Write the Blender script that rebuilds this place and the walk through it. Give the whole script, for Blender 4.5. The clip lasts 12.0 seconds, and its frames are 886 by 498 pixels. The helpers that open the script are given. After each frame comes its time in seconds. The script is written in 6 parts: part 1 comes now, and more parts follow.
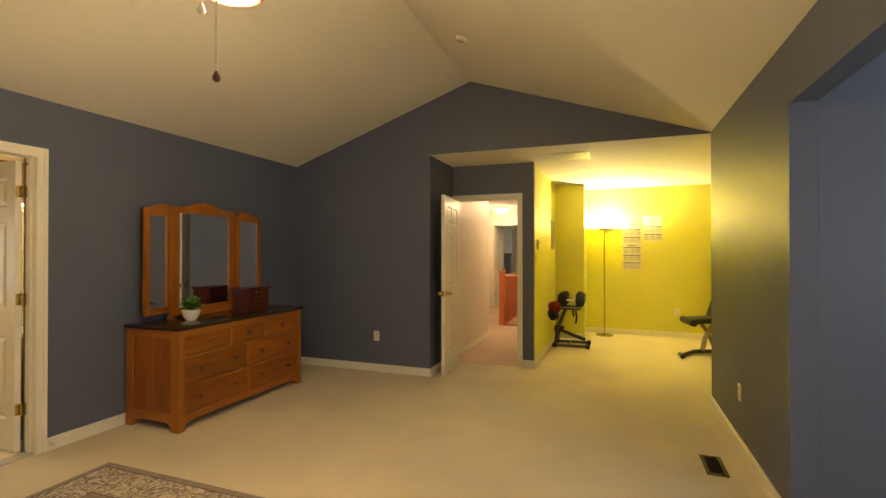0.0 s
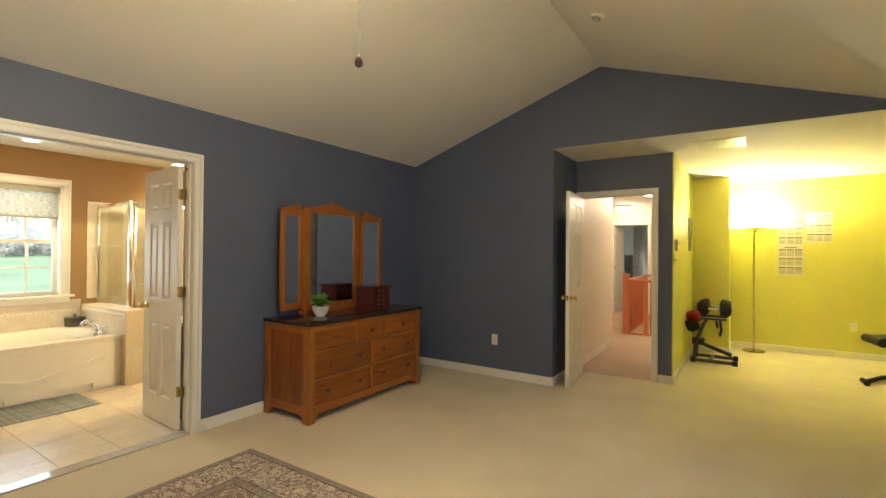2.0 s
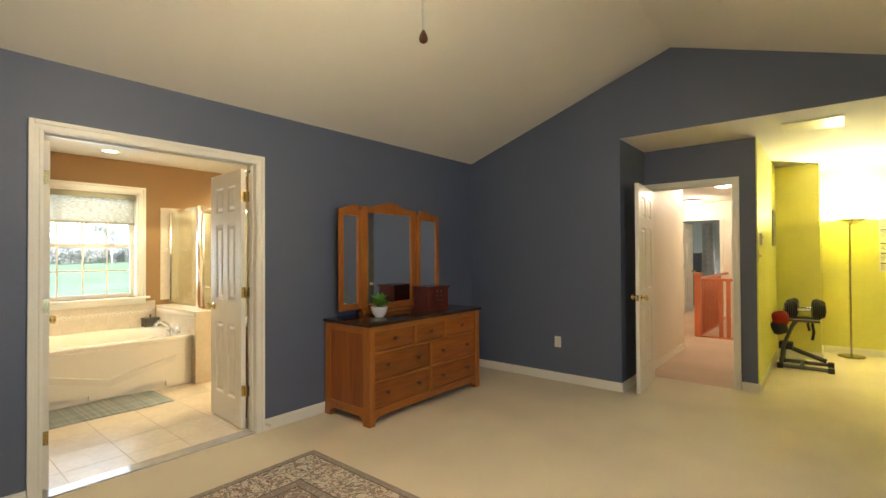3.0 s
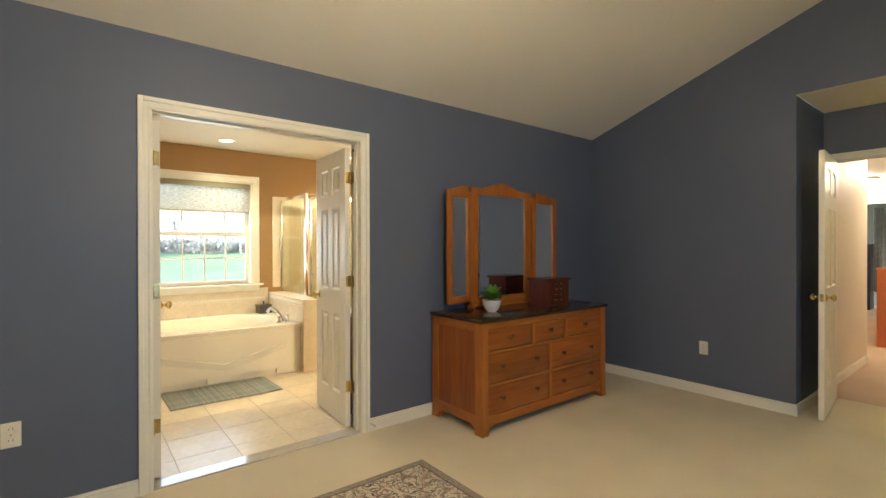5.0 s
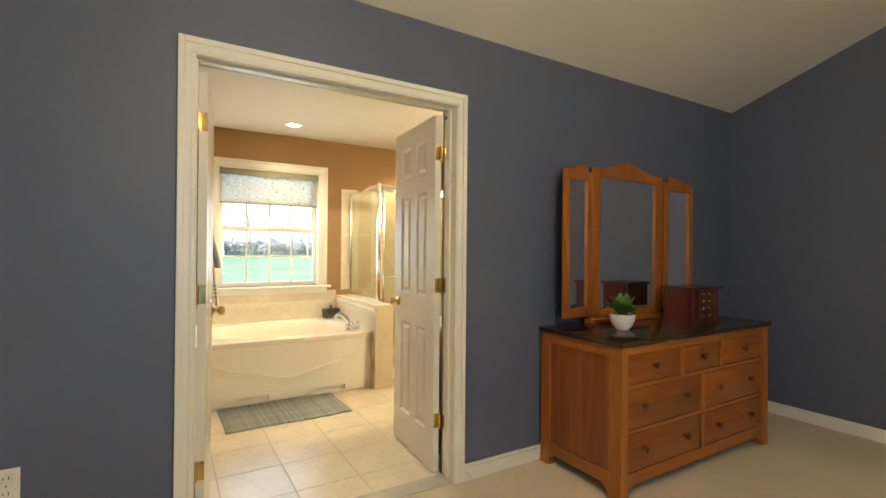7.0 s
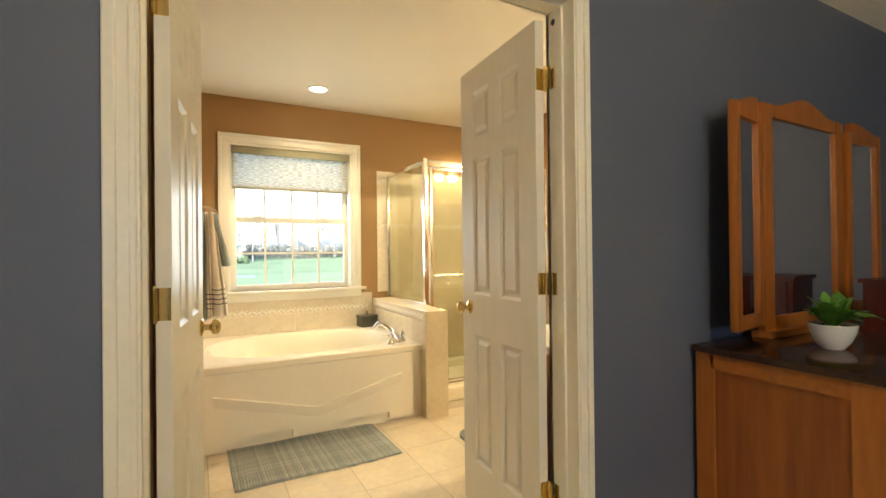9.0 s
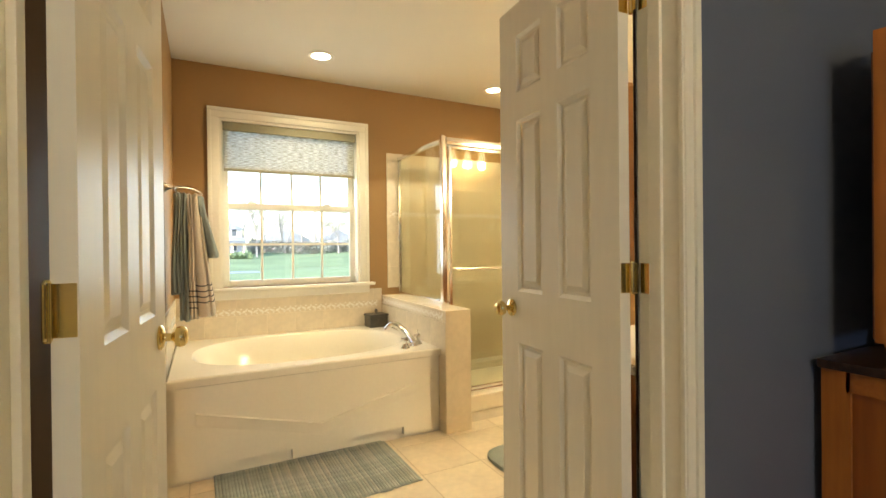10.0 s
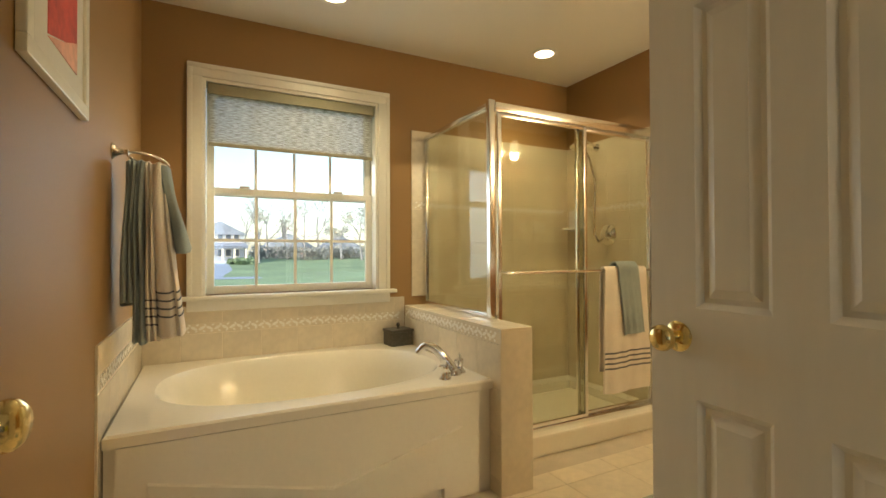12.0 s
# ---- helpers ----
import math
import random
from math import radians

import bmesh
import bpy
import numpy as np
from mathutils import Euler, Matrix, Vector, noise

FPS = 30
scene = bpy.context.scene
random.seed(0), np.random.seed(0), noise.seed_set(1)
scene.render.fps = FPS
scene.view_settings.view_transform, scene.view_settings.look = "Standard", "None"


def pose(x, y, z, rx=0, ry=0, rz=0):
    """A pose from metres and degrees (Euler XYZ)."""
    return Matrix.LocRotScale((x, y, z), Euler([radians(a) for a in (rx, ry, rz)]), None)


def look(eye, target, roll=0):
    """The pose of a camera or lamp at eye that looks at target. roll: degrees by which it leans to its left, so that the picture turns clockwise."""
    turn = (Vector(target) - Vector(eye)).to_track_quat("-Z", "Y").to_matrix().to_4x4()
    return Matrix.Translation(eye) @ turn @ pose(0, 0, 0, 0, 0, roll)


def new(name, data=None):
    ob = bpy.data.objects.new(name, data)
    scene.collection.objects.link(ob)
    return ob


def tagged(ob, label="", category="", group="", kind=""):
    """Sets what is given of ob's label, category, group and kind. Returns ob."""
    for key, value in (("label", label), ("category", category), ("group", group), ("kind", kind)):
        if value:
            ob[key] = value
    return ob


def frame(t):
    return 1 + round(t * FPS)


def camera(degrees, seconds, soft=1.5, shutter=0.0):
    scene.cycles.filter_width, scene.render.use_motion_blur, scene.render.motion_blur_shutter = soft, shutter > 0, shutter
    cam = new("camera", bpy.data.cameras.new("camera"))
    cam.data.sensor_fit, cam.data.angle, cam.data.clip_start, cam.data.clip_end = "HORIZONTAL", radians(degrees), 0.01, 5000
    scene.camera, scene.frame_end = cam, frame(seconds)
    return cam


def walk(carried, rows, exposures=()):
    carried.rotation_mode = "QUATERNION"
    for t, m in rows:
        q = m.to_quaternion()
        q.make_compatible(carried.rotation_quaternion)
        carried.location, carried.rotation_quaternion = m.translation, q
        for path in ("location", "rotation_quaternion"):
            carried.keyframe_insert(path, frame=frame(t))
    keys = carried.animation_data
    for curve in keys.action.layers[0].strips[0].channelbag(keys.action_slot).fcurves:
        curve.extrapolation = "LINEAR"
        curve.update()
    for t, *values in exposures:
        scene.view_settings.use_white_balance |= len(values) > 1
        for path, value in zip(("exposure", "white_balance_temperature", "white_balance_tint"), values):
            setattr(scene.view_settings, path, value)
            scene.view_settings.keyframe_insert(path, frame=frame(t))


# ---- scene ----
cam = camera(87.6, 12.0)
PATH = [
    (0, (0.078, 0.82, 1.389), (-0.614, 2.696, 1.401), 0.0),
    (0.5, (0.029, 0.854, 1.398), (-0.759, 2.692, 1.401), 0.3),
    (1, (-0.034, 0.886, 1.379), (-0.922, 2.677, 1.387), 0.4),
    (1.5, (-0.091, 0.911, 1.387), (-1.085, 2.646, 1.397), 0.7),
    (2, (-0.16, 0.951, 1.379), (-1.257, 2.623, 1.394), 0.5),
    (2.5, (-0.225, 0.984, 1.383), (-1.416, 2.59, 1.399), 0.1),
    (3, (-0.298, 1.03, 1.348), (-1.575, 2.569, 1.371), -0.3),
    (5, (-0.737, 1.273, 1.304), (-2.306, 2.512, 1.296), -0.1),
    (5.5, (-0.89, 1.323, 1.296), (-2.51, 2.495, 1.29), -0.3),
    (6, (-1.082, 1.381, 1.283), (-2.748, 2.487, 1.283), -0.2),
    (6.5, (-1.292, 1.439, 1.267), (-2.99, 2.496, 1.268), 0.1),
    (7, (-1.526, 1.484, 1.257), (-3.241, 2.513, 1.264), 0.5),
    (9, (-2.455, 1.694, 1.182), (-4.223, 2.629, 1.192), -0.6),
    (9.5, (-2.676, 1.744, 1.157), (-4.444, 2.679, 1.159), -0.6),
    (10, (-2.906, 1.801, 1.148), (-4.682, 2.722, 1.139), -0.6),
    (10.5, (-3.13, 1.832, 1.145), (-4.904, 2.755, 1.131), -0.1),
    (11, (-3.321, 1.866, 1.132), (-5.1, 2.78, 1.143), 0.1),
    (11.5, (-3.496, 1.898, 1.108), (-5.276, 2.809, 1.129), 0.0),
    (12, (-3.666, 1.928, 1.096), (-5.446, 2.84, 1.118), -0.2),
]
EXPOSURES = [(0, 2.6, 9200, 13), (1.5, 2.62, 7300, 10), (2.5, 2.92, 6500, 9), (5.5, 2.93, 6400, 9), (7, 2.85, 6500, 9), (9.5, 2.74, 6800, 9), (10.5, 2.40, 6800, 8), (12, 1.84, 7000, 8)]
walk(cam, [(t, look(eye, target, roll)) for t, eye, target, roll in PATH], EXPOSURES)

# ---------------------------------------------------------------- light
world = bpy.data.worlds.new("sky")
scene.world = world
world.use_nodes = True
wn = world.node_tree.nodes
sky = wn.new("ShaderNodeTexSky")
sky.sky_type, sky.sun_disc = "NISHITA", False
sky.sun_elevation, sky.sun_rotation = radians(22), radians(140)
sky.air_density, sky.dust_density, sky.ozone_density = 1.0, 1.4, 1.5
wn["Background"].inputs["Strength"].default_value = 0.11
world.node_tree.links.new(sky.outputs["Color"], wn["Background"].inputs["Color"])


def lamp(name, kind, m, energy, color, **more):
    data = bpy.data.lights.new(name, kind)
    data.energy, data.color = energy, color
    if "size" in more:
        data.shape, data.size, data.size_y = "RECTANGLE", more["size"], more.get("size_y", more["size"])
    if "radius" in more:
        data.shadow_soft_size = more["radius"]
    if "angle" in more:
        data.angle = radians(more["angle"])
    if "cone" in more:
        data.spot_size, data.spot_blend = radians(more["cone"]), 0.6
    ob = new(name, data)
    ob.matrix_world = m
    return ob


lamp("sun", "SUN", pose(0, 0, 20, 68, 0, 40), 1.6, (1, 0.96, 0.9), angle=12)
lamp("bath_window_daylight", "AREA", pose(-6.615, 2.42, 1.3, 90, 0, -90), 1.6, (0.82, 0.92, 1.0), size=1.0, size_y=0.8)
lamp("side_window_daylight", "AREA", pose(2.92, 1.4, 1.5, 90, 0, 90), 8, (0.55, 0.72, 1.0), size=1.8, size_y=1.3)
# South lamp is an added fill; the wall behind it has no window.
lamp("south_fill_light", "AREA", pose(-1.3, -2.55, 1.5, -90, 0, 180), 1.8, (1.0, 0.93, 0.8), size=2.4, size_y=1.4)
lamp("fan_bulb", "POINT", pose(-1.335, 2.22, 2.35), 12.5, (1.0, 0.80, 0.52), radius=0.09)
lamp("torchiere_bulb", "POINT", pose(-0.03, 8.95, 1.762), 32, (1.0, 0.91, 0.60), radius=0.035)
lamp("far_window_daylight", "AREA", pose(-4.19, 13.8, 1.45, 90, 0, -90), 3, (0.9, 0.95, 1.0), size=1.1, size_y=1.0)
for hx, hy, watts in ((-2.40, 11.55, 4.2), (-1.45, 8.88, 5.6)):
    lamp("hall_bulb", "POINT", pose(hx, hy, 2.22), watts, (1.0, 0.82, 0.62), radius=0.1)
lamp("can_bulb", "SPOT", pose(-6.06, 2.522, 2.440), 14.5, (1.0, 0.84, 0.56), radius=0.06, cone=125)
lamp("can_bulb", "SPOT", pose(-6.122, 3.961, 2.440), 10.5, (1.0, 0.84, 0.56), radius=0.06, cone=125)
for vy in (4.305, 4.50, 4.695):
    lamp("vanity_bulb", "POINT", pose(-3.935, vy, 2.085), 4.8, (1.0, 0.84, 0.54), radius=0.045)


# ---------------------------------------------------------------- materials
def mat(name, color, rough=0.6, metal=0.0, vary=0.12, scale=3.0, grain=80.0, bump=0.05, stretch=(1, 1, 1), other=None, spec=0.5):
    """A surface with patches at one scale, grain at another, and fine relief."""
    m = bpy.data.materials.new(name)
    m.use_nodes = True
    n, l = m.node_tree.nodes, m.node_tree.links
    b = n["Principled BSDF"]
    b.inputs["Roughness"].default_value, b.inputs["Metallic"].default_value = rough, metal
    b.inputs["Specular IOR Level"].default_value = spec
    co, mp = n.new("ShaderNodeTexCoord"), n.new("ShaderNodeMapping")
    mp.inputs["Scale"].default_value = stretch
    l.new(co.outputs["Object"], mp.inputs["Vector"])
    big, small = n.new("ShaderNodeTexNoise"), n.new("ShaderNodeTexNoise")
    big.inputs["Scale"].default_value, small.inputs["Scale"].default_value = scale, grain
    small.inputs["Detail"].default_value = 4
    for t in (big, small):
        l.new(mp.outputs["Vector"], t.inputs["Vector"])
    add = n.new("ShaderNodeMath")
    add.operation = "ADD"
    l.new(big.outputs["Fac"], add.inputs[0])
    l.new(small.outputs["Fac"], add.inputs[1])
    ramp = n.new("ShaderNodeMapRange")
    ramp.inputs["From Min"].default_value, ramp.inputs["From Max"].default_value = 0.7, 1.3
    l.new(add.outputs[0], ramp.inputs["Value"])
    mix = n.new("ShaderNodeMix")
    mix.data_type = "RGBA"
    dark = other or tuple(c * (1 - vary) for c in color)
    light = color if other else tuple(min(1, c * (1 + vary)) for c in color)
    mix.inputs["A"].default_value, mix.inputs["B"].default_value = (*dark, 1), (*light, 1)
    l.new(ramp.outputs[0], mix.inputs["Factor"])
    l.new(mix.outputs["Result"], b.inputs["Base Color"])
    if bump:
        bp = n.new("ShaderNodeBump")
        bp.inputs["Strength"].default_value, bp.inputs["Distance"].default_value = bump, 0.01
        l.new(small.outputs["Fac"], bp.inputs["Height"])
        l.new(bp.outputs["Normal"], b.inputs["Normal"])
    return m


def glow(name, color, strength):
    m = bpy.data.materials.new(name)
    m.use_nodes = True
    b = m.node_tree.nodes["Principled BSDF"]
    b.inputs["Base Color"].default_value = (0.9, 0.88, 0.82, 1)
    b.inputs["Emission Color"].default_value = (*color, 1)
    b.inputs["Emission Strength"].default_value = strength
    return m


def clear(name, rough=0.0, tint=(1, 1, 1)):
    m = bpy.data.materials.new(name)
    m.use_nodes = True
    n, l = m.node_tree.nodes, m.node_tree.links
    n.remove(n["Principled BSDF"])
    tr, gl, mx = n.new("ShaderNodeBsdfTransparent"), n.new("ShaderNodeBsdfGlossy"), n.new("ShaderNodeMixShader")
    lw, pw, fr = n.new("ShaderNodeLayerWeight"), n.new("ShaderNodeMath"), n.new("ShaderNodeMapRange")
    pw.operation = "POWER"
    pw.inputs[1].default_value = 5
    fr.inputs["To Min"].default_value, fr.inputs["To Max"].default_value = 0.045, 0.9
    lw.inputs["Blend"].default_value = 0.5
    l.new(lw.outputs["Facing"], pw.inputs[0])
    l.new(pw.outputs[0], fr.inputs["Value"])
    tr.inputs["Color"].default_value = (*tint, 1)
    gl.inputs["Roughness"].default_value = rough
    l.new(fr.outputs[0], mx.inputs[0])
    l.new(tr.outputs[0], mx.inputs[1])
    l.new(gl.outputs[0], mx.inputs[2])
    l.new(mx.outputs[0], n["Material Output"].inputs["Surface"])
    return m


BLUE = mat("blue_grey_wall_paint", (0.101, 0.120, 0.169), 0.5, vary=0.05, scale=1.5, grain=220, bump=0.06)
TAN = mat("terracotta_tan_wall_paint", (0.34, 0.200, 0.080), 0.56, vary=0.05, scale=1.5, grain=220, bump=0.06, spec=0.32)
YELLOW = mat("yellow_wall_paint", (0.71, 0.68, 0.16), 0.5, vary=0.04, scale=1.5, grain=220, bump=0.06)
CREAM = mat("cream_hall_paint", (0.81, 0.74, 0.62), 0.55, vary=0.04, scale=1.5, grain=220, bump=0.05)
CEILING = mat("flat_white_ceiling_paint", (0.77, 0.73, 0.63), 0.8, vary=0.03, scale=1.2, grain=160, bump=0.08)
TRIM = mat("white_semigloss_paint", (0.80, 0.765, 0.645), 0.3, vary=0.03, scale=2.0, grain=60, bump=0.015)
DOORPAINT = mat("white_door_paint", (0.80, 0.755, 0.635), 0.38, vary=0.03, scale=2.0, grain=35, bump=0.03, stretch=(1, 1, 0.15))
CARPET = mat("cream_cut_pile_carpet", (0.72, 0.64, 0.48), 0.95, vary=0.10, scale=1.3, grain=330, bump=0.5, spec=0.1)
HALLCARPET = mat("beige_hall_carpet", (0.62, 0.47, 0.35), 0.95, vary=0.10, scale=1.3, grain=330, bump=0.5, spec=0.1)
FLOORTILE = mat("glazed_cream_floor_tile", (0.74, 0.65, 0.49), 0.30, vary=0.10, scale=4.0, grain=25, bump=0.02)
GROUT = mat("tan_grout", (0.57, 0.495, 0.375), 0.85, vary=0.15, scale=6, grain=150, bump=0.2)
WALLTILE = mat("beige_glazed_wall_tile", (0.71, 0.62, 0.46), 0.25, vary=0.07, scale=5.0, grain=30, bump=0.02)
BORDER = mat("pale_mosaic_border", (0.86, 0.83, 0.74), 0.3, vary=0.3, scale=40, grain=120, bump=0.1, other=(0.80, 0.76, 0.66))
ACRYLIC = mat("bone_white_acrylic", (0.80, 0.745, 0.60), 0.18, vary=0.02, scale=2, grain=50, bump=0.0)
CHERRY = mat("cherry_wood", (0.40, 0.136, 0.024), 0.35, vary=0.2, scale=3.5, grain=45, bump=0.04, stretch=(1, 0.12, 1), other=(0.26, 0.076, 0.012))
CHERRY_UP = mat("cherry_wood_upright", (0.40, 0.136, 0.024), 0.35, vary=0.2, scale=3.5, grain=45, bump=0.04, stretch=(1, 1, 0.12), other=(0.26, 0.076, 0.012))
CHERRY_EDGE = mat("pale_cherry_frame", (0.42, 0.148, 0.027), 0.33, vary=0.2, scale=3.5, grain=45, bump=0.04, stretch=(1, 1, 0.12), other=(0.29, 0.090, 0.015))
CHERRY_BOARD = mat("cherry_drawer_board", (0.36, 0.112, 0.017), 0.33, vary=0.2, scale=5, grain=38, bump=0.05, stretch=(1, 0.10, 1), other=(0.19, 0.050, 0.008))
CHERRY_PANEL = mat("cherry_side_board", (0.33, 0.100, 0.016), 0.36, vary=0.2, scale=6, grain=38, bump=0.05, stretch=(1, 1, 0.07), other=(0.18, 0.047, 0.0075))
DARKWOOD = mat("dark_polished_top", (0.035, 0.017, 0.010), 0.14, vary=0.3, scale=3, grain=50, bump=0.02, stretch=(1, 0.12, 1))
MAHOGANY = mat("dark_mahogany", (0.075, 0.014, 0.010), 0.22, vary=0.3, scale=5, grain=50, bump=0.02, stretch=(1, 1, 0.2))
KNOBWOOD = mat("dark_wood_knob", (0.12, 0.040, 0.014), 0.35, vary=0.15, scale=20, grain=100, bump=0.0)
BRASS = mat("polished_brass", (0.80, 0.63, 0.28), 0.16, 1.0, vary=0.08, scale=10, grain=90, bump=0.01)
CHROME = mat("polished_chrome", (0.78, 0.78, 0.76), 0.08, 1.0, vary=0.03, scale=10, grain=90, bump=0.0)
NICKEL = mat("brushed_nickel", (0.55, 0.50, 0.42), 0.25, 1.0, vary=0.06, scale=10, grain=120, bump=0.02)
MIRROR = mat("mirror_silver", (0.86, 0.88, 0.88), 0.01, 1.0, vary=0.0, bump=0.0)
GLASS = clear("clear_glass")
SHOWERGLASS = clear("shower_glass", 0.02, (0.86, 0.87, 0.80))
BLACK = mat("black_rubber_and_iron", (0.018, 0.018, 0.018), 0.45, vary=0.3, scale=12, grain=120, bump=0.1)
BLACKVINYL = mat("black_vinyl_upholstery", (0.022, 0.022, 0.024), 0.4, vary=0.2, scale=12, grain=160, bump=0.15)
STEEL = mat("grey_painted_steel", (0.30, 0.29, 0.27), 0.4, 0.4, vary=0.1, scale=8, grain=90, bump=0.03)
DARKSTEEL = mat("dark_grey_steel", (0.09, 0.09, 0.085), 0.4, 0.4, vary=0.1, scale=8, grain=90, bump=0.03)
REDCLOTH = mat("red_fabric", (0.32, 0.016, 0.012), 0.8, vary=0.2, scale=12, grain=150, bump=0.3)
ORANGECLOTH = mat("orange_cloth", (0.75, 0.16, 0.05), 0.85, vary=0.15, scale=12, grain=150, bump=0.3)
PLASTIC = mat("ivory_plastic", (0.78, 0.74, 0.62), 0.35, vary=0.03, scale=10, grain=60, bump=0.0)
SLOT = mat("dark_slot", (0.02, 0.018, 0.015), 0.7, vary=0.1, bump=0.0)
LEAF = mat("green_plant_leaf", (0.11, 0.28, 0.035), 0.45, vary=0.35, scale=25, grain=90, bump=0.05)
SOIL = mat("potting_soil", (0.05, 0.035, 0.02), 0.95, vary=0.3, scale=40, grain=200, bump=0.6)
CERAMIC = mat("white_ceramic", (0.82, 0.80, 0.76), 0.18, vary=0.02, scale=5, grain=50, bump=0.0)
BANISTER = mat("reddish_oak_banister", (0.52, 0.15, 0.06), 0.35, vary=0.15, scale=4, grain=60, bump=0.03, stretch=(1, 1, 0.12))
TOWELGREEN = mat("sage_grey_terry", (0.32, 0.37, 0.345), 0.95, vary=0.12, scale=8, grain=260, bump=0.7, spec=0.1)
TOWELWHITE = mat("cream_terry", (0.80, 0.72, 0.60), 0.95, vary=0.06, scale=8, grain=260, bump=0.7, spec=0.1)
STRIPE = mat("charcoal_woven_stripe", (0.13, 0.13, 0.125), 0.9, vary=0.1, scale=20, grain=260, bump=0.4)
LAMPGLASS = glow("lit_lamp_glass", (1.0, 0.80, 0.5), 1.6)
CANGLASS = glow("lit_recessed_lens", (1.0, 0.86, 0.62), 2.5)
HALLGLASS = glow("lit_hall_glass", (1.0, 0.84, 0.66), 0.9)
WHITEMETAL = mat("white_enamelled_metal", (0.80, 0.77, 0.70), 0.35, vary=0.03, scale=8, grain=80, bump=0.0)
VENTMETAL = mat("dark_bronze_register", (0.05, 0.038, 0.022), 0.45, 0.5, vary=0.15, scale=8, grain=80, bump=0.02)
PAPER = mat("white_calendar_paper", (0.70, 0.67, 0.58), 0.8, vary=0.03, scale=5, grain=80, bump=0.0)
INK = mat("grey_print", (0.09, 0.09, 0.09), 0.8, vary=0.1, scale=30, grain=80, bump=0.0)
POTMETAL = mat("dark_verdigris_tin", (0.10, 0.095, 0.075), 0.5, 0.3, vary=0.25, scale=20, grain=90, bump=0.08)


# ---------------------------------------------------------------- mesh helpers
def box(bm, x0, x1, y0, y1, z0, z1, bevel=0.0, m=None):
    got = bmesh.ops.create_cube(bm, size=1)["verts"]
    c, s = ((x0 + x1) / 2, (y0 + y1) / 2, (z0 + z1) / 2), (abs(x1 - x0), abs(y1 - y0), abs(z1 - z0))
    bmesh.ops.transform(bm, matrix=Matrix.LocRotScale(c, None, s), verts=got)
    if bevel:
        edges = list({e for v in got for e in v.link_edges})
        res = bmesh.ops.bevel(bm, geom=edges, offset=bevel, segments=2, affect="EDGES", profile=0.6)
        got = list({v for f in res["faces"] for v in f.verts} | {v for v in got if v.is_valid})
    if m is not None:
        bmesh.ops.transform(bm, matrix=m, verts=got)
    return got


def prism(bm, outline, axis, a, b):
    """An outline of (u, v) pairs pushed along an axis from a to b: x: (y, z), y: (x, z), z: (x, y)."""
    def at(u, v, w):
        return {"x": (w, u, v), "y": (u, w, v), "z": (u, v, w)}[axis]
    lo = [bm.verts.new(at(u, v, a)) for u, v in outline]
    hi = [bm.verts.new(at(u, v, b)) for u, v in outline]
    n = len(outline)
    faces = [bm.faces.new(lo), bm.faces.new(hi[::-1])]
    faces += [bm.faces.new((lo[i], hi[i], hi[(i + 1) % n], lo[(i + 1) % n])) for i in range(n)]
    bmesh.ops.recalc_face_normals(bm, faces=faces)
    return lo + hi


def lathe(bm, profile, segments=24, m=None):
    """A profile of (radius, z) turned round the z axis."""
    rings = []
    for r, z in profile:
        if r < 1e-5:
            rings.append([bm.verts.new((0, 0, z))])
        else:
            rings.append([bm.verts.new((r * math.cos(2 * math.pi * i / segments), r * math.sin(2 * math.pi * i / segments), z)) for i in range(segments)])
    faces = []
    for p, q in zip(rings, rings[1:]):
        for i in range(segments):
            j = (i + 1) % segments
            ring = [p[i % len(p)], p[j % len(p)], q[j % len(q)], q[i % len(q)]]
            ring = list(dict.fromkeys(ring))
            if len(ring) > 2:
                faces.append(bm.faces.new(ring))
    bmesh.ops.recalc_face_normals(bm, faces=faces)
    got = [v for r in rings for v in r]
    if m is not None:
        bmesh.ops.transform(bm, matrix=m, verts=got)
    return got


def tube(bm, points, radius, sides=10, closed_ends=True):
    """A round bar along points; radius may be one number or one per point."""
    pts = [Vector(p) for p in points]
    rad = radius if isinstance(radius, (list, tuple)) else [radius] * len(pts)
    rings, side = [], None
    for i, p in enumerate(pts):
        d = (pts[min(i + 1, len(pts) - 1)] - pts[max(i - 1, 0)]).normalized()
        if side is None:
            side = d.cross(Vector((0, 0, 1))) if abs(d.z) < 0.95 else d.cross(Vector((0, 1, 0)))
        side = (side - d * side.dot(d)).normalized()
        up = d.cross(side)
        rings.append([bm.verts.new(p + (side * math.cos(2 * math.pi * k / sides) + up * math.sin(2 * math.pi * k / sides)) * rad[i]) for k in range(sides)])
    faces = []
    for a, b in zip(rings, rings[1:]):
        faces += [bm.faces.new((a[k], a[(k + 1) % sides], b[(k + 1) % sides], b[k])) for k in range(sides)]
    if closed_ends:
        faces += [bm.faces.new(rings[0][::-1]), bm.faces.new(rings[-1])]
    bmesh.ops.recalc_face_normals(bm, faces=faces)
    return [v for r in rings for v in r]


def finish(name, bm, material, smooth=None):
    me = bpy.data.meshes.new(name)
    bm.to_mesh(me)
    bm.free()
    me.materials.append(material)
    if smooth:
        me.polygons.foreach_set("use_smooth", [True] * len(me.polygons))
        me.set_sharp_from_angle(angle=radians(smooth))
    return new(name, me)


def part(name, bm, material, parent, label="", smooth=None):
    ob = finish(name, bm, material, smooth)
    ob.parent = parent
    return tagged(ob, label)


def thing(name, m, label, category="", group=""):
    ob = new(name)
    ob.empty_display_size = 0.1
    ob.matrix_world = m
    return tagged(ob, label, category, group)


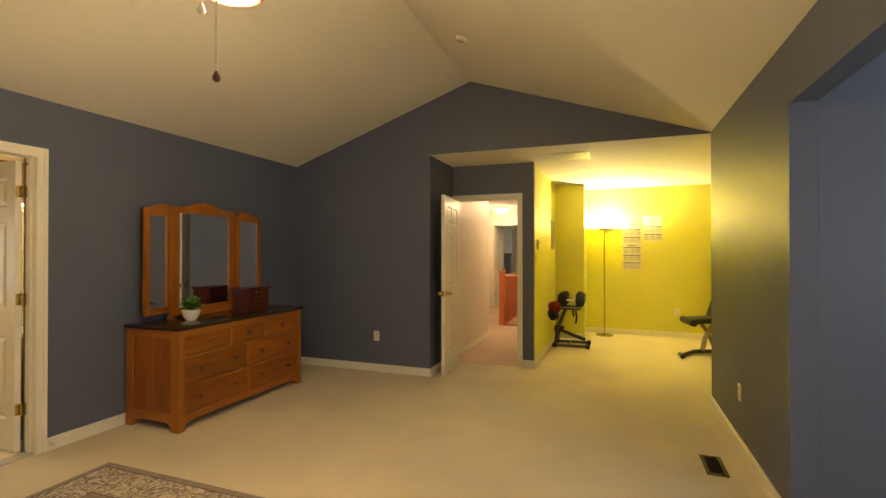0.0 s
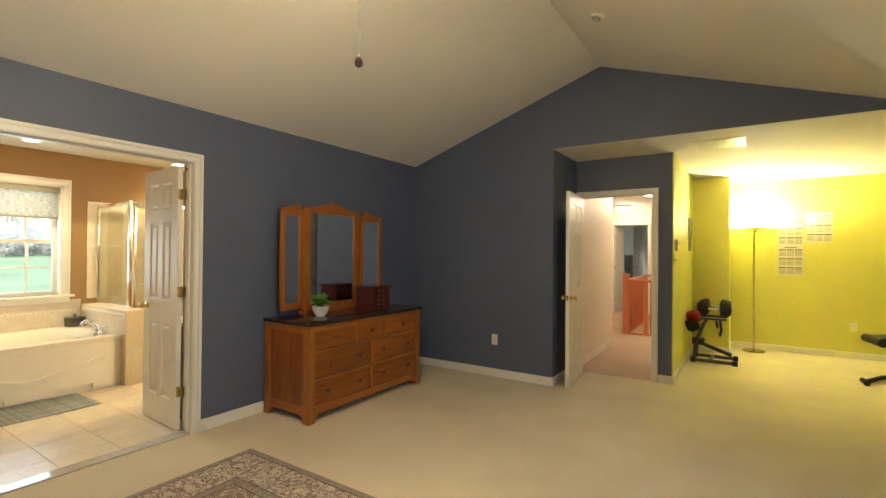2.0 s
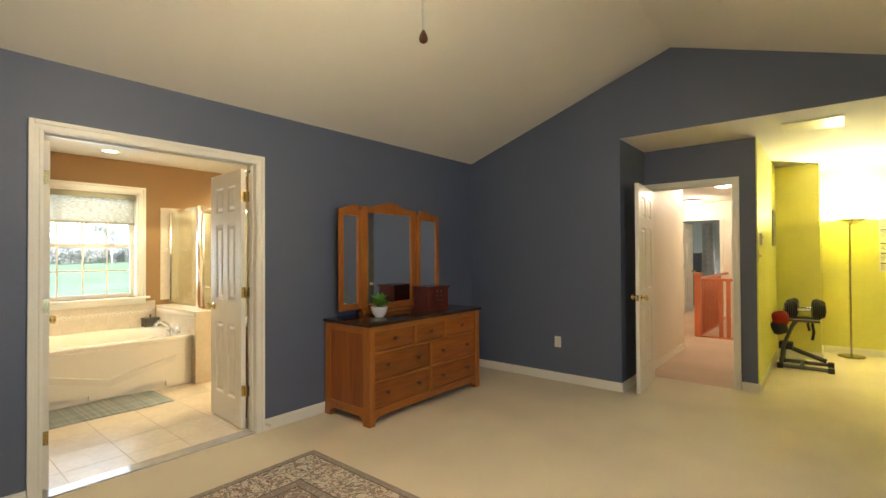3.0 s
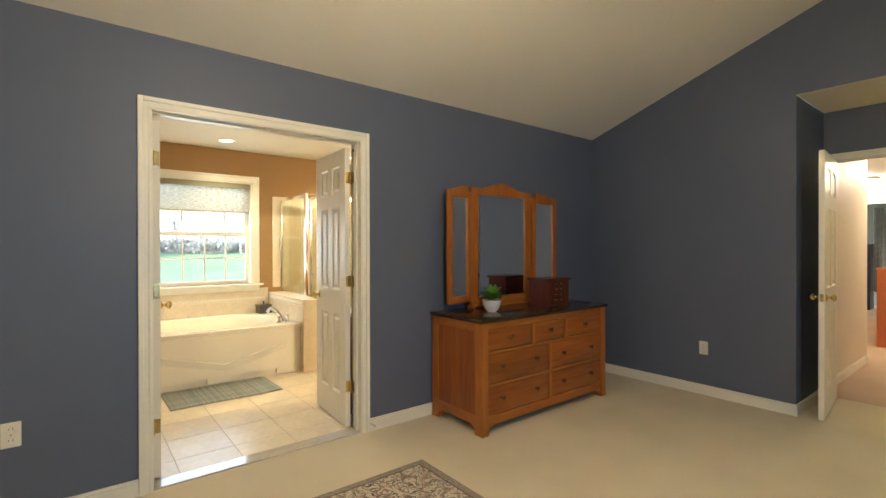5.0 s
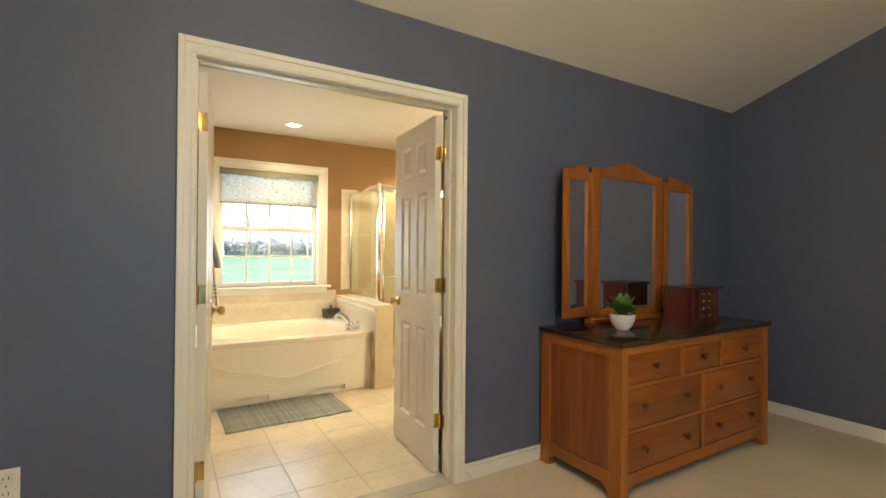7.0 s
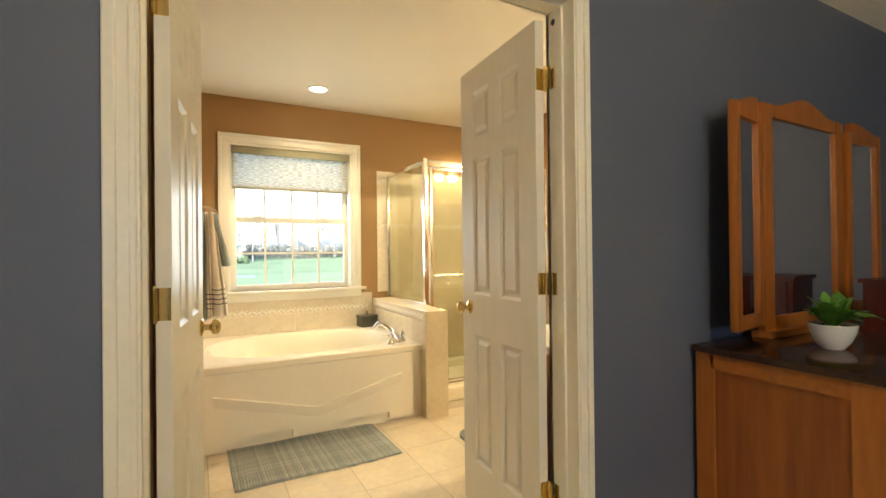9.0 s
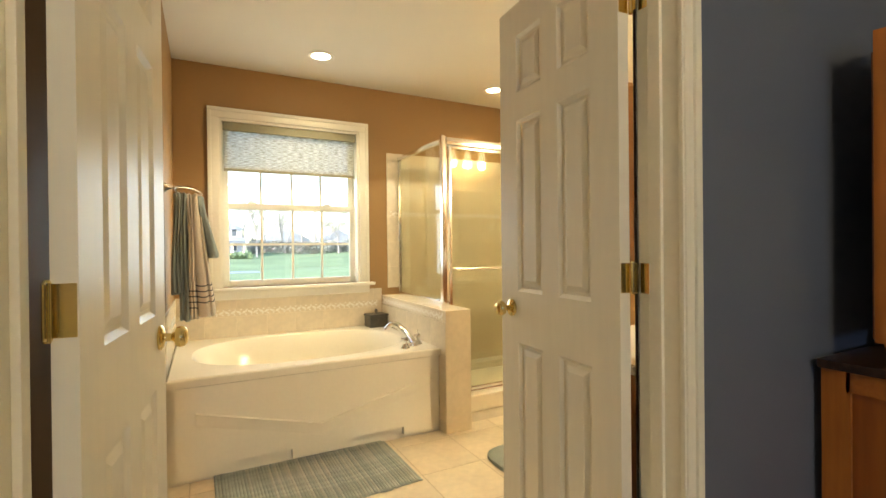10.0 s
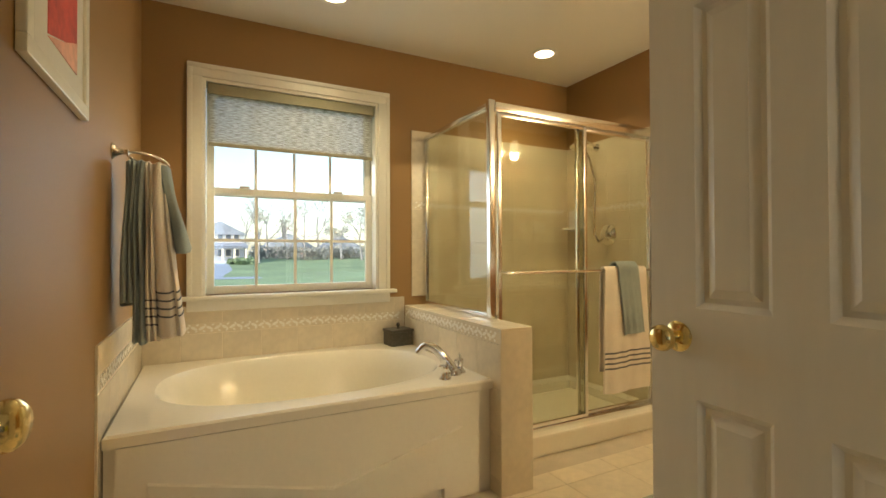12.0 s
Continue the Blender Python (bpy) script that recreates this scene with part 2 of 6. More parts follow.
def built(name, material, label="", *boxes, bevel=0.0, kind="structure"):
    """A piece of the setting made of boxes."""
    bm = bmesh.new()
    for b in boxes:
        box(bm, *b, bevel=bevel)
    return tagged(finish(name, bm, material), label, kind=kind)


def solo(name, bm, material, label, category, group="", smooth=None):
    return tagged(finish(name, bm, material, smooth), label, category, group)


# ---------------------------------------------------------------- the shell
W, N, E, S = -3.635, 5.603, 0.912, -2.60          # bedroom faces
RX, RZ, LZ = -1.374, 3.232, 2.466                # ridge, low ceiling
RC, EY, NX = -1.842, 6.385, -0.806                # entry recess and nook corner
DY0, DY1, DZ = 1.581, 2.826, 2.042               # bath opening
BE, BX = 5.45, -5.50                             # end of the vanity bay, its west face
BW, BS, BN, BC = -6.54, 1.622, 4.536, 2.45       # bath faces and ceiling

built("floor", CARPET, "cream cut-pile carpet over the bedroom and gym nook", (W - 0.06, 3.2, S - 0.1, 9.3, -0.12, 0.0))
bm = bmesh.new()
prism(bm, [(W - 0.12, 2.405), (RX, RZ), (E + 0.12, 2.44), (E + 0.12, 2.60), (RX, RZ + 0.16), (W - 0.12, 2.56)], "y", S - 0.12, N + 0.10)
tagged(finish("ceiling", bm, CEILING), "off-white painted vaulted ceiling with a ridge", kind="structure")
built("wall_west", BLUE, "blue-grey painted bedroom wall round the double doors",
      (W - 0.06, W, S - 0.1, DY0 - 0.02, 0, 2.46), (W - 0.06, W, DY1 + 0.02, N + 0.12, 0, 2.46), (W - 0.06, W, DY0 - 0.02, DY1 + 0.02, DZ + 0.02, 2.46))
bm = bmesh.new()
prism(bm, [(W - 0.1, 0), (RC, 0), (RC, LZ + 0.003), (E + 0.12, LZ + 0.003), (E + 0.12, 2.475), (RX, RZ + 0.05), (W - 0.1, 2.45)], "y", N, N + 0.12)
tagged(finish("wall_north", bm, BLUE), "blue-grey gable wall above the entry recess", kind="structure")
built("wall_recess", BLUE, "blue-grey side of the entry recess", (RC - 0.12, RC, N + 0.121, EY, 0, LZ))
HX0, HX1 = -1.79, -1.01
built("wall_entry", BLUE, "blue-grey wall round the hall door", (RC - 0.12, HX0 - 0.02, EY, EY + 0.12, 0, LZ), (HX1 + 0.02, NX - 0.01, EY, EY + 0.12, 0, LZ),
      (HX0 - 0.02, HX1 + 0.02, EY, EY + 0.12, 2.06, LZ))
built("ceiling_low", CEILING, "white flat ceiling over the gym nook", (RC + 0.001, 3.3, N + 0.002, 9.3, LZ, LZ + 0.12))
bm = bmesh.new()
prism(bm, [(3.61, 0), (N + 0.001, 0), (N + 0.001, 2.5), (S - 0.1, 2.5), (S - 0.1, 0), (0.9, 0), (0.9, 2.14), (3.61, 2.14)], "x", E, E + 0.12)
tagged(finish("wall_east", bm, BLUE), "blue-grey wall with a wide cased-free opening", kind="structure")
bm = bmesh.new()
prism(bm, [(W - 0.1, 0), (E + 0.12, 0), (E + 0.12, 2.47), (RX, RZ + 0.05), (W - 0.1, 2.45)], "y", S - 0.12, S)
tagged(finish("wall_south", bm, BLUE), "plain blue-grey wall behind the walker", kind="structure")
# side room past the opening
built("wall_side_north", BLUE, "blue-grey wall of the side room", (E + 0.121, 3.1, 3.61, 3.73, 0, 2.8))
built("wall_side_south", BLUE, "blue-grey wall of the side room", (E + 0.121, 3.1, -0.7, -0.6, 0, 2.8))
built("wall_side_east", BLUE, "blue-grey wall of the side room", (3.0, 3.1, -0.6, 3.61, 0, 2.8))
built("ceiling_side", CEILING, "white ceiling of the side room", (E + 0.121, 3.1, -0.7, 3.73, 2.8, 2.9))
# gym nook
built("wall_nook_west", YELLOW, "bright yellow wall beside the hall door", (NX - 0.01, NX, EY + 0.004, 8.50, 0, LZ))
built("wall_nook_closet", YELLOW, "bright yellow boxed-out wall", (NX - 0.01, -0.355, 8.50, 9.18, 0, LZ))
built("wall_nook_north", YELLOW, "bright yellow wall behind the floor lamp", (NX - 0.01, 3.3, 9.18, 9.30, 0, LZ))
built("wall_nook_east", YELLOW, "bright yellow wall", (3.1, 3.22, N + 0.12, 9.18, 0, LZ))
built("wall_nook_south", YELLOW, "bright yellow wall", (E + 0.121, 3.22, N, N + 0.12, 0, LZ))
# hall
built("floor_hall", HALLCARPET, "pinkish beige hall carpet", (-4.6, NX - 0.011, EY + 0.01, 15.0, -0.11, 0.002))
built("wall_hall_west", CREAM, "cream hall wall", (-1.99, -1.86, EY + 0.121, 8.25, 0, 2.44))
built("wall_hall_far_west", CREAM, "cream hall wall", (-4.6, -1.99, 8.13, 8.25, 0, 2.44))
built("wall_hall_end_west", CREAM, "cream hall wall", (-4.72, -4.6, 8.13, 12.35, 0, 2.44))
built("wall_hall_east", CREAM, "cream hall wall", (-0.90, NX - 0.011, EY + 0.121, 12.35, 0, 2.44))
built("wall_hall_north", CREAM, "cream hall wall round a far doorway", (-4.6, -2.76, 12.25, 12.37, 0, 2.44), (-2.02, NX - 0.011, 12.25, 12.37, 0, 2.44), (-2.76, -2.02, 12.25, 12.37, 2.05, 2.44))
built("ceiling_hall", CEILING, "white hall ceiling", (-4.72, NX - 0.011, EY + 0.121, 12.37, 2.44, 2.54))
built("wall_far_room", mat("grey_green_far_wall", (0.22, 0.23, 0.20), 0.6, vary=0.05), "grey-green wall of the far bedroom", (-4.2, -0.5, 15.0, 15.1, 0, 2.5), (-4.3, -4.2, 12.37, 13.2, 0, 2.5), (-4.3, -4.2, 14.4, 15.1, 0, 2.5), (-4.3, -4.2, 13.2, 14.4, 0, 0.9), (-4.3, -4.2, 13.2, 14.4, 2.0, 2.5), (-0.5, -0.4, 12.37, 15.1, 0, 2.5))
built("floor_far_room", HALLCARPET, "beige carpet of the far bedroom", (NX - 0.011, -0.4, 12.3, 15.1, -0.1, 0.0))
built("ceiling_far_room", CEILING, "white ceiling of the far bedroom", (-4.3, -0.4, 12.37, 15.1, 2.5, 2.6))
# bathroom
built("floor_bath", GROUT, "grout bed under the bathroom tiles", (BW - 0.1, W - 0.06, BS - 0.1, BE + 0.1, -0.11, 0.0003))
built("wall_bath_east", TAN, "terracotta tan bathroom wall round the doors",
      (W - 0.12, W - 0.061, BS - 0.1, DY0 - 0.02, 0, BC), (W - 0.12, W - 0.061, DY1 + 0.02, BE + 0.1, 0, BC), (W - 0.12, W - 0.061, DY0 - 0.02, DY1 + 0.02, DZ + 0.02, BC))
built("wall_bath_south", TAN, "terracotta tan bathroom wall with a towel ring", (BW - 0.12, -4.40, BS - 0.16, BS, 0, BC), (-4.40, W - 0.121, BS - 0.16, BS - 0.075, 0, BC))
built("wall_bath_north", TAN, "terracotta tan bathroom wall", (BW - 0.12, BX, BN, BN + 0.12, 0, BC), (BX - 0.12, BX, BN + 0.121, BE, 0, BC), (BX - 0.12, W - 0.121, BE, BE + 0.12, 0, BC))
WY0, WY1, WZ0, WZ1 = 1.907, 2.927, 0.870, 2.082      # window opening
built("wall_bath_west", TAN, "terracotta tan bathroom wall round the window",
      (BW - 0.14, BW, BS, WY0, 0, BC), (BW - 0.14, BW, WY1, BN, 0, BC), (BW - 0.14, BW, WY0, WY1, 0, WZ0), (BW - 0.14, BW, WY0, WY1, WZ1, BC))
built("ceiling_bath", CEILING, "white bathroom ceiling", (BW - 0.14, W - 0.061, BS - 0.12, BE + 0.12, BC, BC + 0.1))


# ---------------------------------------------------------------- trim
def frame_boards(name, parent, face, out, a0, a1, ztop, wide=0.066, axis="x", z0=0.0, proud=0.018, mats=TRIM):
    """Door casing on a wall face: two uprights and a head, each with a raised outer bead. out: +1 or -1, the side that it stands proud on."""
    for piece in ("casing_upright", "casing_upright", "casing_head"):
        bm = bmesh.new()
        if piece == "casing_head":
            spans = [(a0 - wide, a1 + wide, ztop, ztop + wide)]
        else:
            first = len([c for c in parent.children if c.name.startswith("casing_upright")]) == 0
            spans = [(a0 - wide, a0, z0, ztop)] if first else [(a1, a1 + wide, z0, ztop)]
        for u0, u1, w0, w1 in spans:
            def slab(p0, p1, q0, q1, t0, t1, bev):
                f0, f1 = sorted((face + out * t0, face + out * t1))
                if axis == "x":
                    box(bm, f0, f1, p0, p1, q0, q1, bevel=bev)
                else:
                    box(bm, p0, p1, f0, f1, q0, q1, bevel=bev)
            slab(u0, u1, w0, w1, 0.0, proud * 0.62, 0.001)
            if piece == "casing_head":
                slab(u0 + wide * 0.38, u1 - wide * 0.38, w1 - wide * 0.38, w1, 0.0, proud, 0.004)
                slab(a0 - 0.02, a1 + 0.02, w0 + 0.006, w0 + 0.02, 0.0, proud * 0.85, 0.004)
            else:
                outer = (u0, u0 + wide * 0.38) if u1 <= a0 + 1e-6 else (u1 - wide * 0.38, u1)
                inner = (u1 - 0.02, u1 - 0.006) if u1 <= a0 + 1e-6 else (u0 + 0.006, u0 + 0.02)
                slab(*outer, w0, w1 + wide, 0.0, proud + 0.0006, 0.004)
                slab(*inner, w0, w1 + 0.006, 0.0, proud * 0.85, 0.004)
        part(piece, bm, mats, parent)


def jambs(parent, axis, a0, a1, f0, f1, ztop):
    """The lining of an opening, with a stop bead."""
    for piece in range(3):
        bm = bmesh.new()
        mid = (f0 + f1) / 2
        if piece < 2:
            u0, u1 = ((a0 - 0.019, a0) if piece == 0 else (a1, a1 + 0.019))
            s0, s1 = ((a0, a0 + 0.011) if piece == 0 else (a1 - 0.011, a1))
            dims, stop = (u0, u1, 0.0, ztop + 0.019), (s0, s1, 0.0, ztop)
        else:
            dims, stop = (a0, a1, ztop, ztop + 0.019), (a0 + 0.011, a1 - 0.011, ztop - 0.011, ztop)
        for (u0, u1, z0, z1), (g0, g1) in ((dims, (f0, f1)), (stop, (mid - 0.02, mid + 0.015))):
            if axis == "x":
                box(bm, g0, g1, u0, u1, z0, z1, bevel=0.0015)
            else:
                box(bm, u0, u1, g0, g1, z0, z1, bevel=0.0015)
        part("jamb", bm, TRIM, parent)


bath_frame = tagged(thing("door_frame_1", pose(0, 0, 0), "cream-white moulded casing round the bathroom double doors", "door frame"), kind="structure")
frame_boards("c", bath_frame, W, 1, DY0 + 0.003, DY1 - 0.003, DZ - 0.003)
frame_boards("c", bath_frame, W - 0.12, -1, DY0 + 0.003, DY1 - 0.003, DZ - 0.003)
jambs(bath_frame, "x", DY0, DY1, W - 0.121, W + 0.001, DZ)
hall_frame = tagged(thing("door_frame_2", pose(0, 0, 0), "white moulded casing round the hall door", "door frame"), kind="structure")
frame_boards("c", hall_frame, EY, -1, HX0 + 0.003, HX1 - 0.003, 2.037, wide=0.062, axis="y")
jambs(hall_frame, "y", HX0, HX1, EY - 0.001, EY + 0.121, 2.04)
far_frame = tagged(thing("door_frame_3", pose(0, 0, 0), "white casing round the far bedroom door", "door frame"), kind="structure")
frame_boards("c", far_frame, 12.25, -1, -2.757, -2.023, 2.05, axis="y")
far_frame2 = tagged(thing("door_frame_4", pose(0, 0, 0), "white casing round a closed hall door", "door frame"), kind="structure")
frame_boards("c", far_frame2, 12.25, -1, -3.75, -3.05, 2.05, axis="y")


def baseboard(name, *runs):
    """Runs of (x0, y0, x1, y1, nx, ny): skirting along a wall, proud by its normal."""
    bm = bmesh.new()
    for x0, y0, x1, y1, nx, ny in runs:
        for h0, h1, t in ((0.0, 0.072, 0.014), (0.072, 0.088, 0.009)):
            ax, bx = sorted((min(x0, x1), max(x0, x1))) if nx == 0 else sorted((x0, x0 + nx * t))
            ay, by = sorted((min(y0, y1), max(y0, y1))) if ny == 0 else sorted((y0, y0 + ny * t))
            box(bm, ax, bx, ay, by, h0, h1, bevel=0.002)
    return tagged(finish(name, bm, TRIM), "white painted baseboard", kind="structure")


baseboard("baseboard", (W, S, W, 1.517, 1, 0), (W, 2.891, W, N, 1, 0), (W, N, RC, N, 0, -1), (RC, N - 0.014, RC, EY, 1, 0), (-0.947, EY, NX, EY, 0, -1),
          (NX, EY - 0.014, NX, 8.5, 1, 0), (NX, 8.5, -0.355, 8.5, 0, -1), (-0.355, 8.486, -0.355, 9.18, 1, 0), (-0.355, 9.18, 3.1, 9.18, 0, -1),
          (E, 3.61, E, N, -1, 0), (W, S, E, S, 0, 1))
baseboard("baseboard_hall", (-1.86, EY + 0.121, -1.86, 8.25, 1, 0), (-2.02, 12.25, NX - 0.011, 12.25, 0, -1), (-0.90, EY + 0.13, -0.90, 12.25, -1, 0))
built("threshold", mat("grey_marble_threshold", (0.52, 0.49, 0.44), 0.05, vary=0.12, scale=6, grain=20, bump=0.01), "polished marble threshold strip under the double doors", (W - 0.115, W - 0.005, DY0, DY1, -0.003, 0.009), bevel=0.003)


# ---------------------------------------------------------------- doors
def door(name, width, m, side, label, group, knob_z=0.922, knobs=(1, -1), hinges=True, height=2.02):
    """A moulded six-panel door: hinge edge on the local z axis, leaf along +x, thickness towards side * y."""
    t = 0.035
    d = thing(name, m, label, "door", group)
    lo, hi = sorted((0.0, side * t))
    stile, mid = 0.108 * width / 0.6 + 0.002, 0.085
    rows = [(0.22, 0.80), (0.985, 1.60), (1.70, height - 0.115)]
    cols = [(stile, width / 2 - mid / 2), (width / 2 + mid / 2, width - stile)]
    bm = bmesh.new()
    for x0, x1 in ((0, stile), (width - stile, width), (width / 2 - mid / 2, width / 2 + mid / 2)):
        box(bm, x0, x1, lo, hi, 0.012, height)
    edges = [0.012] + [v for r in rows for v in r] + [height]
    for z0, z1 in zip(edges[::2], edges[1::2]):
        for x0, x1 in cols:
            box(bm, x0, x1, lo, hi, z0, z1)
    part("leaf", bm, DOORPAINT, d)
    for x0, x1 in cols:
        for z0, z1 in rows:
            bm = bmesh.new()
            box(bm, x0 - 0.001, x1 + 0.001, lo + 0.011, hi - 0.011, z0 - 0.001, z1 + 0.001)
            for f, s in ((lo, 1), (hi, -1)):
                # sloped moulding at the rim, groove, then the raised field
                rings = [(0.0, 0.0), (0.012, 0.010), (0.022, 0.010), (0.040, 0.0025)]
                loops = []
                for inset, deep in rings:
                    loops.append([bm.verts.new((x, f + s * deep, z)) for x, z in ((x0 + inset, z0 + inset), (x1 - inset, z0 + inset), (x1 - inset, z1 - inset), (x0 + inset, z1 - inset))])
                fs = []
                for a, b in zip(loops, loops[1:]):
                    fs += [bm.faces.new((a[i], a[(i + 1) % 4], b[(i + 1) % 4], b[i])) for i in range(4)]
                fs.append(bm.faces.new(loops[-1]))
                for fc in fs:
                    fc.normal_update()
                    if fc.normal.y * s > 0:
                        fc.normal_flip()
            part("panel", bm, DOORPAINT, d)
    for s in knobs:
        f = hi if s > 0 else lo
        bm = bmesh.new()
        lathe(bm, [(0, 0), (0.031, 0), (0.032, 0.004), (0.026, 0.009), (0.011, 0.013), (0.0095, 0.026), (0.013, 0.032), (0.024, 0.038), (0.0275, 0.048), (0.026, 0.057), (0.018, 0.064), (0, 0.066)],
              28, pose(width - 0.07, f, knob_z, -90 if s > 0 else 90))
        part("knob", bm, BRASS, d, "polished brass knob", smooth=40)
    bm = bmesh.new()
    box(bm, width, width + 0.0015, lo + 0.006, hi - 0.006, knob_z - 0.028, knob_z + 0.028)
    part("latch_plate", bm, BRASS, d)
    if hinges:
        for z in (0.30, 1.06, 1.805):
            bm = bmesh.new()
            tube(bm, [(-0.011, 0, z - 0.042), (-0.011, 0, z + 0.042)], 0.0065, 12)
            for zz in (z - 0.045, z + 0.042):
                lathe(bm, [(0, 0), (0.0055, 0), (0.004, 0.004), (0, 0.005)], 10, pose(-0.011, 0, zz))
            box(bm, -0.0018, 0.0, lo + 0.002, hi - 0.003, z - 0.040, z + 0.040)
            part("hinge", bm, BRASS, d, "brass butt hinge", smooth=40)
            bm = bmesh.new()
            box(bm, -0.028, -0.010, side * 0.001, side * 0.003, z - 0.040, z + 0.040)
            part("hinge_plate", bm, BRASS, d)
    return d


door("bathroom_door", 0.601, pose(-3.774, 2.814, 0, 0, 0, 176.4), 1, "white six-panel door standing open into the bathroom", "bathroom double doors")
door("bathroom_door", 0.605, pose(-3.77, 1.601, 0, 0, 0, 173.3), -1, "white six-panel door folded open against the tan wall", "bathroom double doors", knobs=(-1,))
door("hall_door", 0.775, pose(-1.782, 6.372, 0, 0, 0, -84.2), 1, "white six-panel door opened into the bedroom", "bedroom doors")
door("far_bedroom_door", 0.72, pose(-2.75, 12.36, 0, 0, 0, 86), 1, "white six-panel door standing ajar at the hall's end", "hall doors")
door("hall_closet_door", 0.70, pose(-3.75, 12.235, 0, 0, 0, 0), 1, "white six-panel closed door at the hall's end", "hall doors", knobs=(-1,), hinges=False)
for side_y, s in ((DY1, -1), (DY0, 1)):
    bm = bmesh.new()
    for z in (0.30, 1.06, 1.805):
        y0, y1 = sorted((side_y, side_y + s * 0.002))
        box(bm, -3.748, -3.715, y0, y1, z - 0.040, z + 0.040)
    part("hinge_leaves", bm, BRASS, bath_frame, "brass hinge leaves")
bm = bmesh.new()
# Black plate: the dark reflection on the brass hinge, put in as colour.
box(bm, -3.74, -3.708, DY0, DY0 + 0.002, 0.90, 0.96)
lathe(bm, [(0.004, 0), (0.011, 0.0), (0.011, 0.006), (0, 0.008)], 14, pose(-3.72, DY1 - 0.006, 1.995, 90))
part("shaded_hinge_and_catch", bm, BLACK, bath_frame, "black plate standing for a hinge's dark reflection, and a round catch")
bm = bmesh.new()
lathe(bm, [(0, 0), (0.014, 0), (0.014, 0.005), (0.006, 0.008), (0.006, 0.055), (0.011, 0.057), (0.011, 0.07), (0, 0.072)], 14, pose(W + 0.014, 2.905, 0.05, 0, 90, 0))
solo("door_stop", bm, TRIM, "small white door stop on the baseboard", "door stop", smooth=40)


# ---------------------------------------------------------------- outlets and plates
def outlet(m, label):
    """A duplex outlet on a wall; local +y points out of the wall."""
    o = thing("outlet", m, label, "outlet", "wall outlets")
    bm = bmesh.new()
    box(bm, -0.036, 0.036, 0, 0.006, -0.058, 0.058, bevel=0.003)
    part("plate", bm, PLASTIC, o)
    for z in (-0.026, 0.026):
        bm = bmesh.new()
        box(bm, -0.017, 0.017, 0.006, 0.0085, z - 0.016, z + 0.016, bevel=0.004)
        socket = part("socket", bm, PLASTIC, o)
        for x, h in ((-0.007, 0.008), (0.007, 0.006)):
            bm = bmesh.new()
            box(bm, x - 0.0012, x + 0.0012, 0.0085, 0.0092, z - h + 0.004, z + h)
            part("slot", bm, SLOT, socket)
    bm = bmesh.new()
    lathe(bm, [(0, 0), (0.0035, 0), (0.003, 0.0015), (0, 0.0018)], 10, pose(0, 0.006, 0, -90))
    part("screw", bm, NICKEL, o)


outlet(pose(-2.509, N, 0.412, 0, 0, 180), "ivory duplex outlet on the blue-grey gable wall")
outlet(pose(W, 1.027, 0.444, 0, 0, -90), "ivory duplex outlet beside the bathroom doors")
outlet(pose(E, 4.604, 0.400, 0, 0, 90), "ivory duplex outlet on the yellow-lit wall")
outlet(pose(1.05, 9.18, 0.42, 0, 0, 180), "ivory duplex outlet on the yellow wall")
thermostat = thing("thermostat", pose(NX, 6.60, 1.48, 0, 0, -90), "pale thermostat on the yellow wall", "thermostat")
bm = bmesh.new()
box(bm, -0.045, 0.045, 0, 0.024, -0.06, 0.06, bevel=0.006)
part("case", bm, PLASTIC, thermostat)
bm = bmesh.new()
box(bm, -0.026, 0.026, 0.024, 0.026, 0.005, 0.04)
part("display", bm, STEEL, thermostat, "small grey display")
switch = thing("light_switch", pose(NX, 6.47, 1.32, 0, 0, -90), "small dimmer knob on the yellow wall", "light switch")
bm = bmesh.new()
box(bm, -0.036, 0.036, 0, 0.006, -0.058, 0.058, bevel=0.003)
part("plate", bm, YELLOW, switch, "yellow-painted plate")
bm = bmesh.new()
lathe(bm, [(0, 0.006), (0.014, 0.006), (0.012, 0.022), (0, 0.023)], 16, pose(0, 0, 0, -90))
part("dial", bm, PLASTIC, switch, smooth=40)
panel = thing("breaker_panel", pose(NX, 8.10, 1.65, 0, 0, -90), "flat grey breaker panel cover on the yellow wall", "electric panel")
bm = bmesh.new()
box(bm, -0.19, 0.19, 0, 0.012, -0.22, 0.22, bevel=0.003)
part("cover", bm, STEEL, panel)
bm = bmesh.new()
box(bm, -0.15, 0.15, 0.012, 0.016, -0.18, 0.18, bevel=0.002)
part("panel_door", bm, STEEL, panel)


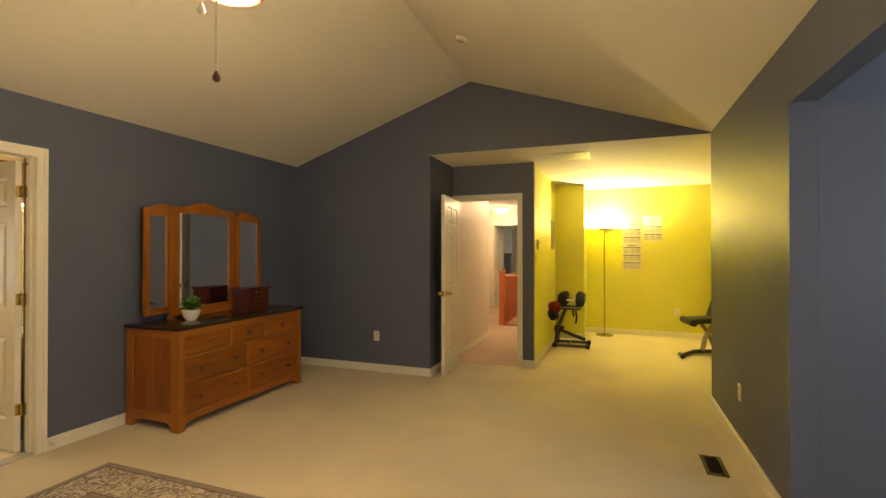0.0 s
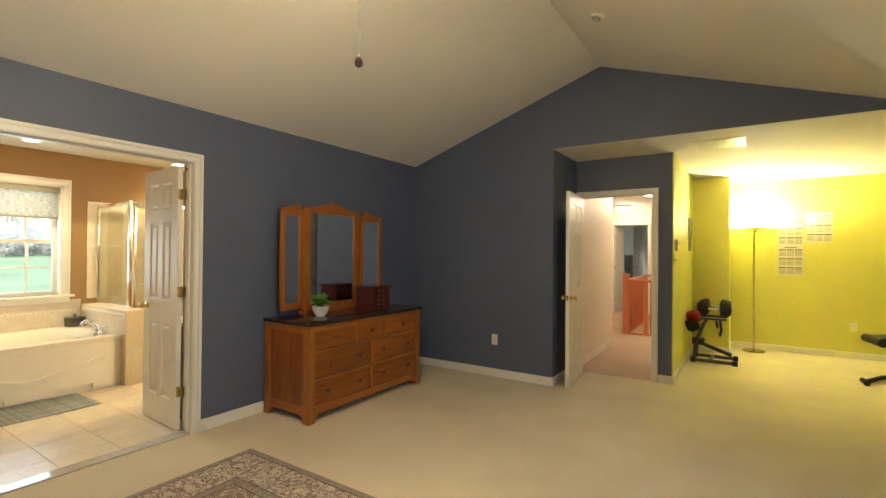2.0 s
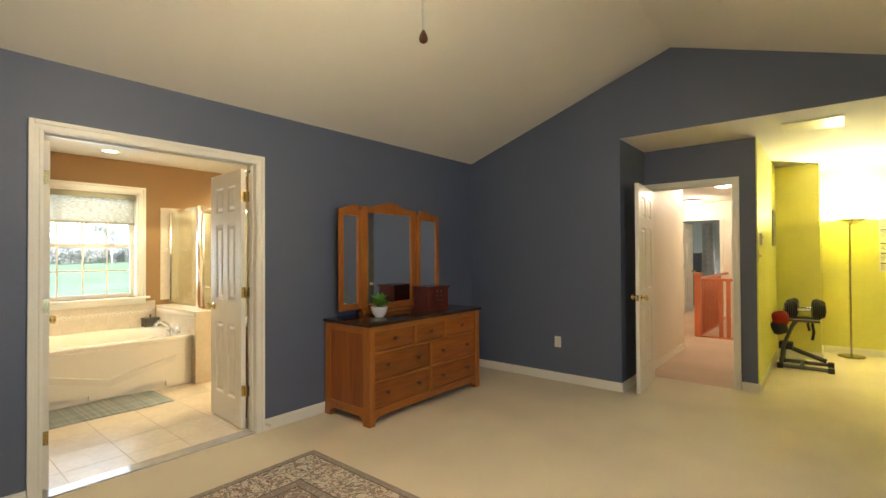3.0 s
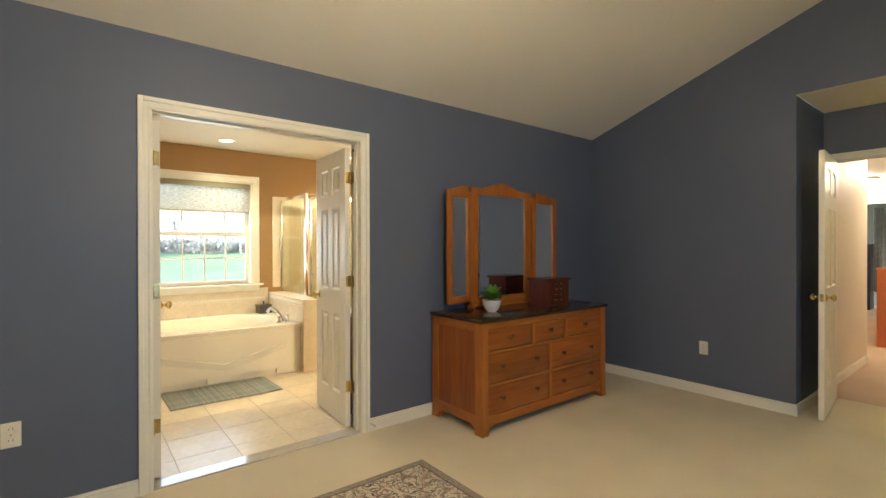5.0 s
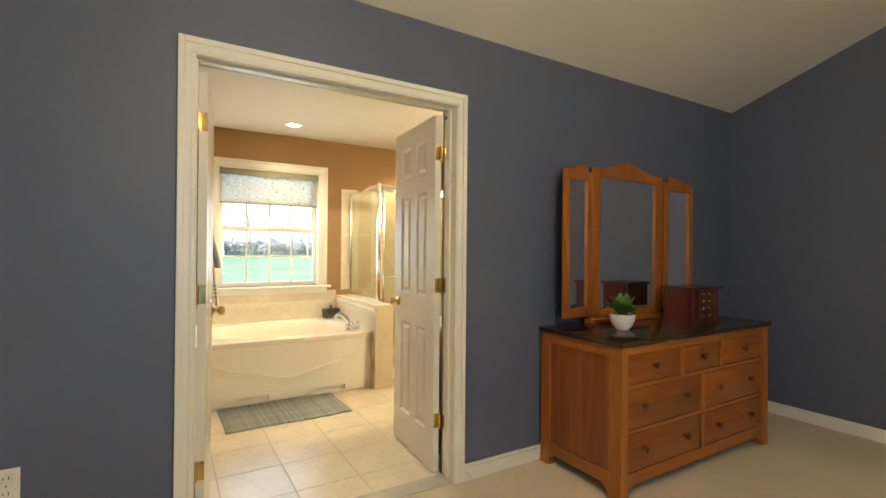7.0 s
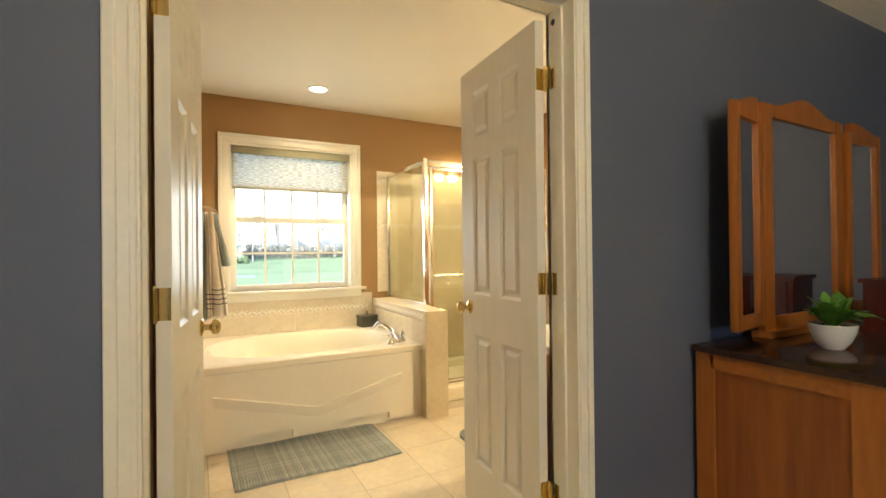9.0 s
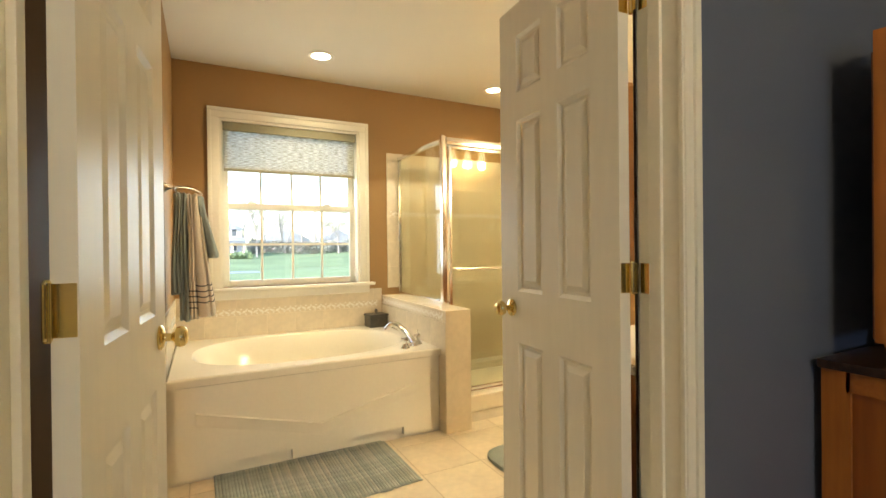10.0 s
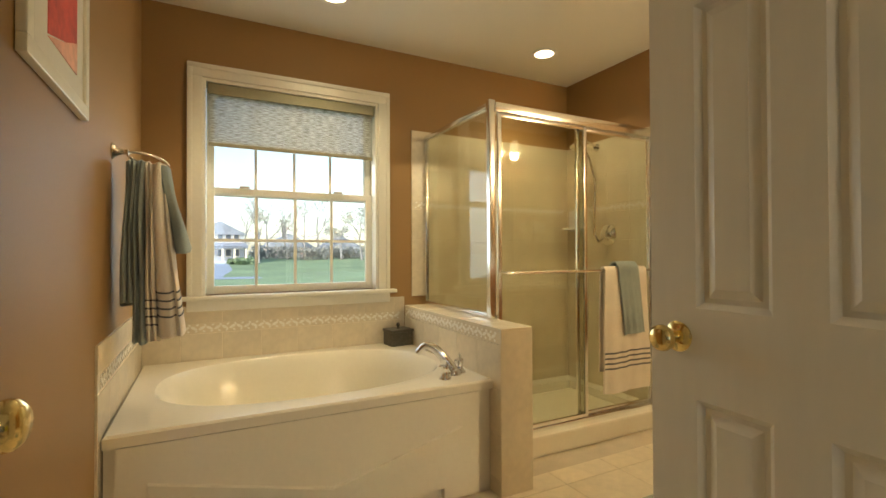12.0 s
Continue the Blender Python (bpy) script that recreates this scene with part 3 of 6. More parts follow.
# ---------------------------------------------------------------- ceiling fittings
def register(m, w, h, n, material, label, name, behind=SLOT, wide=0.006, tilt=38):
    """A louvred grille lying in the local xy plane, showing towards +z."""
    g = thing(name, m, label, "vent")
    bm = bmesh.new()
    for x0, x1, y0, y1 in ((-w / 2, w / 2, -h / 2, -h / 2 + 0.02), (-w / 2, w / 2, h / 2 - 0.02, h / 2), (-w / 2, -w / 2 + 0.02, -h / 2 + 0.02, h / 2 - 0.02), (w / 2 - 0.02, w / 2, -h / 2 + 0.02, h / 2 - 0.02)):
        box(bm, x0, x1, y0, y1, 0, 0.008, bevel=0.002)
    part("frame", bm, material, g)
    bm = bmesh.new()
    # Closed sheet whose darker tone stands for the shade between the slats.
    box(bm, -w / 2 + 0.015, w / 2 - 0.015, -h / 2 + 0.015, h / 2 - 0.015, 0.0005, 0.002)
    part("backing", bm, behind, g)
    for i in range(n):
        bm = bmesh.new()
        y = -h / 2 + 0.02 + (i + 0.5) * (h - 0.04) / n
        box(bm, -w / 2 + 0.018, w / 2 - 0.018, -wide, wide, -0.0008, 0.0008, m=pose(0, y, 0.0068, tilt))
        part("slat", bm, material, g)
    return g


register(pose(0.685, 4.24, 0.002, 0, 0, 90), 0.29, 0.125, 9, VENTMETAL, "dark bronze floor register set in the carpet", "floor_register")
register(pose(-0.38, 6.19, LZ - 0.002, 180), 0.42, 0.41, 11, WHITEMETAL, "white louvred air return in the low ceiling", "ceiling_vent", STEEL, 0.0132, 0)
slope = math.degrees(math.atan2(RZ - 2.44, E + 0.12 - RX))
detector = thing("smoke_detector", pose(-1.08, 4.40, RZ - (RX + 1.08) * -1 * math.tan(radians(slope)) - 0.002, 180, slope, 0), "small round white detector on the sloped ceiling", "smoke detector")
bm = bmesh.new()
lathe(bm, [(0, 0), (0.05, 0), (0.05, 0.014), (0.038, 0.022), (0.015, 0.025), (0, 0.025)], 28)
part("housing", bm, PLASTIC, detector, smooth=40)
bm = bmesh.new()
lathe(bm, [(0.020, 0.0235), (0.030, 0.0245), (0.030, 0.027), (0.018, 0.027)], 28)
part("grille", bm, STEEL, detector, smooth=40)

FX, FY = -1.335, 2.22
fan = thing("ceiling_fan", pose(FX, FY, 3.238), "ceiling fan with a lit wood-rimmed light and pull chains", "ceiling fan")
bm = bmesh.new()
lathe(bm, [(0, 0.01), (0.075, 0.01), (0.072, -0.04), (0.03, -0.075), (0, -0.075)], 24)
part("canopy", bm, WHITEMETAL, fan, smooth=40)
bm = bmesh.new()
tube(bm, [(0, 0, -0.07), (0, 0, -0.36)], 0.013, 12)
part("downrod", bm, WHITEMETAL, fan, smooth=40)
bm = bmesh.new()
lathe(bm, [(0, -0.35), (0.06, -0.355), (0.115, -0.39), (0.12, -0.46), (0.09, -0.50), (0.045, -0.56), (0.045, -0.72), (0, -0.72)], 32)
part("motor", bm, WHITEMETAL, fan, smooth=40)
for i in range(5):
    a = 72 * i + 20
    bm = bmesh.new()
    prism(bm, [(0.2, -0.045), (0.24, -0.06), (0.60, -0.072), (0.655, -0.05), (0.67, 0.0), (0.655, 0.05), (0.60, 0.072), (0.24, 0.06), (0.2, 0.045)], "z", -0.004, 0.004)
    bmesh.ops.transform(bm, matrix=pose(0, 0, -0.475, 0, 0, a) @ pose(0, 0, 0, 11), verts=bm.verts)
    blade = part("blade", bm, CHERRY, fan, "wooden blade")
    bm = bmesh.new()
    tube(bm, [(0.10, 0, -0.47), (0.16, 0, -0.485), (0.24, 0, -0.484)], 0.011, 8)
    bmesh.ops.transform(bm, matrix=pose(0, 0, 0, 0, 0, a), verts=bm.verts)
    part("bracket", bm, WHITEMETAL, blade, smooth=40)
bm = bmesh.new()
lathe(bm, [(0.045, -0.69), (0.12, -0.735), (0.14, -0.78), (0.137, -0.818), (0.12, -0.825), (0.11, -0.818), (0.108, -0.76), (0.045, -0.71)], 36)
part("light_rim", bm, BANISTER, fan, "reddish wooden light rim", smooth=40)
bm = bmesh.new()
lathe(bm, [(0.109, -0.800), (0.08, -0.812), (0.04, -0.820), (0, -0.822)], 32)
part("light_bowl", bm, LAMPGLASS, fan, "glowing frosted glass bowl", smooth=40)
for (cx, cy), top, low, kn, lab in (((0.110, -0.160), -0.80, -1.235, KNOBWOOD, "pull chain with a wooden drop"), ((0.072, -0.19), -0.80, -1.005, PLASTIC, "pull chain with a white ball")):
    bm = bmesh.new()
    tube(bm, [(cx * 0.92, cy * 0.92, top - 0.02), (cx, cy, top - 0.05), (cx, cy, low + 0.02)], 0.0042, 6)
    chain = part("pull_chain", bm, PLASTIC, fan, lab, smooth=40)
    bm = bmesh.new()
    lathe(bm, [(0, 0.022), (0.004, 0.02), (0.010, 0.008), (0.014, -0.004), (0.012, -0.014), (0.005, -0.019), (0, -0.02)], 16, pose(cx, cy, low))
    part("pull", bm, kn, chain, smooth=40)


# ---------------------------------------------------------------- dresser
def dresser():
    d = thing("dresser", pose(-3.612, 3.436, 0), "cherry wood dresser with seven drawers and a dark top", "dresser")
    L, D, H = 1.470, 0.565, 0.779      # along y, depth along x, body height
    bm = bmesh.new()
    box(bm, -0.004, D + 0.022, -0.020, L + 0.020, H, H + 0.027, bevel=0.006)
    part("top", bm, DARKWOOD, d, "dark polished top", smooth=35)
    for y in (0.0, L - 0.03):
        bm = bmesh.new()
        box(bm, 0.03, D - 0.06, y + 0.012, y + 0.022, 0.12, H)
        part("side_panel", bm, CHERRY_PANEL, d)
        bm = bmesh.new()
        box(bm, 0.06, D - 0.07, y, y + 0.03, H - 0.06, H)
        part("side_rail", bm, CHERRY, d)
        bm = bmesh.new()
        # curved apron between the feet
        n = 10
        low = [(0.06 + (D - 0.13) * i / n, 0.030 + 0.035 * min(1, 4 * math.sin(math.pi * i / n))) for i in range(n + 1)]
        prism(bm, low + [(D - 0.07, 0.13), (0.06, 0.13)], "y", y, y + 0.03)
        part("side_apron", bm, CHERRY, d)
    for y in (0.0, L - 0.05):
        for x in (0.0, D - 0.07):
            bm = bmesh.new()
            w = 0.05
            prism(bm, [(y - 0.006, 0), (y + w + 0.006, 0), (y + w + 0.004, 0.03), (y + w, 0.09), (y + w, H), (y, H), (y, 0.09), (y - 0.004, 0.03)], "x", x, x + 0.07 + (0.008 if x else 0))
            part("leg", bm, CHERRY_EDGE, d)
    bm = bmesh.new()
    box(bm, 0.0, 0.012, 0.04, L - 0.04, 0.1, H)
    part("back", bm, CHERRY, d)
    bm = bmesh.new()
    for z0, z1 in ((0.732, H), (0.555, 0.575), (0.325, 0.345), (0.10, 0.125)):
        box(bm, D - 0.045, D - 0.008, 0.05, L - 0.05, z0, z1)
    n = 24
    low = [(0.05 + (L - 0.10) * i / n, 0.028 + 0.032 * min(1, 6 * math.sin(math.pi * i / n))) for i in range(n + 1)]
    prism(bm, low + [(L - 0.05, 0.105), (0.05, 0.105)], "x", D - 0.04, D - 0.008)
    part("front_frame", bm, CHERRY, d)
    mid = L / 2
    for y, z0, z1 in ((0.535, 0.575, 0.732), (L - 0.535, 0.575, 0.732), (mid, 0.345, 0.555), (mid, 0.125, 0.325)):
        bm = bmesh.new()
        box(bm, D - 0.045, D - 0.001, y - 0.014, y + 0.014, z0, z1, bevel=0.002)
        part("divider", bm, CHERRY_EDGE, d)
    bm = bmesh.new()
    box(bm, 0.02, D - 0.05, 0.04, L - 0.04, 0.11, 0.13)
    part("bottom", bm, CHERRY, d)
    top_row = [(0.054, 0.518, 1), (0.552, L - 0.552, 1), (L - 0.518, L - 0.054, 1)]
    low_row = [(0.055, mid - 0.018, 2), (mid + 0.018, L - 0.055, 2)]
    for cells, z0, z1 in ((top_row, 0.579, 0.728), (low_row, 0.349, 0.551), (low_row, 0.129, 0.321)):
        for y0, y1, k in cells:
            bm = bmesh.new()
            box(bm, D - 0.05, D - 0.010, y0, y1, z0, z1, bevel=0.004)
            dr = part("drawer", bm, CHERRY_BOARD, d, smooth=35)
            spots = [(y0 + y1) / 2] if k == 1 else [y0 + (y1 - y0) * 0.22, y0 + (y1 - y0) * 0.78]
            for y in spots:
                bm = bmesh.new()
                lathe(bm, [(0, 0), (0.011, 0), (0.008, 0.008), (0.010, 0.014), (0.017, 0.020), (0.018, 0.026), (0.012, 0.031), (0, 0.033)], 18, pose(D - 0.010, y, (z0 + z1) / 2 + 0.005, 0, 90, 0))
                part("knob", bm, KNOBWOOD, dr, "dark turned wooden knob", smooth=40)


dresser()


def dresser_mirror():
    d = thing("dresser_mirror", pose(-3.552, 4.140, 0.806), "cherry tri-fold mirror with an arched top on the dresser", "mirror")
    def panel(name, m, w, z0, z1, rise, stile):
        """One mirror leaf: local x along its width from 0, y out of the glass."""
        p = bmesh.new()
        for x0, x1 in ((0, stile), (w - stile, w)):
            box(p, x0, x1, -0.012, 0.018, z0, z1 + 0.0, bevel=0.003)
        box(p, stile, w - stile, -0.012, 0.016, z0, z0 + 0.055, bevel=0.003)
        n = 18
        arch = [(stile + (w - 2 * stile) * i / n, z1 + rise(i / n)) for i in range(n + 1)]
        prism(p, [(stile, z1 - 0.055)] + arch + [(w - stile, z1 - 0.055)], "y", -0.012, 0.016)
        bmesh.ops.transform(p, matrix=m, verts=p.verts)
        fr = part(name, p, CHERRY_UP, d, smooth=35)
        g = bmesh.new()
        box(g, stile - 0.004, w - stile + 0.004, 0.002, 0.005, z0 + 0.05, z1 - 0.05)
        bmesh.ops.transform(g, matrix=m, verts=g.verts)
        part("glass", g, MIRROR, fr, "silvered mirror glass")
        b = bmesh.new()
        box(b, 0.01, w - 0.01, -0.017, -0.0125, z0 + 0.01, z1 - 0.06)
        bmesh.ops.transform(b, matrix=m, verts=b.verts)
        part("backing", b, KNOBWOOD, fr)
    cw = 0.745
    panel("centre_frame", pose(0, 0, 0, 0, 0, -88.6) @ pose(-cw / 2, 0, 0), cw, 0.03, 0.985, lambda u: 0.058 * math.sin(math.pi * u) ** 2.4, 0.080)
    for s in (-1, 1):
        w = 0.272 if s < 0 else 0.315
        if s < 0:
            m = pose(0.008, -cw / 2 - 0.003, 0) @ pose(0, 0, 0, 0, 0, -90 + 10)
            panel("wing_frame", m, w, 0.055, 0.945, lambda u: 0.045 * math.cos(u * math.pi / 2), 0.042)
        else:
            m = pose(0.008, cw / 2 + 0.003, 0) @ pose(0, 0, 0, 0, 0, -90 - 3) @ pose(-w, 0, 0)
            panel("wing_frame", m, w, 0.055, 0.945, lambda u: 0.045 * math.sin(u * math.pi / 2), 0.042)
    bm = bmesh.new()
    box(bm, -0.03, 0.05, -cw / 2, cw / 2, 0.0, 0.03, bevel=0.004)
    part("base_rail", bm, CHERRY, d)


dresser_mirror()


def jewelry_box():
    d = thing("jewelry_box", pose(-3.31, 4.47, 0.806, 0, 0, -4), "dark mahogany jewelry chest with small drawers on the dresser", "jewelry box")
    def serp(n, half_w, half_d, bow):
        front = [(half_d + bow * math.cos((i / n * 2 - 1) * math.pi) * -1, (i / n * 2 - 1) * half_w) for i in range(n + 1)]
        return [(-half_d, half_w), (-half_d, -half_w)] + front
    bm = bmesh.new()
    prism(bm, serp(16, 0.135, 0.095, 0.010), "z", 0.02, 0.215)
    part("body", bm, MAHOGANY, d, smooth=35)
    bm = bmesh.new()
    prism(bm, serp(16, 0.148, 0.108, 0.010), "z", 0.215, 0.232)
    part("lid", bm, MAHOGANY, d, smooth=35)
    bm = bmesh.new()
    prism(bm, serp(16, 0.145, 0.104, 0.010), "z", 0.0, 0.02)
    part("plinth", bm, MAHOGANY, d, smooth=35)
    for i in range(4):
        bm = bmesh.new()
        z = 0.03 + i * 0.046
        box(bm, 0.098, 0.108, -0.062, 0.062, z, z + 0.040, bevel=0.003)
        dr = part("drawer", bm, MAHOGANY, d)
        for y in (-0.03, 0.03):
            bm = bmesh.new()
            lathe(bm, [(0, 0), (0.005, 0), (0.003, 0.005), (0.006, 0.010), (0, 0.013)], 12, pose(0.108, y, z + 0.02, 0, 90, 0))
            part("knob", bm, BRASS, dr, "tiny brass knob", smooth=40)
    for s in (-1, 1):
        bm = bmesh.new()
        box(bm, -0.07, 0.085, s * 0.135, s * 0.141, 0.03, 0.205, bevel=0.002)
        part("side_door", bm, MAHOGANY, d)


jewelry_box()


def potted_plant():
    d = thing("potted_plant", pose(-3.30, 3.775, 0.806), "leafy green plant in a white ceramic bowl on the dresser", "potted plant")
    bm = bmesh.new()
    lathe(bm, [(0, 0), (0.034, 0), (0.038, 0.004), (0.056, 0.028), (0.069, 0.060), (0.075, 0.092), (0.071, 0.093), (0.066, 0.080), (0.0, 0.076)], 36)
    part("pot", bm, CERAMIC, d, "white ceramic bowl", smooth=40)
    bm = bmesh.new()
    lathe(bm, [(0, 0.086), (0.064, 0.084)], 24)
    part("soil", bm, SOIL, d)
    rnd = random.Random(4)
    for i in range(46):
        a, lean = rnd.uniform(0, 2 * math.pi), rnd.uniform(0.15, 1.35)
        length, wide = rnd.uniform(0.07, 0.135), rnd.uniform(0.026, 0.046)
        bm = bmesh.new()
        n, rows = 6, []
        for k in range(n + 1):
            u = k / n
            r = length * u * math.sin(lean * (0.5 + 0.5 * u)) + 0.012
            z = 0.08 + length * u * math.cos(lean * (0.4 + 0.6 * u)) + rnd.uniform(0, 0.003)
            w = wide * math.sin(math.pi * min(1, u * 0.93 + 0.05)) ** 0.8 + 0.002
            c = Vector((r * math.cos(a), r * math.sin(a), z))
            sd = Vector((-math.sin(a), math.cos(a), 0))
            rows.append([bm.verts.new(c + sd * w * e + Vector((0, 0, 0.25 * w * abs(e)))) for e in (-1, -0.5, 0, 0.5, 1)])
        for p, q in zip(rows, rows[1:]):
            for j in range(4):
                bm.faces.new((p[j], p[j + 1], q[j + 1], q[j]))
        part("leaf", bm, LEAF, d, smooth=60)


potted_plant()


# ---------------------------------------------------------------- rug
def rug_material(name, ground, inks, scale):
    """Woven scrollwork: contour lines of a warped cell pattern in several yarn colours."""
    m = bpy.data.materials.new(name)
    m.use_nodes = True
    n, l = m.node_tree.nodes, m.node_tree.links
    b = n["Principled BSDF"]
    b.inputs["Roughness"].default_value, b.inputs["Specular IOR Level"].default_value = 0.95, 0.1
    co = n.new("ShaderNodeTexCoord")
    warp = n.new("ShaderNodeTexNoise")
    warp.inputs["Scale"].default_value = scale * 0.8
    l.new(co.outputs["Object"], warp.inputs["Vector"])
    vadd = n.new("ShaderNodeMix")
    vadd.data_type, vadd.blend_type = "RGBA", "LINEAR_LIGHT"
    vadd.inputs["Factor"].default_value = 0.10
    l.new(co.outputs["Object"], vadd.inputs["A"])
    l.new(warp.outputs["Color"], vadd.inputs["B"])
    last = None
    for i, (ink, sc, lo, hi) in enumerate(inks):
        v = n.new("ShaderNodeTexVoronoi")
        v.inputs["Scale"].default_value = scale * sc
        l.new(vadd.outputs["Result"], v.inputs["Vector"])
        wave = n.new("ShaderNodeMath")
        wave.operation = "SINE"
        mul = n.new("ShaderNodeMath")
        mul.operation = "MULTIPLY"
        mul.inputs[1].default_value = 17 + 3 * i
        l.new(v.outputs["Distance"], mul.inputs[0])
        l.new(mul.outputs[0], wave.inputs[0])
        rg = n.new("ShaderNodeMapRange")
        rg.inputs["From Min"].default_value, rg.inputs["From Max"].default_value = lo, hi
        l.new(wave.outputs[0], rg.inputs["Value"])
        mx = n.new("ShaderNodeMix")
        mx.data_type = "RGBA"
        l.new(rg.outputs[0], mx.inputs["Factor"])
        mx.inputs["A"].default_value, mx.inputs["B"].default_value = (*ground, 1), (*ink, 1)
        if last:
            l.new(last.outputs["Result"], mx.inputs["A"])
        last = mx
    l.new(last.outputs["Result"], b.inputs["Base Color"])
    fine, bp = n.new("ShaderNodeTexNoise"), n.new("ShaderNodeBump")
    fine.inputs["Scale"].default_value = 350
    bp.inputs["Strength"].default_value, bp.inputs["Distance"].default_value = 0.5, 0.01
    l.new(co.outputs["Object"], fine.inputs["Vector"])
    l.new(fine.outputs["Fac"], bp.inputs["Height"])
    l.new(bp.outputs["Normal"], b.inputs["Normal"])
    return m


CREAMY, TAUPE, ROSE, NAVY, OLIVE = (0.64, 0.57, 0.45), (0.29, 0.255, 0.215), (0.35, 0.23, 0.18), (0.085, 0.085, 0.105), (0.30, 0.28, 0.18)
RUG_EDGE = rug_material("rug_outer_band", TAUPE, [((0.31, 0.245, 0.205), 1.3, 0.3, 0.8), ((0.46, 0.40, 0.30), 2.1, 0.75, 0.95)], 9)
RUG_BAND = rug_material("rug_floral_band", CREAMY, [(TAUPE, 1.0, 0.25, 0.5), (CREAMY, 1.7, 0.5, 0.7), (ROSE, 0.8, 0.72, 0.9), (NAVY, 1.9, 0.82, 0.95)], 9)
RUG_FIELD = rug_material("rug_field", (0.36, 0.28, 0.225), [(CREAMY, 1.0, 0.35, 0.6), (OLIVE, 0.8, 0.6, 0.85), (ROSE, 1.6, 0.5, 0.8), (NAVY, 2.0, 0.8, 0.95)], 9)
rug = thing("area_rug", pose(-3.028, 1.366, 0), "cream and taupe floral area rug with a patterned border", "rug")
RL, RW = 2.35, 1.55
bm = bmesh.new()
box(bm, 0, RL, 0, RW, 0.0, 0.009, bevel=0.003)
part("backing", bm, mat("rug_binding", (0.24, 0.20, 0.165), 0.95, vary=0.2, scale=20, grain=200, bump=0.4), rug)
for name, a, b, z, m in (("outer_band", 0.008, 0.050, 0.0105, RUG_EDGE), ("floral_band", 0.050, 0.30, 0.011, RUG_BAND), ("inner_band", 0.30, 0.36, 0.0105, RUG_EDGE)):
    bm = bmesh.new()
    box(bm, a, RL - a, a, b, 0.008, z)
    box(bm, a, RL - a, RW - b, RW - a, 0.008, z)
    box(bm, a, b, b, RW - b, 0.008, z)
    box(bm, RL - b, RL - a, b, RW - b, 0.008, z)
    part(name, bm, m, rug)
bm = bmesh.new()
box(bm, 0.36, RL - 0.36, 0.36, RW - 0.36, 0.008, 0.011)
part("field", bm, RUG_FIELD, rug)
bm = bmesh.new()
for a in (0.048, 0.297, 0.357):
    for x0, x1, y0, y1 in ((a, RL - a, a, a + 0.006), (a, RL - a, RW - a - 0.006, RW - a), (a, a + 0.006, a, RW - a), (RL - a - 0.006, RL - a, a, RW - a)):
        box(bm, x0, x1, y0, y1, 0.008, 0.0118)
part("border_lines", bm, mat("rug_dark_line", (0.12, 0.09, 0.08), 0.95, vary=0.2, scale=20, grain=200, bump=0.4), rug)


# ---------------------------------------------------------------- gym nook
def torchiere():
    d = thing("floor_lamp", pose(-0.065, 8.95, 0), "lit torchiere floor lamp on a round metal base", "floor lamp")
    bm = bmesh.new()
    lathe(bm, [(0, 0), (0.135, 0), (0.14, 0.008), (0.135, 0.022), (0.08, 0.030), (0.02, 0.036), (0, 0.036)], 40)
    part("base", bm, NICKEL, d, smooth=40)
    bm = bmesh.new()
    tube(bm, [(0, 0, 0.03), (0, 0, 1.70)], 0.0115, 14)
    part("pole", bm, NICKEL, d, smooth=40)
    for z in (0.58, 1.14):
        bm = bmesh.new()
        lathe(bm, [(0.011, z - 0.012), (0.0145, z - 0.008), (0.0145, z + 0.008), (0.011, z + 0.012)], 16)
        part("collar", bm, NICKEL, d, smooth=40)
    bm = bmesh.new()
    lathe(bm, [(0, 1.70), (0.03, 1.70), (0.07, 1.72), (0.125, 1.752), (0.15, 1.775), (0.147, 1.777), (0.12, 1.757), (0.065, 1.726), (0.0, 1.71)], 40, pose(0.035, 0, 0))
    part("bowl", bm, NICKEL, d, "shallow metal uplight bowl", smooth=40)


torchiere()


def calendar(m, label):
    d = thing("wall_calendar", m, label, "calendar", "wall calendars")
    bm = bmesh.new()
    box(bm, -0.145, 0.145, 0, 0.0025, -0.21, 0.21, bevel=0.001)
    part("sheet", bm, PAPER, d)
    bm = bmesh.new()
    box(bm, -0.07, 0.07, 0.0025, 0.0032, 0.185, 0.197)
    part("title_bar", bm, INK, d)
    for r in range(3):
        for c in range(3):
            x, z = -0.092 + 0.092 * c, 0.12 - 0.128 * r
            bm = bmesh.new()
            box(bm, x - 0.040, x + 0.040, 0.0025, 0.0033, z + 0.032, z + 0.047)
            for k in range(5):
                for j in range(7):
                    box(bm, x - 0.039 + j * 0.0115, x - 0.032 + j * 0.0115, 0.0025, 0.0031, z + 0.016 - k * 0.016, z + 0.023 - k * 0.016)
            part("month_block", bm, INK, d)


calendar(pose(0.687, 9.178, 1.771, 0, 0, 180), "printed nine-month calendar sheet on the yellow wall")
calendar(pose(0.369, 9.178, 1.600, 0, 0, 180), "calendar sheet overlapped below by another")
calendar(pose(0.369, 9.174, 1.300, 0, 0, 180), "lower printed calendar sheet on the yellow wall")


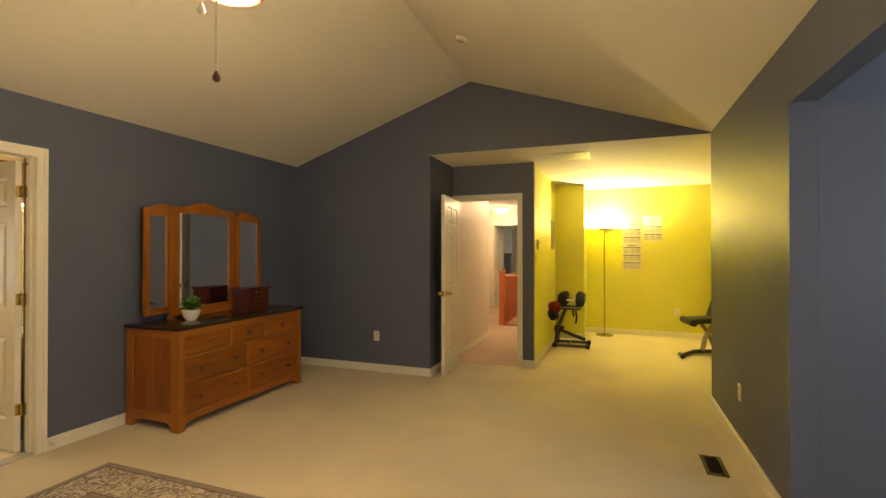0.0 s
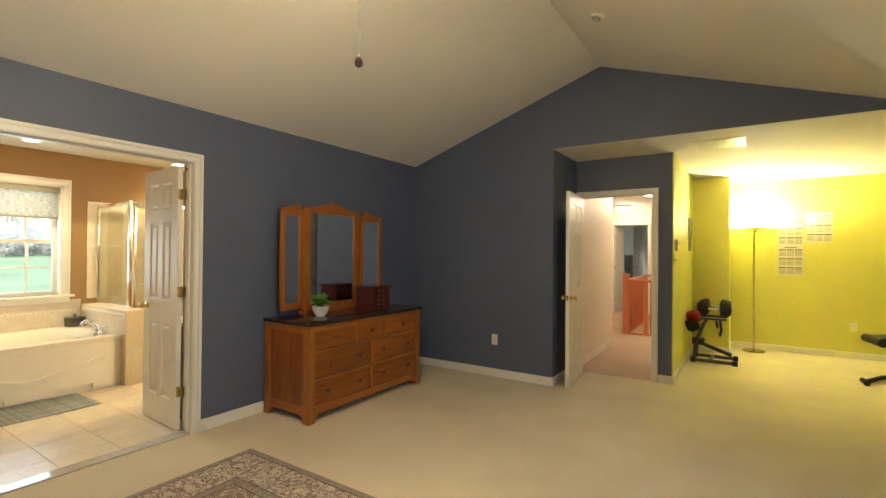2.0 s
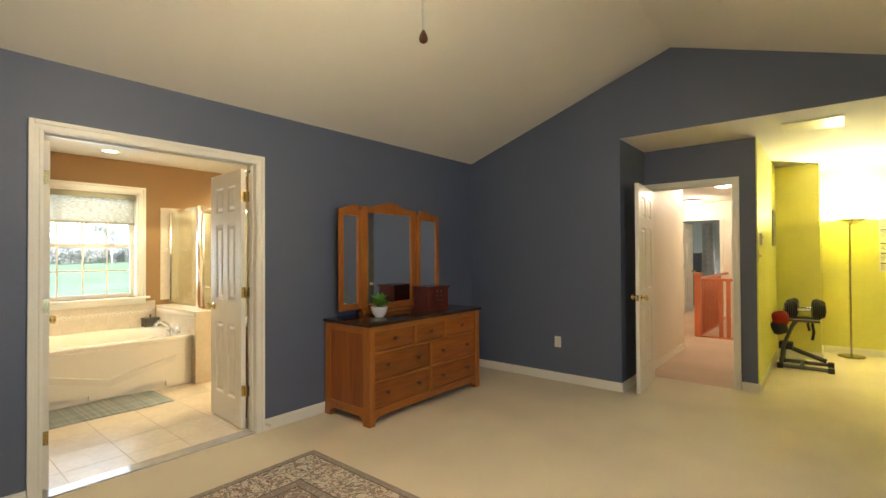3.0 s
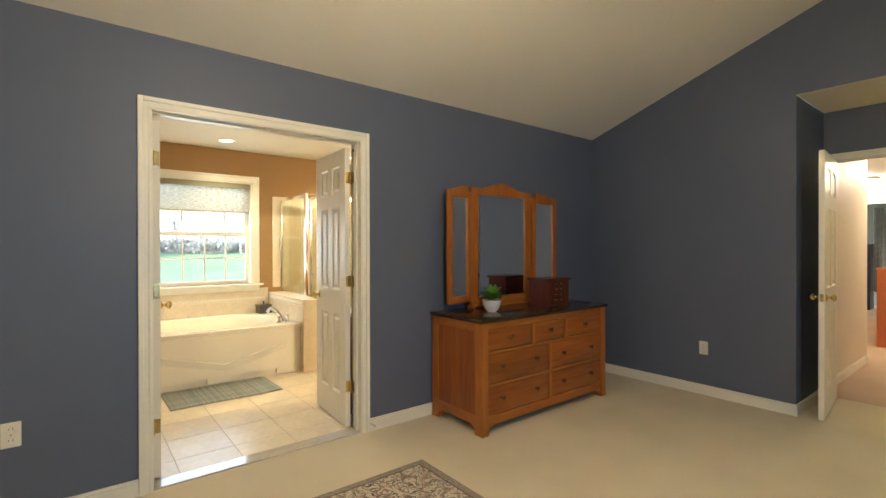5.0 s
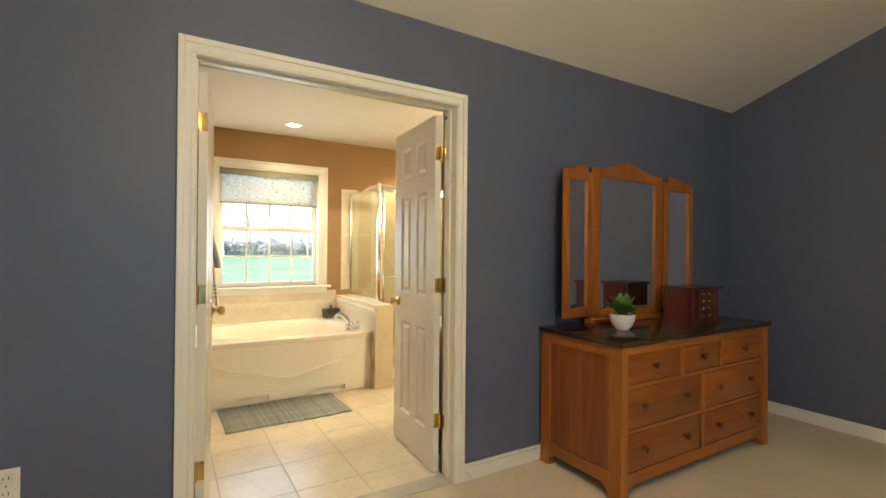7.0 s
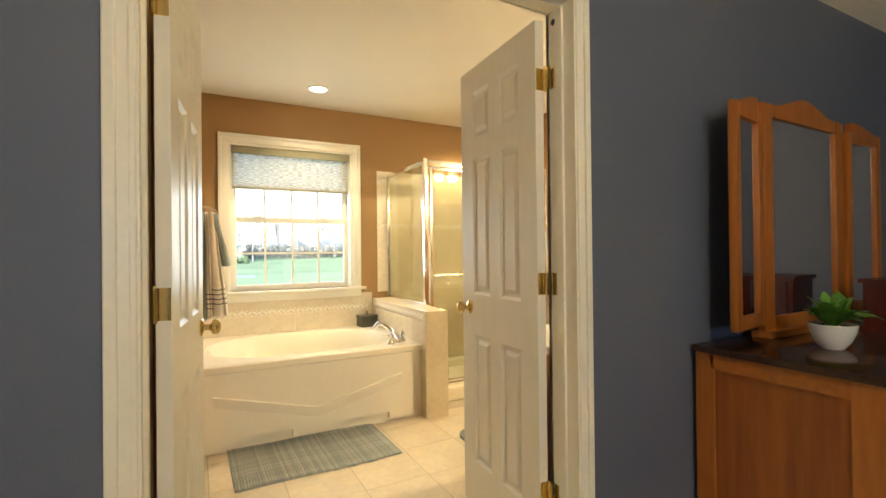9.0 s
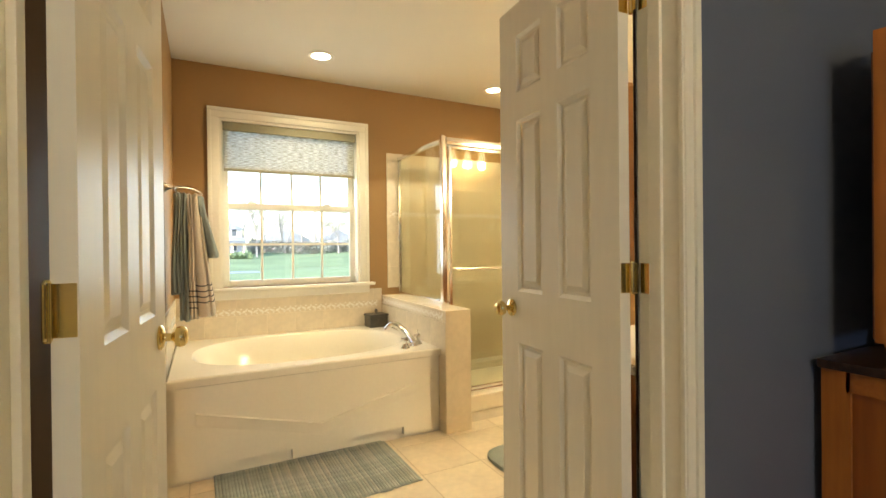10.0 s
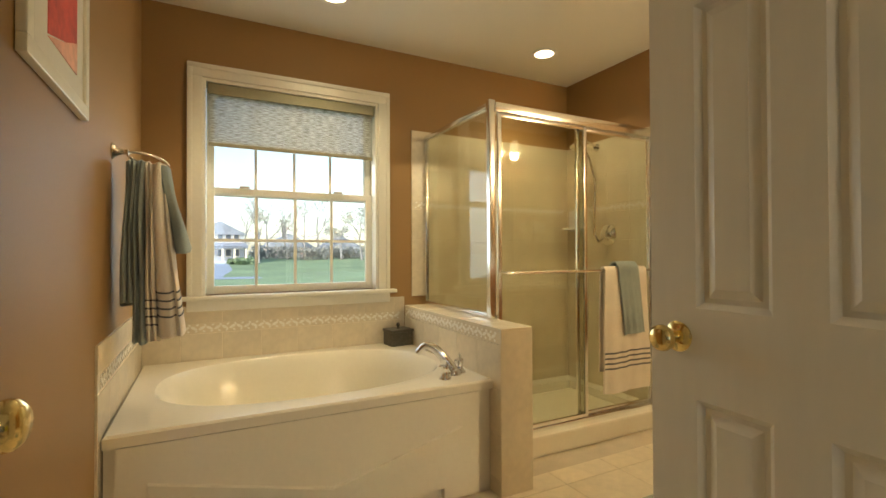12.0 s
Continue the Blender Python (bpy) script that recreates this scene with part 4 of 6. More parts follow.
def dumbbell_stand():
    d = thing("dumbbell_stand", pose(-0.53, 7.90, 0), "dark grey steel dumbbell stand with rubber feet on the carpet", "weight stand")
    bm = bmesh.new()
    for s in (-1, 1):
        tube(bm, [(-0.20, s * 0.17, 0.03), (0.26, s * 0.17, 0.03)], 0.022, 8)
    tube(bm, [(0.0, -0.17, 0.03), (0.0, 0.17, 0.03)], 0.022, 8)
    part("base", bm, DARKSTEEL, d, smooth=40)
    for s in (-1, 1):
        for x in (-0.20, 0.26):
            bm = bmesh.new()
            box(bm, x - 0.03, x + 0.03, s * 0.17 - 0.03, s * 0.17 + 0.03, 0.0, 0.062, bevel=0.008)
            part("foot", bm, BLACK, d, "black rubber foot")
        bm = bmesh.new()
        tube(bm, [(-0.19, s * 0.17, 0.04), (-0.17, s * 0.17, 0.25), (-0.08, s * 0.17, 0.50), (-0.04, s * 0.17, 0.56)], 0.020, 8)
        part("upright", bm, DARKSTEEL, d, smooth=40)
        bm = bmesh.new()
        box(bm, -0.15, 0.17, s * 0.17 - 0.06, s * 0.17 + 0.06, 0.555, 0.58, bevel=0.006, m=None)
        part("tray", bm, DARKSTEEL, d)
    bm = bmesh.new()
    tube(bm, [(0.10, -0.2, 0.55), (0.115, -0.21, 0.45), (0.10, -0.21, 0.36)], 0.014, 8)
    tube(bm, [(0.06, -0.2, 0.55), (0.075, -0.21, 0.46)], 0.014, 8)
    part("strap", bm, BLACK, d, "dangling black strap", smooth=40)
    bm = bmesh.new()
    tube(bm, [(-0.17, 0.0, 0.24), (0.02, 0.0, 0.17), (0.22, 0.0, 0.10)], 0.026, 8)
    box(bm, -0.22, -0.08, -0.06, 0.06, 0.20, 0.29, bevel=0.02)
    part("brace", bm, BLACK, d, smooth=40)


dumbbell_stand()


def dumbbell(m, label):
    """An adjustable dumbbell: plates on both sides of a grip along local x."""
    d = thing("dumbbell", m, label, "dumbbell", "adjustable dumbbells")
    bm = bmesh.new()
    tube(bm, [(-0.075, 0, 0), (-0.03, 0, 0), (0, 0, 0), (0.03, 0, 0), (0.075, 0, 0)], [0.015, 0.016, 0.018, 0.016, 0.015], 12)
    part("grip", bm, CHROME, d, "metal grip", smooth=40)
    for s in (-1, 1):
        for k in range(7):
            bm = bmesh.new()
            r = (0.095, 0.108, 0.108, 0.103, 0.098, 0.09, 0.08)[k]
            x = s * (0.076 + k * 0.0165)
            lathe(bm, [(0, -0.0065), (r - 0.006, -0.0065), (r, -0.002), (r, 0.002), (r - 0.006, 0.0065), (0, 0.0065)], 22, pose(x, 0, 0, 0, 90, 0))
            part("plate", bm, BLACK, d, smooth=35)
        bm = bmesh.new()
        lathe(bm, [(0, 0), (0.035, 0), (0.035, 0.012), (0, 0.014)], 18, pose(s * 0.183, 0, 0, 0, 90 * s, 0))
        part("dial", bm, STEEL, d, "pale selector dial", smooth=35)


dumbbell(pose(-0.50, 7.73, 0.69, 0, 0, 8), "black adjustable dumbbell on the stand")
dumbbell(pose(-0.50, 8.07, 0.69, 0, 0, -6), "black adjustable dumbbell at the back of the stand")
bag = thing("gym_bag", pose(-0.71, 7.55, 0.50), "red and black fabric roll hung on the stand", "gym bag")
bm = bmesh.new()
lathe(bm, [(0, -0.075), (0.05, -0.075), (0.078, -0.05), (0.085, 0.0), (0.078, 0.05), (0.05, 0.075), (0, 0.075)], 20, pose(0, 0, 0.10, 0, 80, 0))
part("body", bm, REDCLOTH, bag, smooth=50)
bm = bmesh.new()
lathe(bm, [(0, -0.08), (0.06, -0.08), (0.082, -0.05), (0.08, 0.03), (0.05, 0.06), (0, 0.06)], 20, pose(0, 0, 0.0, 0, 70, 0))
part("pocket", bm, BLACK, bag, smooth=50)


def weight_bench():
    d = thing("weight_bench", pose(1.05, 7.85, 0, 0, 0, 12), "black adjustable weight bench with a raised backrest", "weight bench")
    bm = bmesh.new()
    tube(bm, [(-0.18, -0.22, 0.03), (0.05, 0.0, 0.045), (0.75, 0.12, 0.04)], 0.026, 10)
    part("base_rail", bm, BLACK, d, smooth=40)
    bm = bmesh.new()
    tube(bm, [(-0.20, -0.30, 0.028), (-0.17, -0.12, 0.028)], 0.028, 10)
    part("front_foot", bm, BLACK, d, smooth=40)
    bm = bmesh.new()
    tube(bm, [(0.16, 0.02, 0.05), (0.20, 0.03, 0.22), (0.32, 0.05, 0.42)], 0.032, 10)
    tube(bm, [(0.34, 0.05, 0.05), (0.24, 0.04, 0.30), (0.14, 0.02, 0.42)], 0.024, 10)
    part("frame", bm, STEEL, d, "grey steel frame", smooth=40)
    bm = bmesh.new()
    box(bm, -0.03, 0.36, -0.15, 0.15, -0.035, 0.035, bevel=0.018, m=pose(0.05, 0.02, 0.46, 0, -5, 0))
    part("seat", bm, BLACKVINYL, d, smooth=40)
    bm = bmesh.new()
    tube(bm, [(-0.02, -0.19, 0.45), (-0.02, 0.19, 0.45)], 0.048, 14)
    part("leg_roller", bm, BLACKVINYL, d, "padded foam roller", smooth=40)
    bm = bmesh.new()
    box(bm, 0.0, 0.80, -0.15, 0.15, -0.035, 0.035, bevel=0.018, m=pose(0.30, 0.04, 0.50, 0, -72, 0))
    part("backrest", bm, BLACKVINYL, d, smooth=40)


weight_bench()
bm = bmesh.new()
box(bm, 0.60, 0.83, -0.16, 0.16, 0.036, 0.050, bevel=0.006, m=pose(1.05, 7.85, 0, 0, 0, 12) @ pose(0.30, 0.04, 0.50, 0, -72, 0))
box(bm, 0.815, 0.832, -0.16, 0.16, -0.05, 0.05, bevel=0.006, m=pose(1.05, 7.85, 0, 0, 0, 12) @ pose(0.30, 0.04, 0.50, 0, -72, 0))
solo("gym_towel", bm, ORANGECLOTH, "orange cloth draped over the bench backrest", "towel")


# ---------------------------------------------------------------- hall
for hx, hy in ((-2.40, 11.55), (-1.45, 8.88)):
    lampd = thing("ceiling_light", pose(hx, hy, 2.44), "lit frosted dome light on the hall ceiling", "ceiling light", "hall ceiling lights")
    bm = bmesh.new()
    lathe(bm, [(0, 0), (0.165, 0), (0.17, -0.02), (0.16, -0.035), (0.13, -0.035)], 36)
    part("rim", bm, NICKEL, lampd, smooth=40)
    bm = bmesh.new()
    lathe(bm, [(0.155, -0.034), (0.145, -0.075), (0.10, -0.115), (0.03, -0.135), (0, -0.136)], 36)
    part("dome", bm, HALLGLASS, lampd, "glowing frosted dome", smooth=40)
railing = thing("stair_railing", pose(-1.90, 9.42, 0), "reddish oak stair railing with square balusters", "railing")
bm = bmesh.new()
box(bm, -0.05, 0.05, -0.05, 0.05, 0, 1.0, bevel=0.006)
box(bm, -0.06, 0.06, -0.06, 0.06, 1.0, 1.03, bevel=0.006)
part("newel_post", bm, BANISTER, railing)
bm = bmesh.new()
box(bm, -0.03, 0.03, 0.05, 2.95, 0.90, 0.945, bevel=0.012)
part("handrail", bm, BANISTER, railing)
bm = bmesh.new()
box(bm, 0.05, 0.95, -0.03, 0.03, 0.90, 0.945, bevel=0.012)
part("handrail", bm, BANISTER, railing)
base = bmesh.new()
box(base, -0.03, 0.03, 0.0, 0.034, 0.02, 0.91, bevel=0.003)
me = bpy.data.meshes.new("baluster")
base.to_mesh(me)
base.free()
me.materials.append(BANISTER)
for i in range(24):
    ob = new("baluster", me)
    ob.parent = railing
    ob.location = (0, 0.12 + i * 0.118, 0) if i < 16 else (0.32 + (i - 16) * 0.1, -0.017, 0)
bm = bmesh.new()
box(bm, -0.04, 0.04, 0.05, 2.95, 0.0, 0.022, bevel=0.004)
box(bm, 0.05, 0.95, -0.04, 0.04, 0.0, 0.022, bevel=0.004)
part("shoe_rail", bm, BANISTER, railing)
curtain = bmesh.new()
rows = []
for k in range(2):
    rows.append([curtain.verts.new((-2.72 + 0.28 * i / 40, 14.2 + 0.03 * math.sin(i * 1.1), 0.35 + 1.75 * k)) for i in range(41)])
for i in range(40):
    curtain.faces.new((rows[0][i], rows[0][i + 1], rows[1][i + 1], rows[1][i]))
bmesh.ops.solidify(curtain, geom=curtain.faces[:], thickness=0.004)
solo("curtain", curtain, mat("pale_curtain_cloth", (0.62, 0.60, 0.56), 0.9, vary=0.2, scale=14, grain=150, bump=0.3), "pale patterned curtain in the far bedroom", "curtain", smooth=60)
tv = thing("dark_cabinet", pose(-2.86, 14.2, 0), "tall dark cabinet in the far bedroom", "cabinet")
bm = bmesh.new()
box(bm, -0.3, 0.12, -0.2, 0.2, 0.0, 1.35, bevel=0.01)
part("body", bm, mat("near_black_furniture", (0.02, 0.022, 0.03), 0.4, vary=0.2), tv)


# ---------------------------------------------------------------- bathroom window
def window(name, label):
    w = tagged(thing(name, pose(0, 0, 0), label, "window"), kind="structure")
    x = BW
    for y0, y1, z0, z1 in ((WY0 - 0.075, WY0, WZ0, WZ1), (WY1, WY1 + 0.075, WZ0, WZ1), (WY0 - 0.075, WY1 + 0.075, WZ1, WZ1 + 0.072)):
        bm = bmesh.new()
        box(bm, x, x + 0.013, y0, y1, z0, z1, bevel=0.002)
        if z0 == WZ1:
            box(bm, x, x + 0.02, y0, y1, z1 - 0.026, z1, bevel=0.004)
        else:
            o = (y0, y0 + 0.026) if y1 <= WY0 else (y1 - 0.026, y1)
            box(bm, x, x + 0.02, *o, z0, z1 + 0.045, bevel=0.004)
        part("casing", bm, TRIM, w, smooth=35)
    bm = bmesh.new()
    box(bm, x - 0.06, x + 0.045, WY0 - 0.11, WY1 + 0.115, WZ0 - 0.024, WZ0, bevel=0.006)
    part("sill", bm, TRIM, w, smooth=35)
    bm = bmesh.new()
    box(bm, x, x + 0.014, WY0 - 0.075, WY1 + 0.075, WZ0 - 0.085, WZ0 - 0.025, bevel=0.003)
    part("apron", bm, TRIM, w)
    bm = bmesh.new()
    for y0, y1, z0, z1 in ((WY0, WY0 + 0.018, WZ0, WZ1), (WY1 - 0.018, WY1, WZ0, WZ1), (WY0 + 0.018, WY1 - 0.018, WZ1 - 0.018, WZ1)):
        box(bm, x - 0.139, x - 0.001, y0, y1, z0, z1)
    part("window_lining", bm, TRIM, w)
    meet = 1.462
    for sash, xs, z0, z1 in (("lower_sash", x - 0.085, WZ0 + 0.002, meet + 0.022), ("upper_sash", x - 0.122, meet - 0.022, WZ1 - 0.02)):
        a, b = WY0 + 0.020, WY1 - 0.020
        bm = bmesh.new()
        for y0, y1, q0, q1 in ((a, a + 0.042, z0, z1), (b - 0.042, b, z0, z1), (a + 0.042, b - 0.042, z0, z0 + 0.045), (a + 0.042, b - 0.042, z1 - 0.040, z1)):
            box(bm, xs - 0.017, xs + 0.017, y0, y1, q0, q1, bevel=0.003)
        s = part(sash, bm, TRIM, w, smooth=35)
        ga, gb, gz0, gz1 = a + 0.042, b - 0.042, z0 + 0.045, z1 - 0.040
        for i in range(1, 4):
            bm = bmesh.new()
            y = ga + (gb - ga) * i / 4
            box(bm, xs - 0.006, xs + 0.006, y - 0.008, y + 0.008, gz0, gz1)
            part("muntin", bm, TRIM, s)
        bm = bmesh.new()
        box(bm, xs - 0.0055, xs + 0.0055, ga, gb, (gz0 + gz1) / 2 - 0.008, (gz0 + gz1) / 2 + 0.008)
        part("muntin", bm, TRIM, s)
        bm = bmesh.new()
        box(bm, xs - 0.0015, xs + 0.0015, ga - 0.003, gb + 0.003, gz0 - 0.003, gz1 + 0.003)
        pane = part("pane", bm, GLASS, s)
        pane.visible_shadow = False
    for y in (WY0 + 0.22, WY1 - 0.25):
        bm = bmesh.new()
        box(bm, x - 0.075, x - 0.045, y - 0.028, y + 0.028, meet + 0.022, meet + 0.034, bevel=0.004)
        part("sash_lock", bm, TRIM, w, smooth=35)


window("window_1", "white double-hung window with divided panes over the tub")


def blind_material():
    m = bpy.data.materials.new("woven_blind_cloth")
    m.use_nodes = True
    n, l = m.node_tree.nodes, m.node_tree.links
    n.remove(n["Principled BSDF"])
    co, mp, ns, rp = n.new("ShaderNodeTexCoord"), n.new("ShaderNodeMapping"), n.new("ShaderNodeTexNoise"), n.new("ShaderNodeValToRGB")
    mp.inputs["Scale"].default_value = (1, 16, 150)
    ns.inputs["Scale"].default_value, ns.inputs["Detail"].default_value = 1.6, 3
    rp.color_ramp.elements[0].position, rp.color_ramp.elements[1].position = 0.38, 0.66
    rp.color_ramp.elements[0].color, rp.color_ramp.elements[1].color = (0.40, 0.385, 0.32, 1), (0.85, 0.845, 0.79, 1)
    df, tr, mx = n.new("ShaderNodeBsdfDiffuse"), n.new("ShaderNodeBsdfTranslucent"), n.new("ShaderNodeMixShader")
    mx.inputs[0].default_value = 0.42
    l.new(co.outputs["Object"], mp.inputs["Vector"])
    l.new(mp.outputs["Vector"], ns.inputs["Vector"])
    l.new(ns.outputs["Fac"], rp.inputs["Fac"])
    l.new(rp.outputs["Color"], df.inputs["Color"])
    l.new(rp.outputs["Color"], tr.inputs["Color"])
    l.new(df.outputs[0], mx.inputs[1])
    l.new(tr.outputs[0], mx.inputs[2])
    gap, thru = n.new("ShaderNodeBsdfTransparent"), n.new("ShaderNodeMixShader")
    thru.inputs[0].default_value = 0.28
    l.new(mx.outputs[0], thru.inputs[1])
    l.new(gap.outputs[0], thru.inputs[2])
    l.new(thru.outputs[0], n["Material Output"].inputs["Surface"])
    return m


blind = thing("roller_blind", pose(BW - 0.04, (WY0 + WY1) / 2, WZ1 - 0.02), "half-lowered woven roller blind in the window head", "window blind")
BLIND = blind_material()
hw = (WY1 - WY0) / 2 - 0.030
bm = bmesh.new()
tube(bm, [(0, -hw, -0.028), (0, hw, -0.028)], 0.026, 16)
part("roller", bm, BLIND, blind, smooth=40)
bm = bmesh.new()
box(bm, 0.018, 0.030, -hw - 0.005, hw + 0.005, -0.062, 0.0, bevel=0.003)
part("valance", bm, mat("olive_blind_edge", (0.27, 0.25, 0.16), 0.8, vary=0.1, scale=10, grain=120, bump=0.1), blind)
bm = bmesh.new()
box(bm, -0.001, 0.001, -hw, hw, -0.330, -0.045)
part("cloth", bm, BLIND, blind)
bm = bmesh.new()
box(bm, -0.006, 0.006, -hw, hw, -0.350, -0.330, bevel=0.003)
part("bottom_bar", bm, mat("olive_blind_bar", (0.30, 0.26, 0.16), 0.8, vary=0.1, scale=10, grain=120, bump=0.1), blind)


# ---------------------------------------------------------------- bathtub
def bathtub():
    TX0, TX1, TY0, TY1, TZ = BW + 0.012, -5.460, BS + 0.012, 3.103, 0.520
    d = thing("bathtub", pose(0, 0, 0), "bone-white acrylic soaking tub with a moulded skirt", "bathtub")
    cx, cy, ax, ay = -6.02, 2.385, 0.425, 0.640
    n = 72
    def oval(sx, sy, z, ox=0.0, oy=0.0, p=2.5):
        pts = []
        for i in range(n):
            a = 2 * math.pi * i / n
            c, s = math.cos(a), math.sin(a)
            pts.append((cx + ox + sx * math.copysign(abs(c) ** (2 / p), c), cy + oy + sy * math.copysign(abs(s) ** (2 / p), s), z))
        return pts
    def rect(inset, z):
        x0, x1, y0, y1 = TX0 + inset, TX1 - inset, TY0 + inset, TY1 - inset
        pts = []
        for i in range(n):
            a = 2 * math.pi * i / n
            c, s = math.cos(a), math.sin(a)
            hx, hy = (x1 - x0) / 2, (y1 - y0) / 2
            k = min(hx / abs(c) if abs(c) > 1e-6 else 9e9, hy / abs(s) if abs(s) > 1e-6 else 9e9)
            pts.append(((x0 + x1) / 2 + c * k, (y0 + y1) / 2 + s * k, z))
        for x, y in ((x0, y0), (x0, y1), (x1, y0), (x1, y1)):
            i = min(range(n), key=lambda q: (pts[q][0] - x) ** 2 + (pts[q][1] - y) ** 2)
            pts[i] = (x, y, z)
        return pts
    loops = [rect(0, TZ - 0.042), rect(0, TZ - 0.008), rect(0.008, TZ), oval(ax + 0.045, ay + 0.045, TZ), oval(ax + 0.012, ay + 0.012, TZ - 0.003), oval(ax, ay, TZ - 0.014),
             oval(ax - 0.05, ay - 0.05, TZ - 0.12), oval(ax - 0.085, ay - 0.10, TZ - 0.26), oval(ax - 0.12, ay - 0.15, TZ - 0.34), oval(ax - 0.20, ay - 0.25, TZ - 0.375), oval(0.03, 0.05, TZ - 0.38)]
    bm = bmesh.new()
    rings = [[bm.verts.new(p) for p in loop] for loop in loops]
    for a, b in zip(rings, rings[1:]):
        for i in range(n):
            bm.faces.new((a[i], a[(i + 1) % n], b[(i + 1) % n], b[i]))
    bm.faces.new(rings[-1])
    bmesh.ops.recalc_face_normals(bm, faces=bm.faces)
    part("basin", bm, ACRYLIC, d, smooth=35)
    f = TX1 - 0.030
    bm = bmesh.new()
    box(bm, f - 0.03, f, TY0, TY1, 0.0, TZ - 0.043)
    part("apron", bm, ACRYLIC, d)
    # skirt panel: a proud field under a shallow V, with two low toe notches
    bm = bmesh.new()
    a, b = TY0 + 0.035, TY1 - 0.075
    v = [(a + 0.09, 0.350), (2.365, 0.197), (b - 0.09, 0.338)]
    prism(bm, [(a, 0.03), (1.91, 0.03), (1.91, 0.078), (2.21, 0.078), (2.21, 0.03), (2.53, 0.03), (2.53, 0.078), (2.85, 0.078), (2.85, 0.03), (b, 0.03), (b, TZ - 0.0445), (a, TZ - 0.0445)], "x", f, f + 0.031)
    part("skirt_panel", bm, ACRYLIC, d)
    bm = bmesh.new()
    for (y0, z0), (y1, z1) in zip(v, v[1:]):
        k = 12
        for i in range(k):
            u0, u1 = i / k, (i + 1) / k
            p0, q0 = y0 + (y1 - y0) * u0, z0 + (z1 - z0) * u0
            p1, q1 = y0 + (y1 - y0) * u1, z0 + (z1 - z0) * u1
            e = [bm.verts.new(c) for c in ((f + 0.0305, p0, q0), (f + 0.0305, p1, q1), (f + 0.041, p1, q1 - 0.005), (f + 0.041, p0, q0 - 0.005), (f + 0.0305, p1, q1 - 0.07), (f + 0.0305, p0, q0 - 0.07))]
            bm.faces.new((e[0], e[1], e[2], e[3]))
            bm.faces.new((e[3], e[2], e[4], e[5]))
    bmesh.ops.remove_doubles(bm, verts=bm.verts, dist=0.0005)
    bmesh.ops.recalc_face_normals(bm, faces=bm.faces)
    part("skirt_crease", bm, ACRYLIC, d, smooth=25)
    bm = bmesh.new()
    lathe(bm, [(0, 0), (0.03, 0), (0.03, 0.004), (0.02, 0.007), (0, 0.008)], 24, pose(-6.02, 2.0, TZ - 0.378))
    part("drain", bm, CHROME, d, smooth=40)


bathtub()
faucet = thing("tub_faucet", pose(-5.62, 2.985, 0.520), "chrome arched tub spout with two lever handles", "faucet")
bm = bmesh.new()
out = Vector((-0.42, -0.90, 0)).normalized()
arc = []
for i in range(15):
    u = i / 14
    arc.append(tuple(out * 0.175 * u ** 0.9 + Vector((0, 0, 0.01 + 0.128 * math.sin(min(1.0, u * 1.06) * math.pi * 0.66) ** 0.85 - 0.022 * max(0, u - 0.72) ** 2 / 0.08))))
tube(bm, arc, [0.027 - 0.012 * i / 14 for i in range(15)], 16)
lathe(bm, [(0, 0), (0.036, 0), (0.036, 0.006), (0.028, 0.02), (0.022, 0.03), (0, 0.034)], 24)
part("spout", bm, CHROME, faucet, smooth=50)
for dx, dy in ((0.055, -0.075), (-0.02, 0.045)):
    bm = bmesh.new()
    lathe(bm, [(0, 0), (0.028, 0), (0.028, 0.006), (0.018, 0.016), (0.014, 0.035), (0.018, 0.045), (0.016, 0.06), (0.006, 0.066), (0.006, 0.085), (0.009, 0.09), (0, 0.096)], 20, pose(dx, dy, 0))
    tube(bm, [(dx - 0.02, dy - 0.018, 0.055), (dx + 0.012, dy + 0.012, 0.062)], 0.007, 8)
    part("handle", bm, CHROME, faucet, smooth=50)
canister = thing("canister", pose(-6.43, 3.02, 0.520, 0, 0, 6), "dark metal lidded canister on the tub deck", "canister")
bm = bmesh.new()
box(bm, -0.06, 0.06, -0.075, 0.075, 0, 0.085, bevel=0.006)
part("body", bm, POTMETAL, canister)
bm = bmesh.new()
box(bm, -0.065, 0.065, -0.08, 0.08, 0.085, 0.102, bevel=0.005)
lid = part("lid", bm, POTMETAL, canister)
bm = bmesh.new()
lathe(bm, [(0, 0.10), (0.012, 0.10), (0.007, 0.112), (0.013, 0.124), (0.008, 0.138), (0, 0.142)], 14)
part("finial", bm, POTMETAL, lid, smooth=40)


# ---------------------------------------------------------------- half wall and shower
half = tagged(thing("wall_half", pose(0, 0, 0), "beige tiled half wall between tub and shower"), kind="structure")
HY0, HY1, HXF, HZ = 3.105, 3.286, -5.398, 0.757
bm = bmesh.new()
box(bm, BW, HXF - 0.010, HY0 + 0.010, HY1 - 0.010, 0, HZ - 0.012)
part("core", bm, mat("half_wall_grout", (0.78, 0.69, 0.52), 0.8, vary=0.08, scale=6, grain=150, bump=0.1), half)
built("shower_curb", ACRYLIC, "white shower curb under the glass doors", (-5.775, -5.645, HY1, BN, 0, 0.115), bevel=0.014)
pan = thing("shower_pan", pose(0, 0, 0), "white moulded shower base", "shower base")
bm = bmesh.new()
x0, x1, y0, y1 = BW + 0.012, -5.78, HY1 + 0.002, BN - 0.012
rim = [(x0, y0), (x1, y0), (x1, y1), (x0, y1)]
ins = [(x0 + 0.07, y0 + 0.05), (x1 - 0.05, y0 + 0.05), (x1 - 0.05, y1 - 0.05), (x0 + 0.07, y1 - 0.05)]
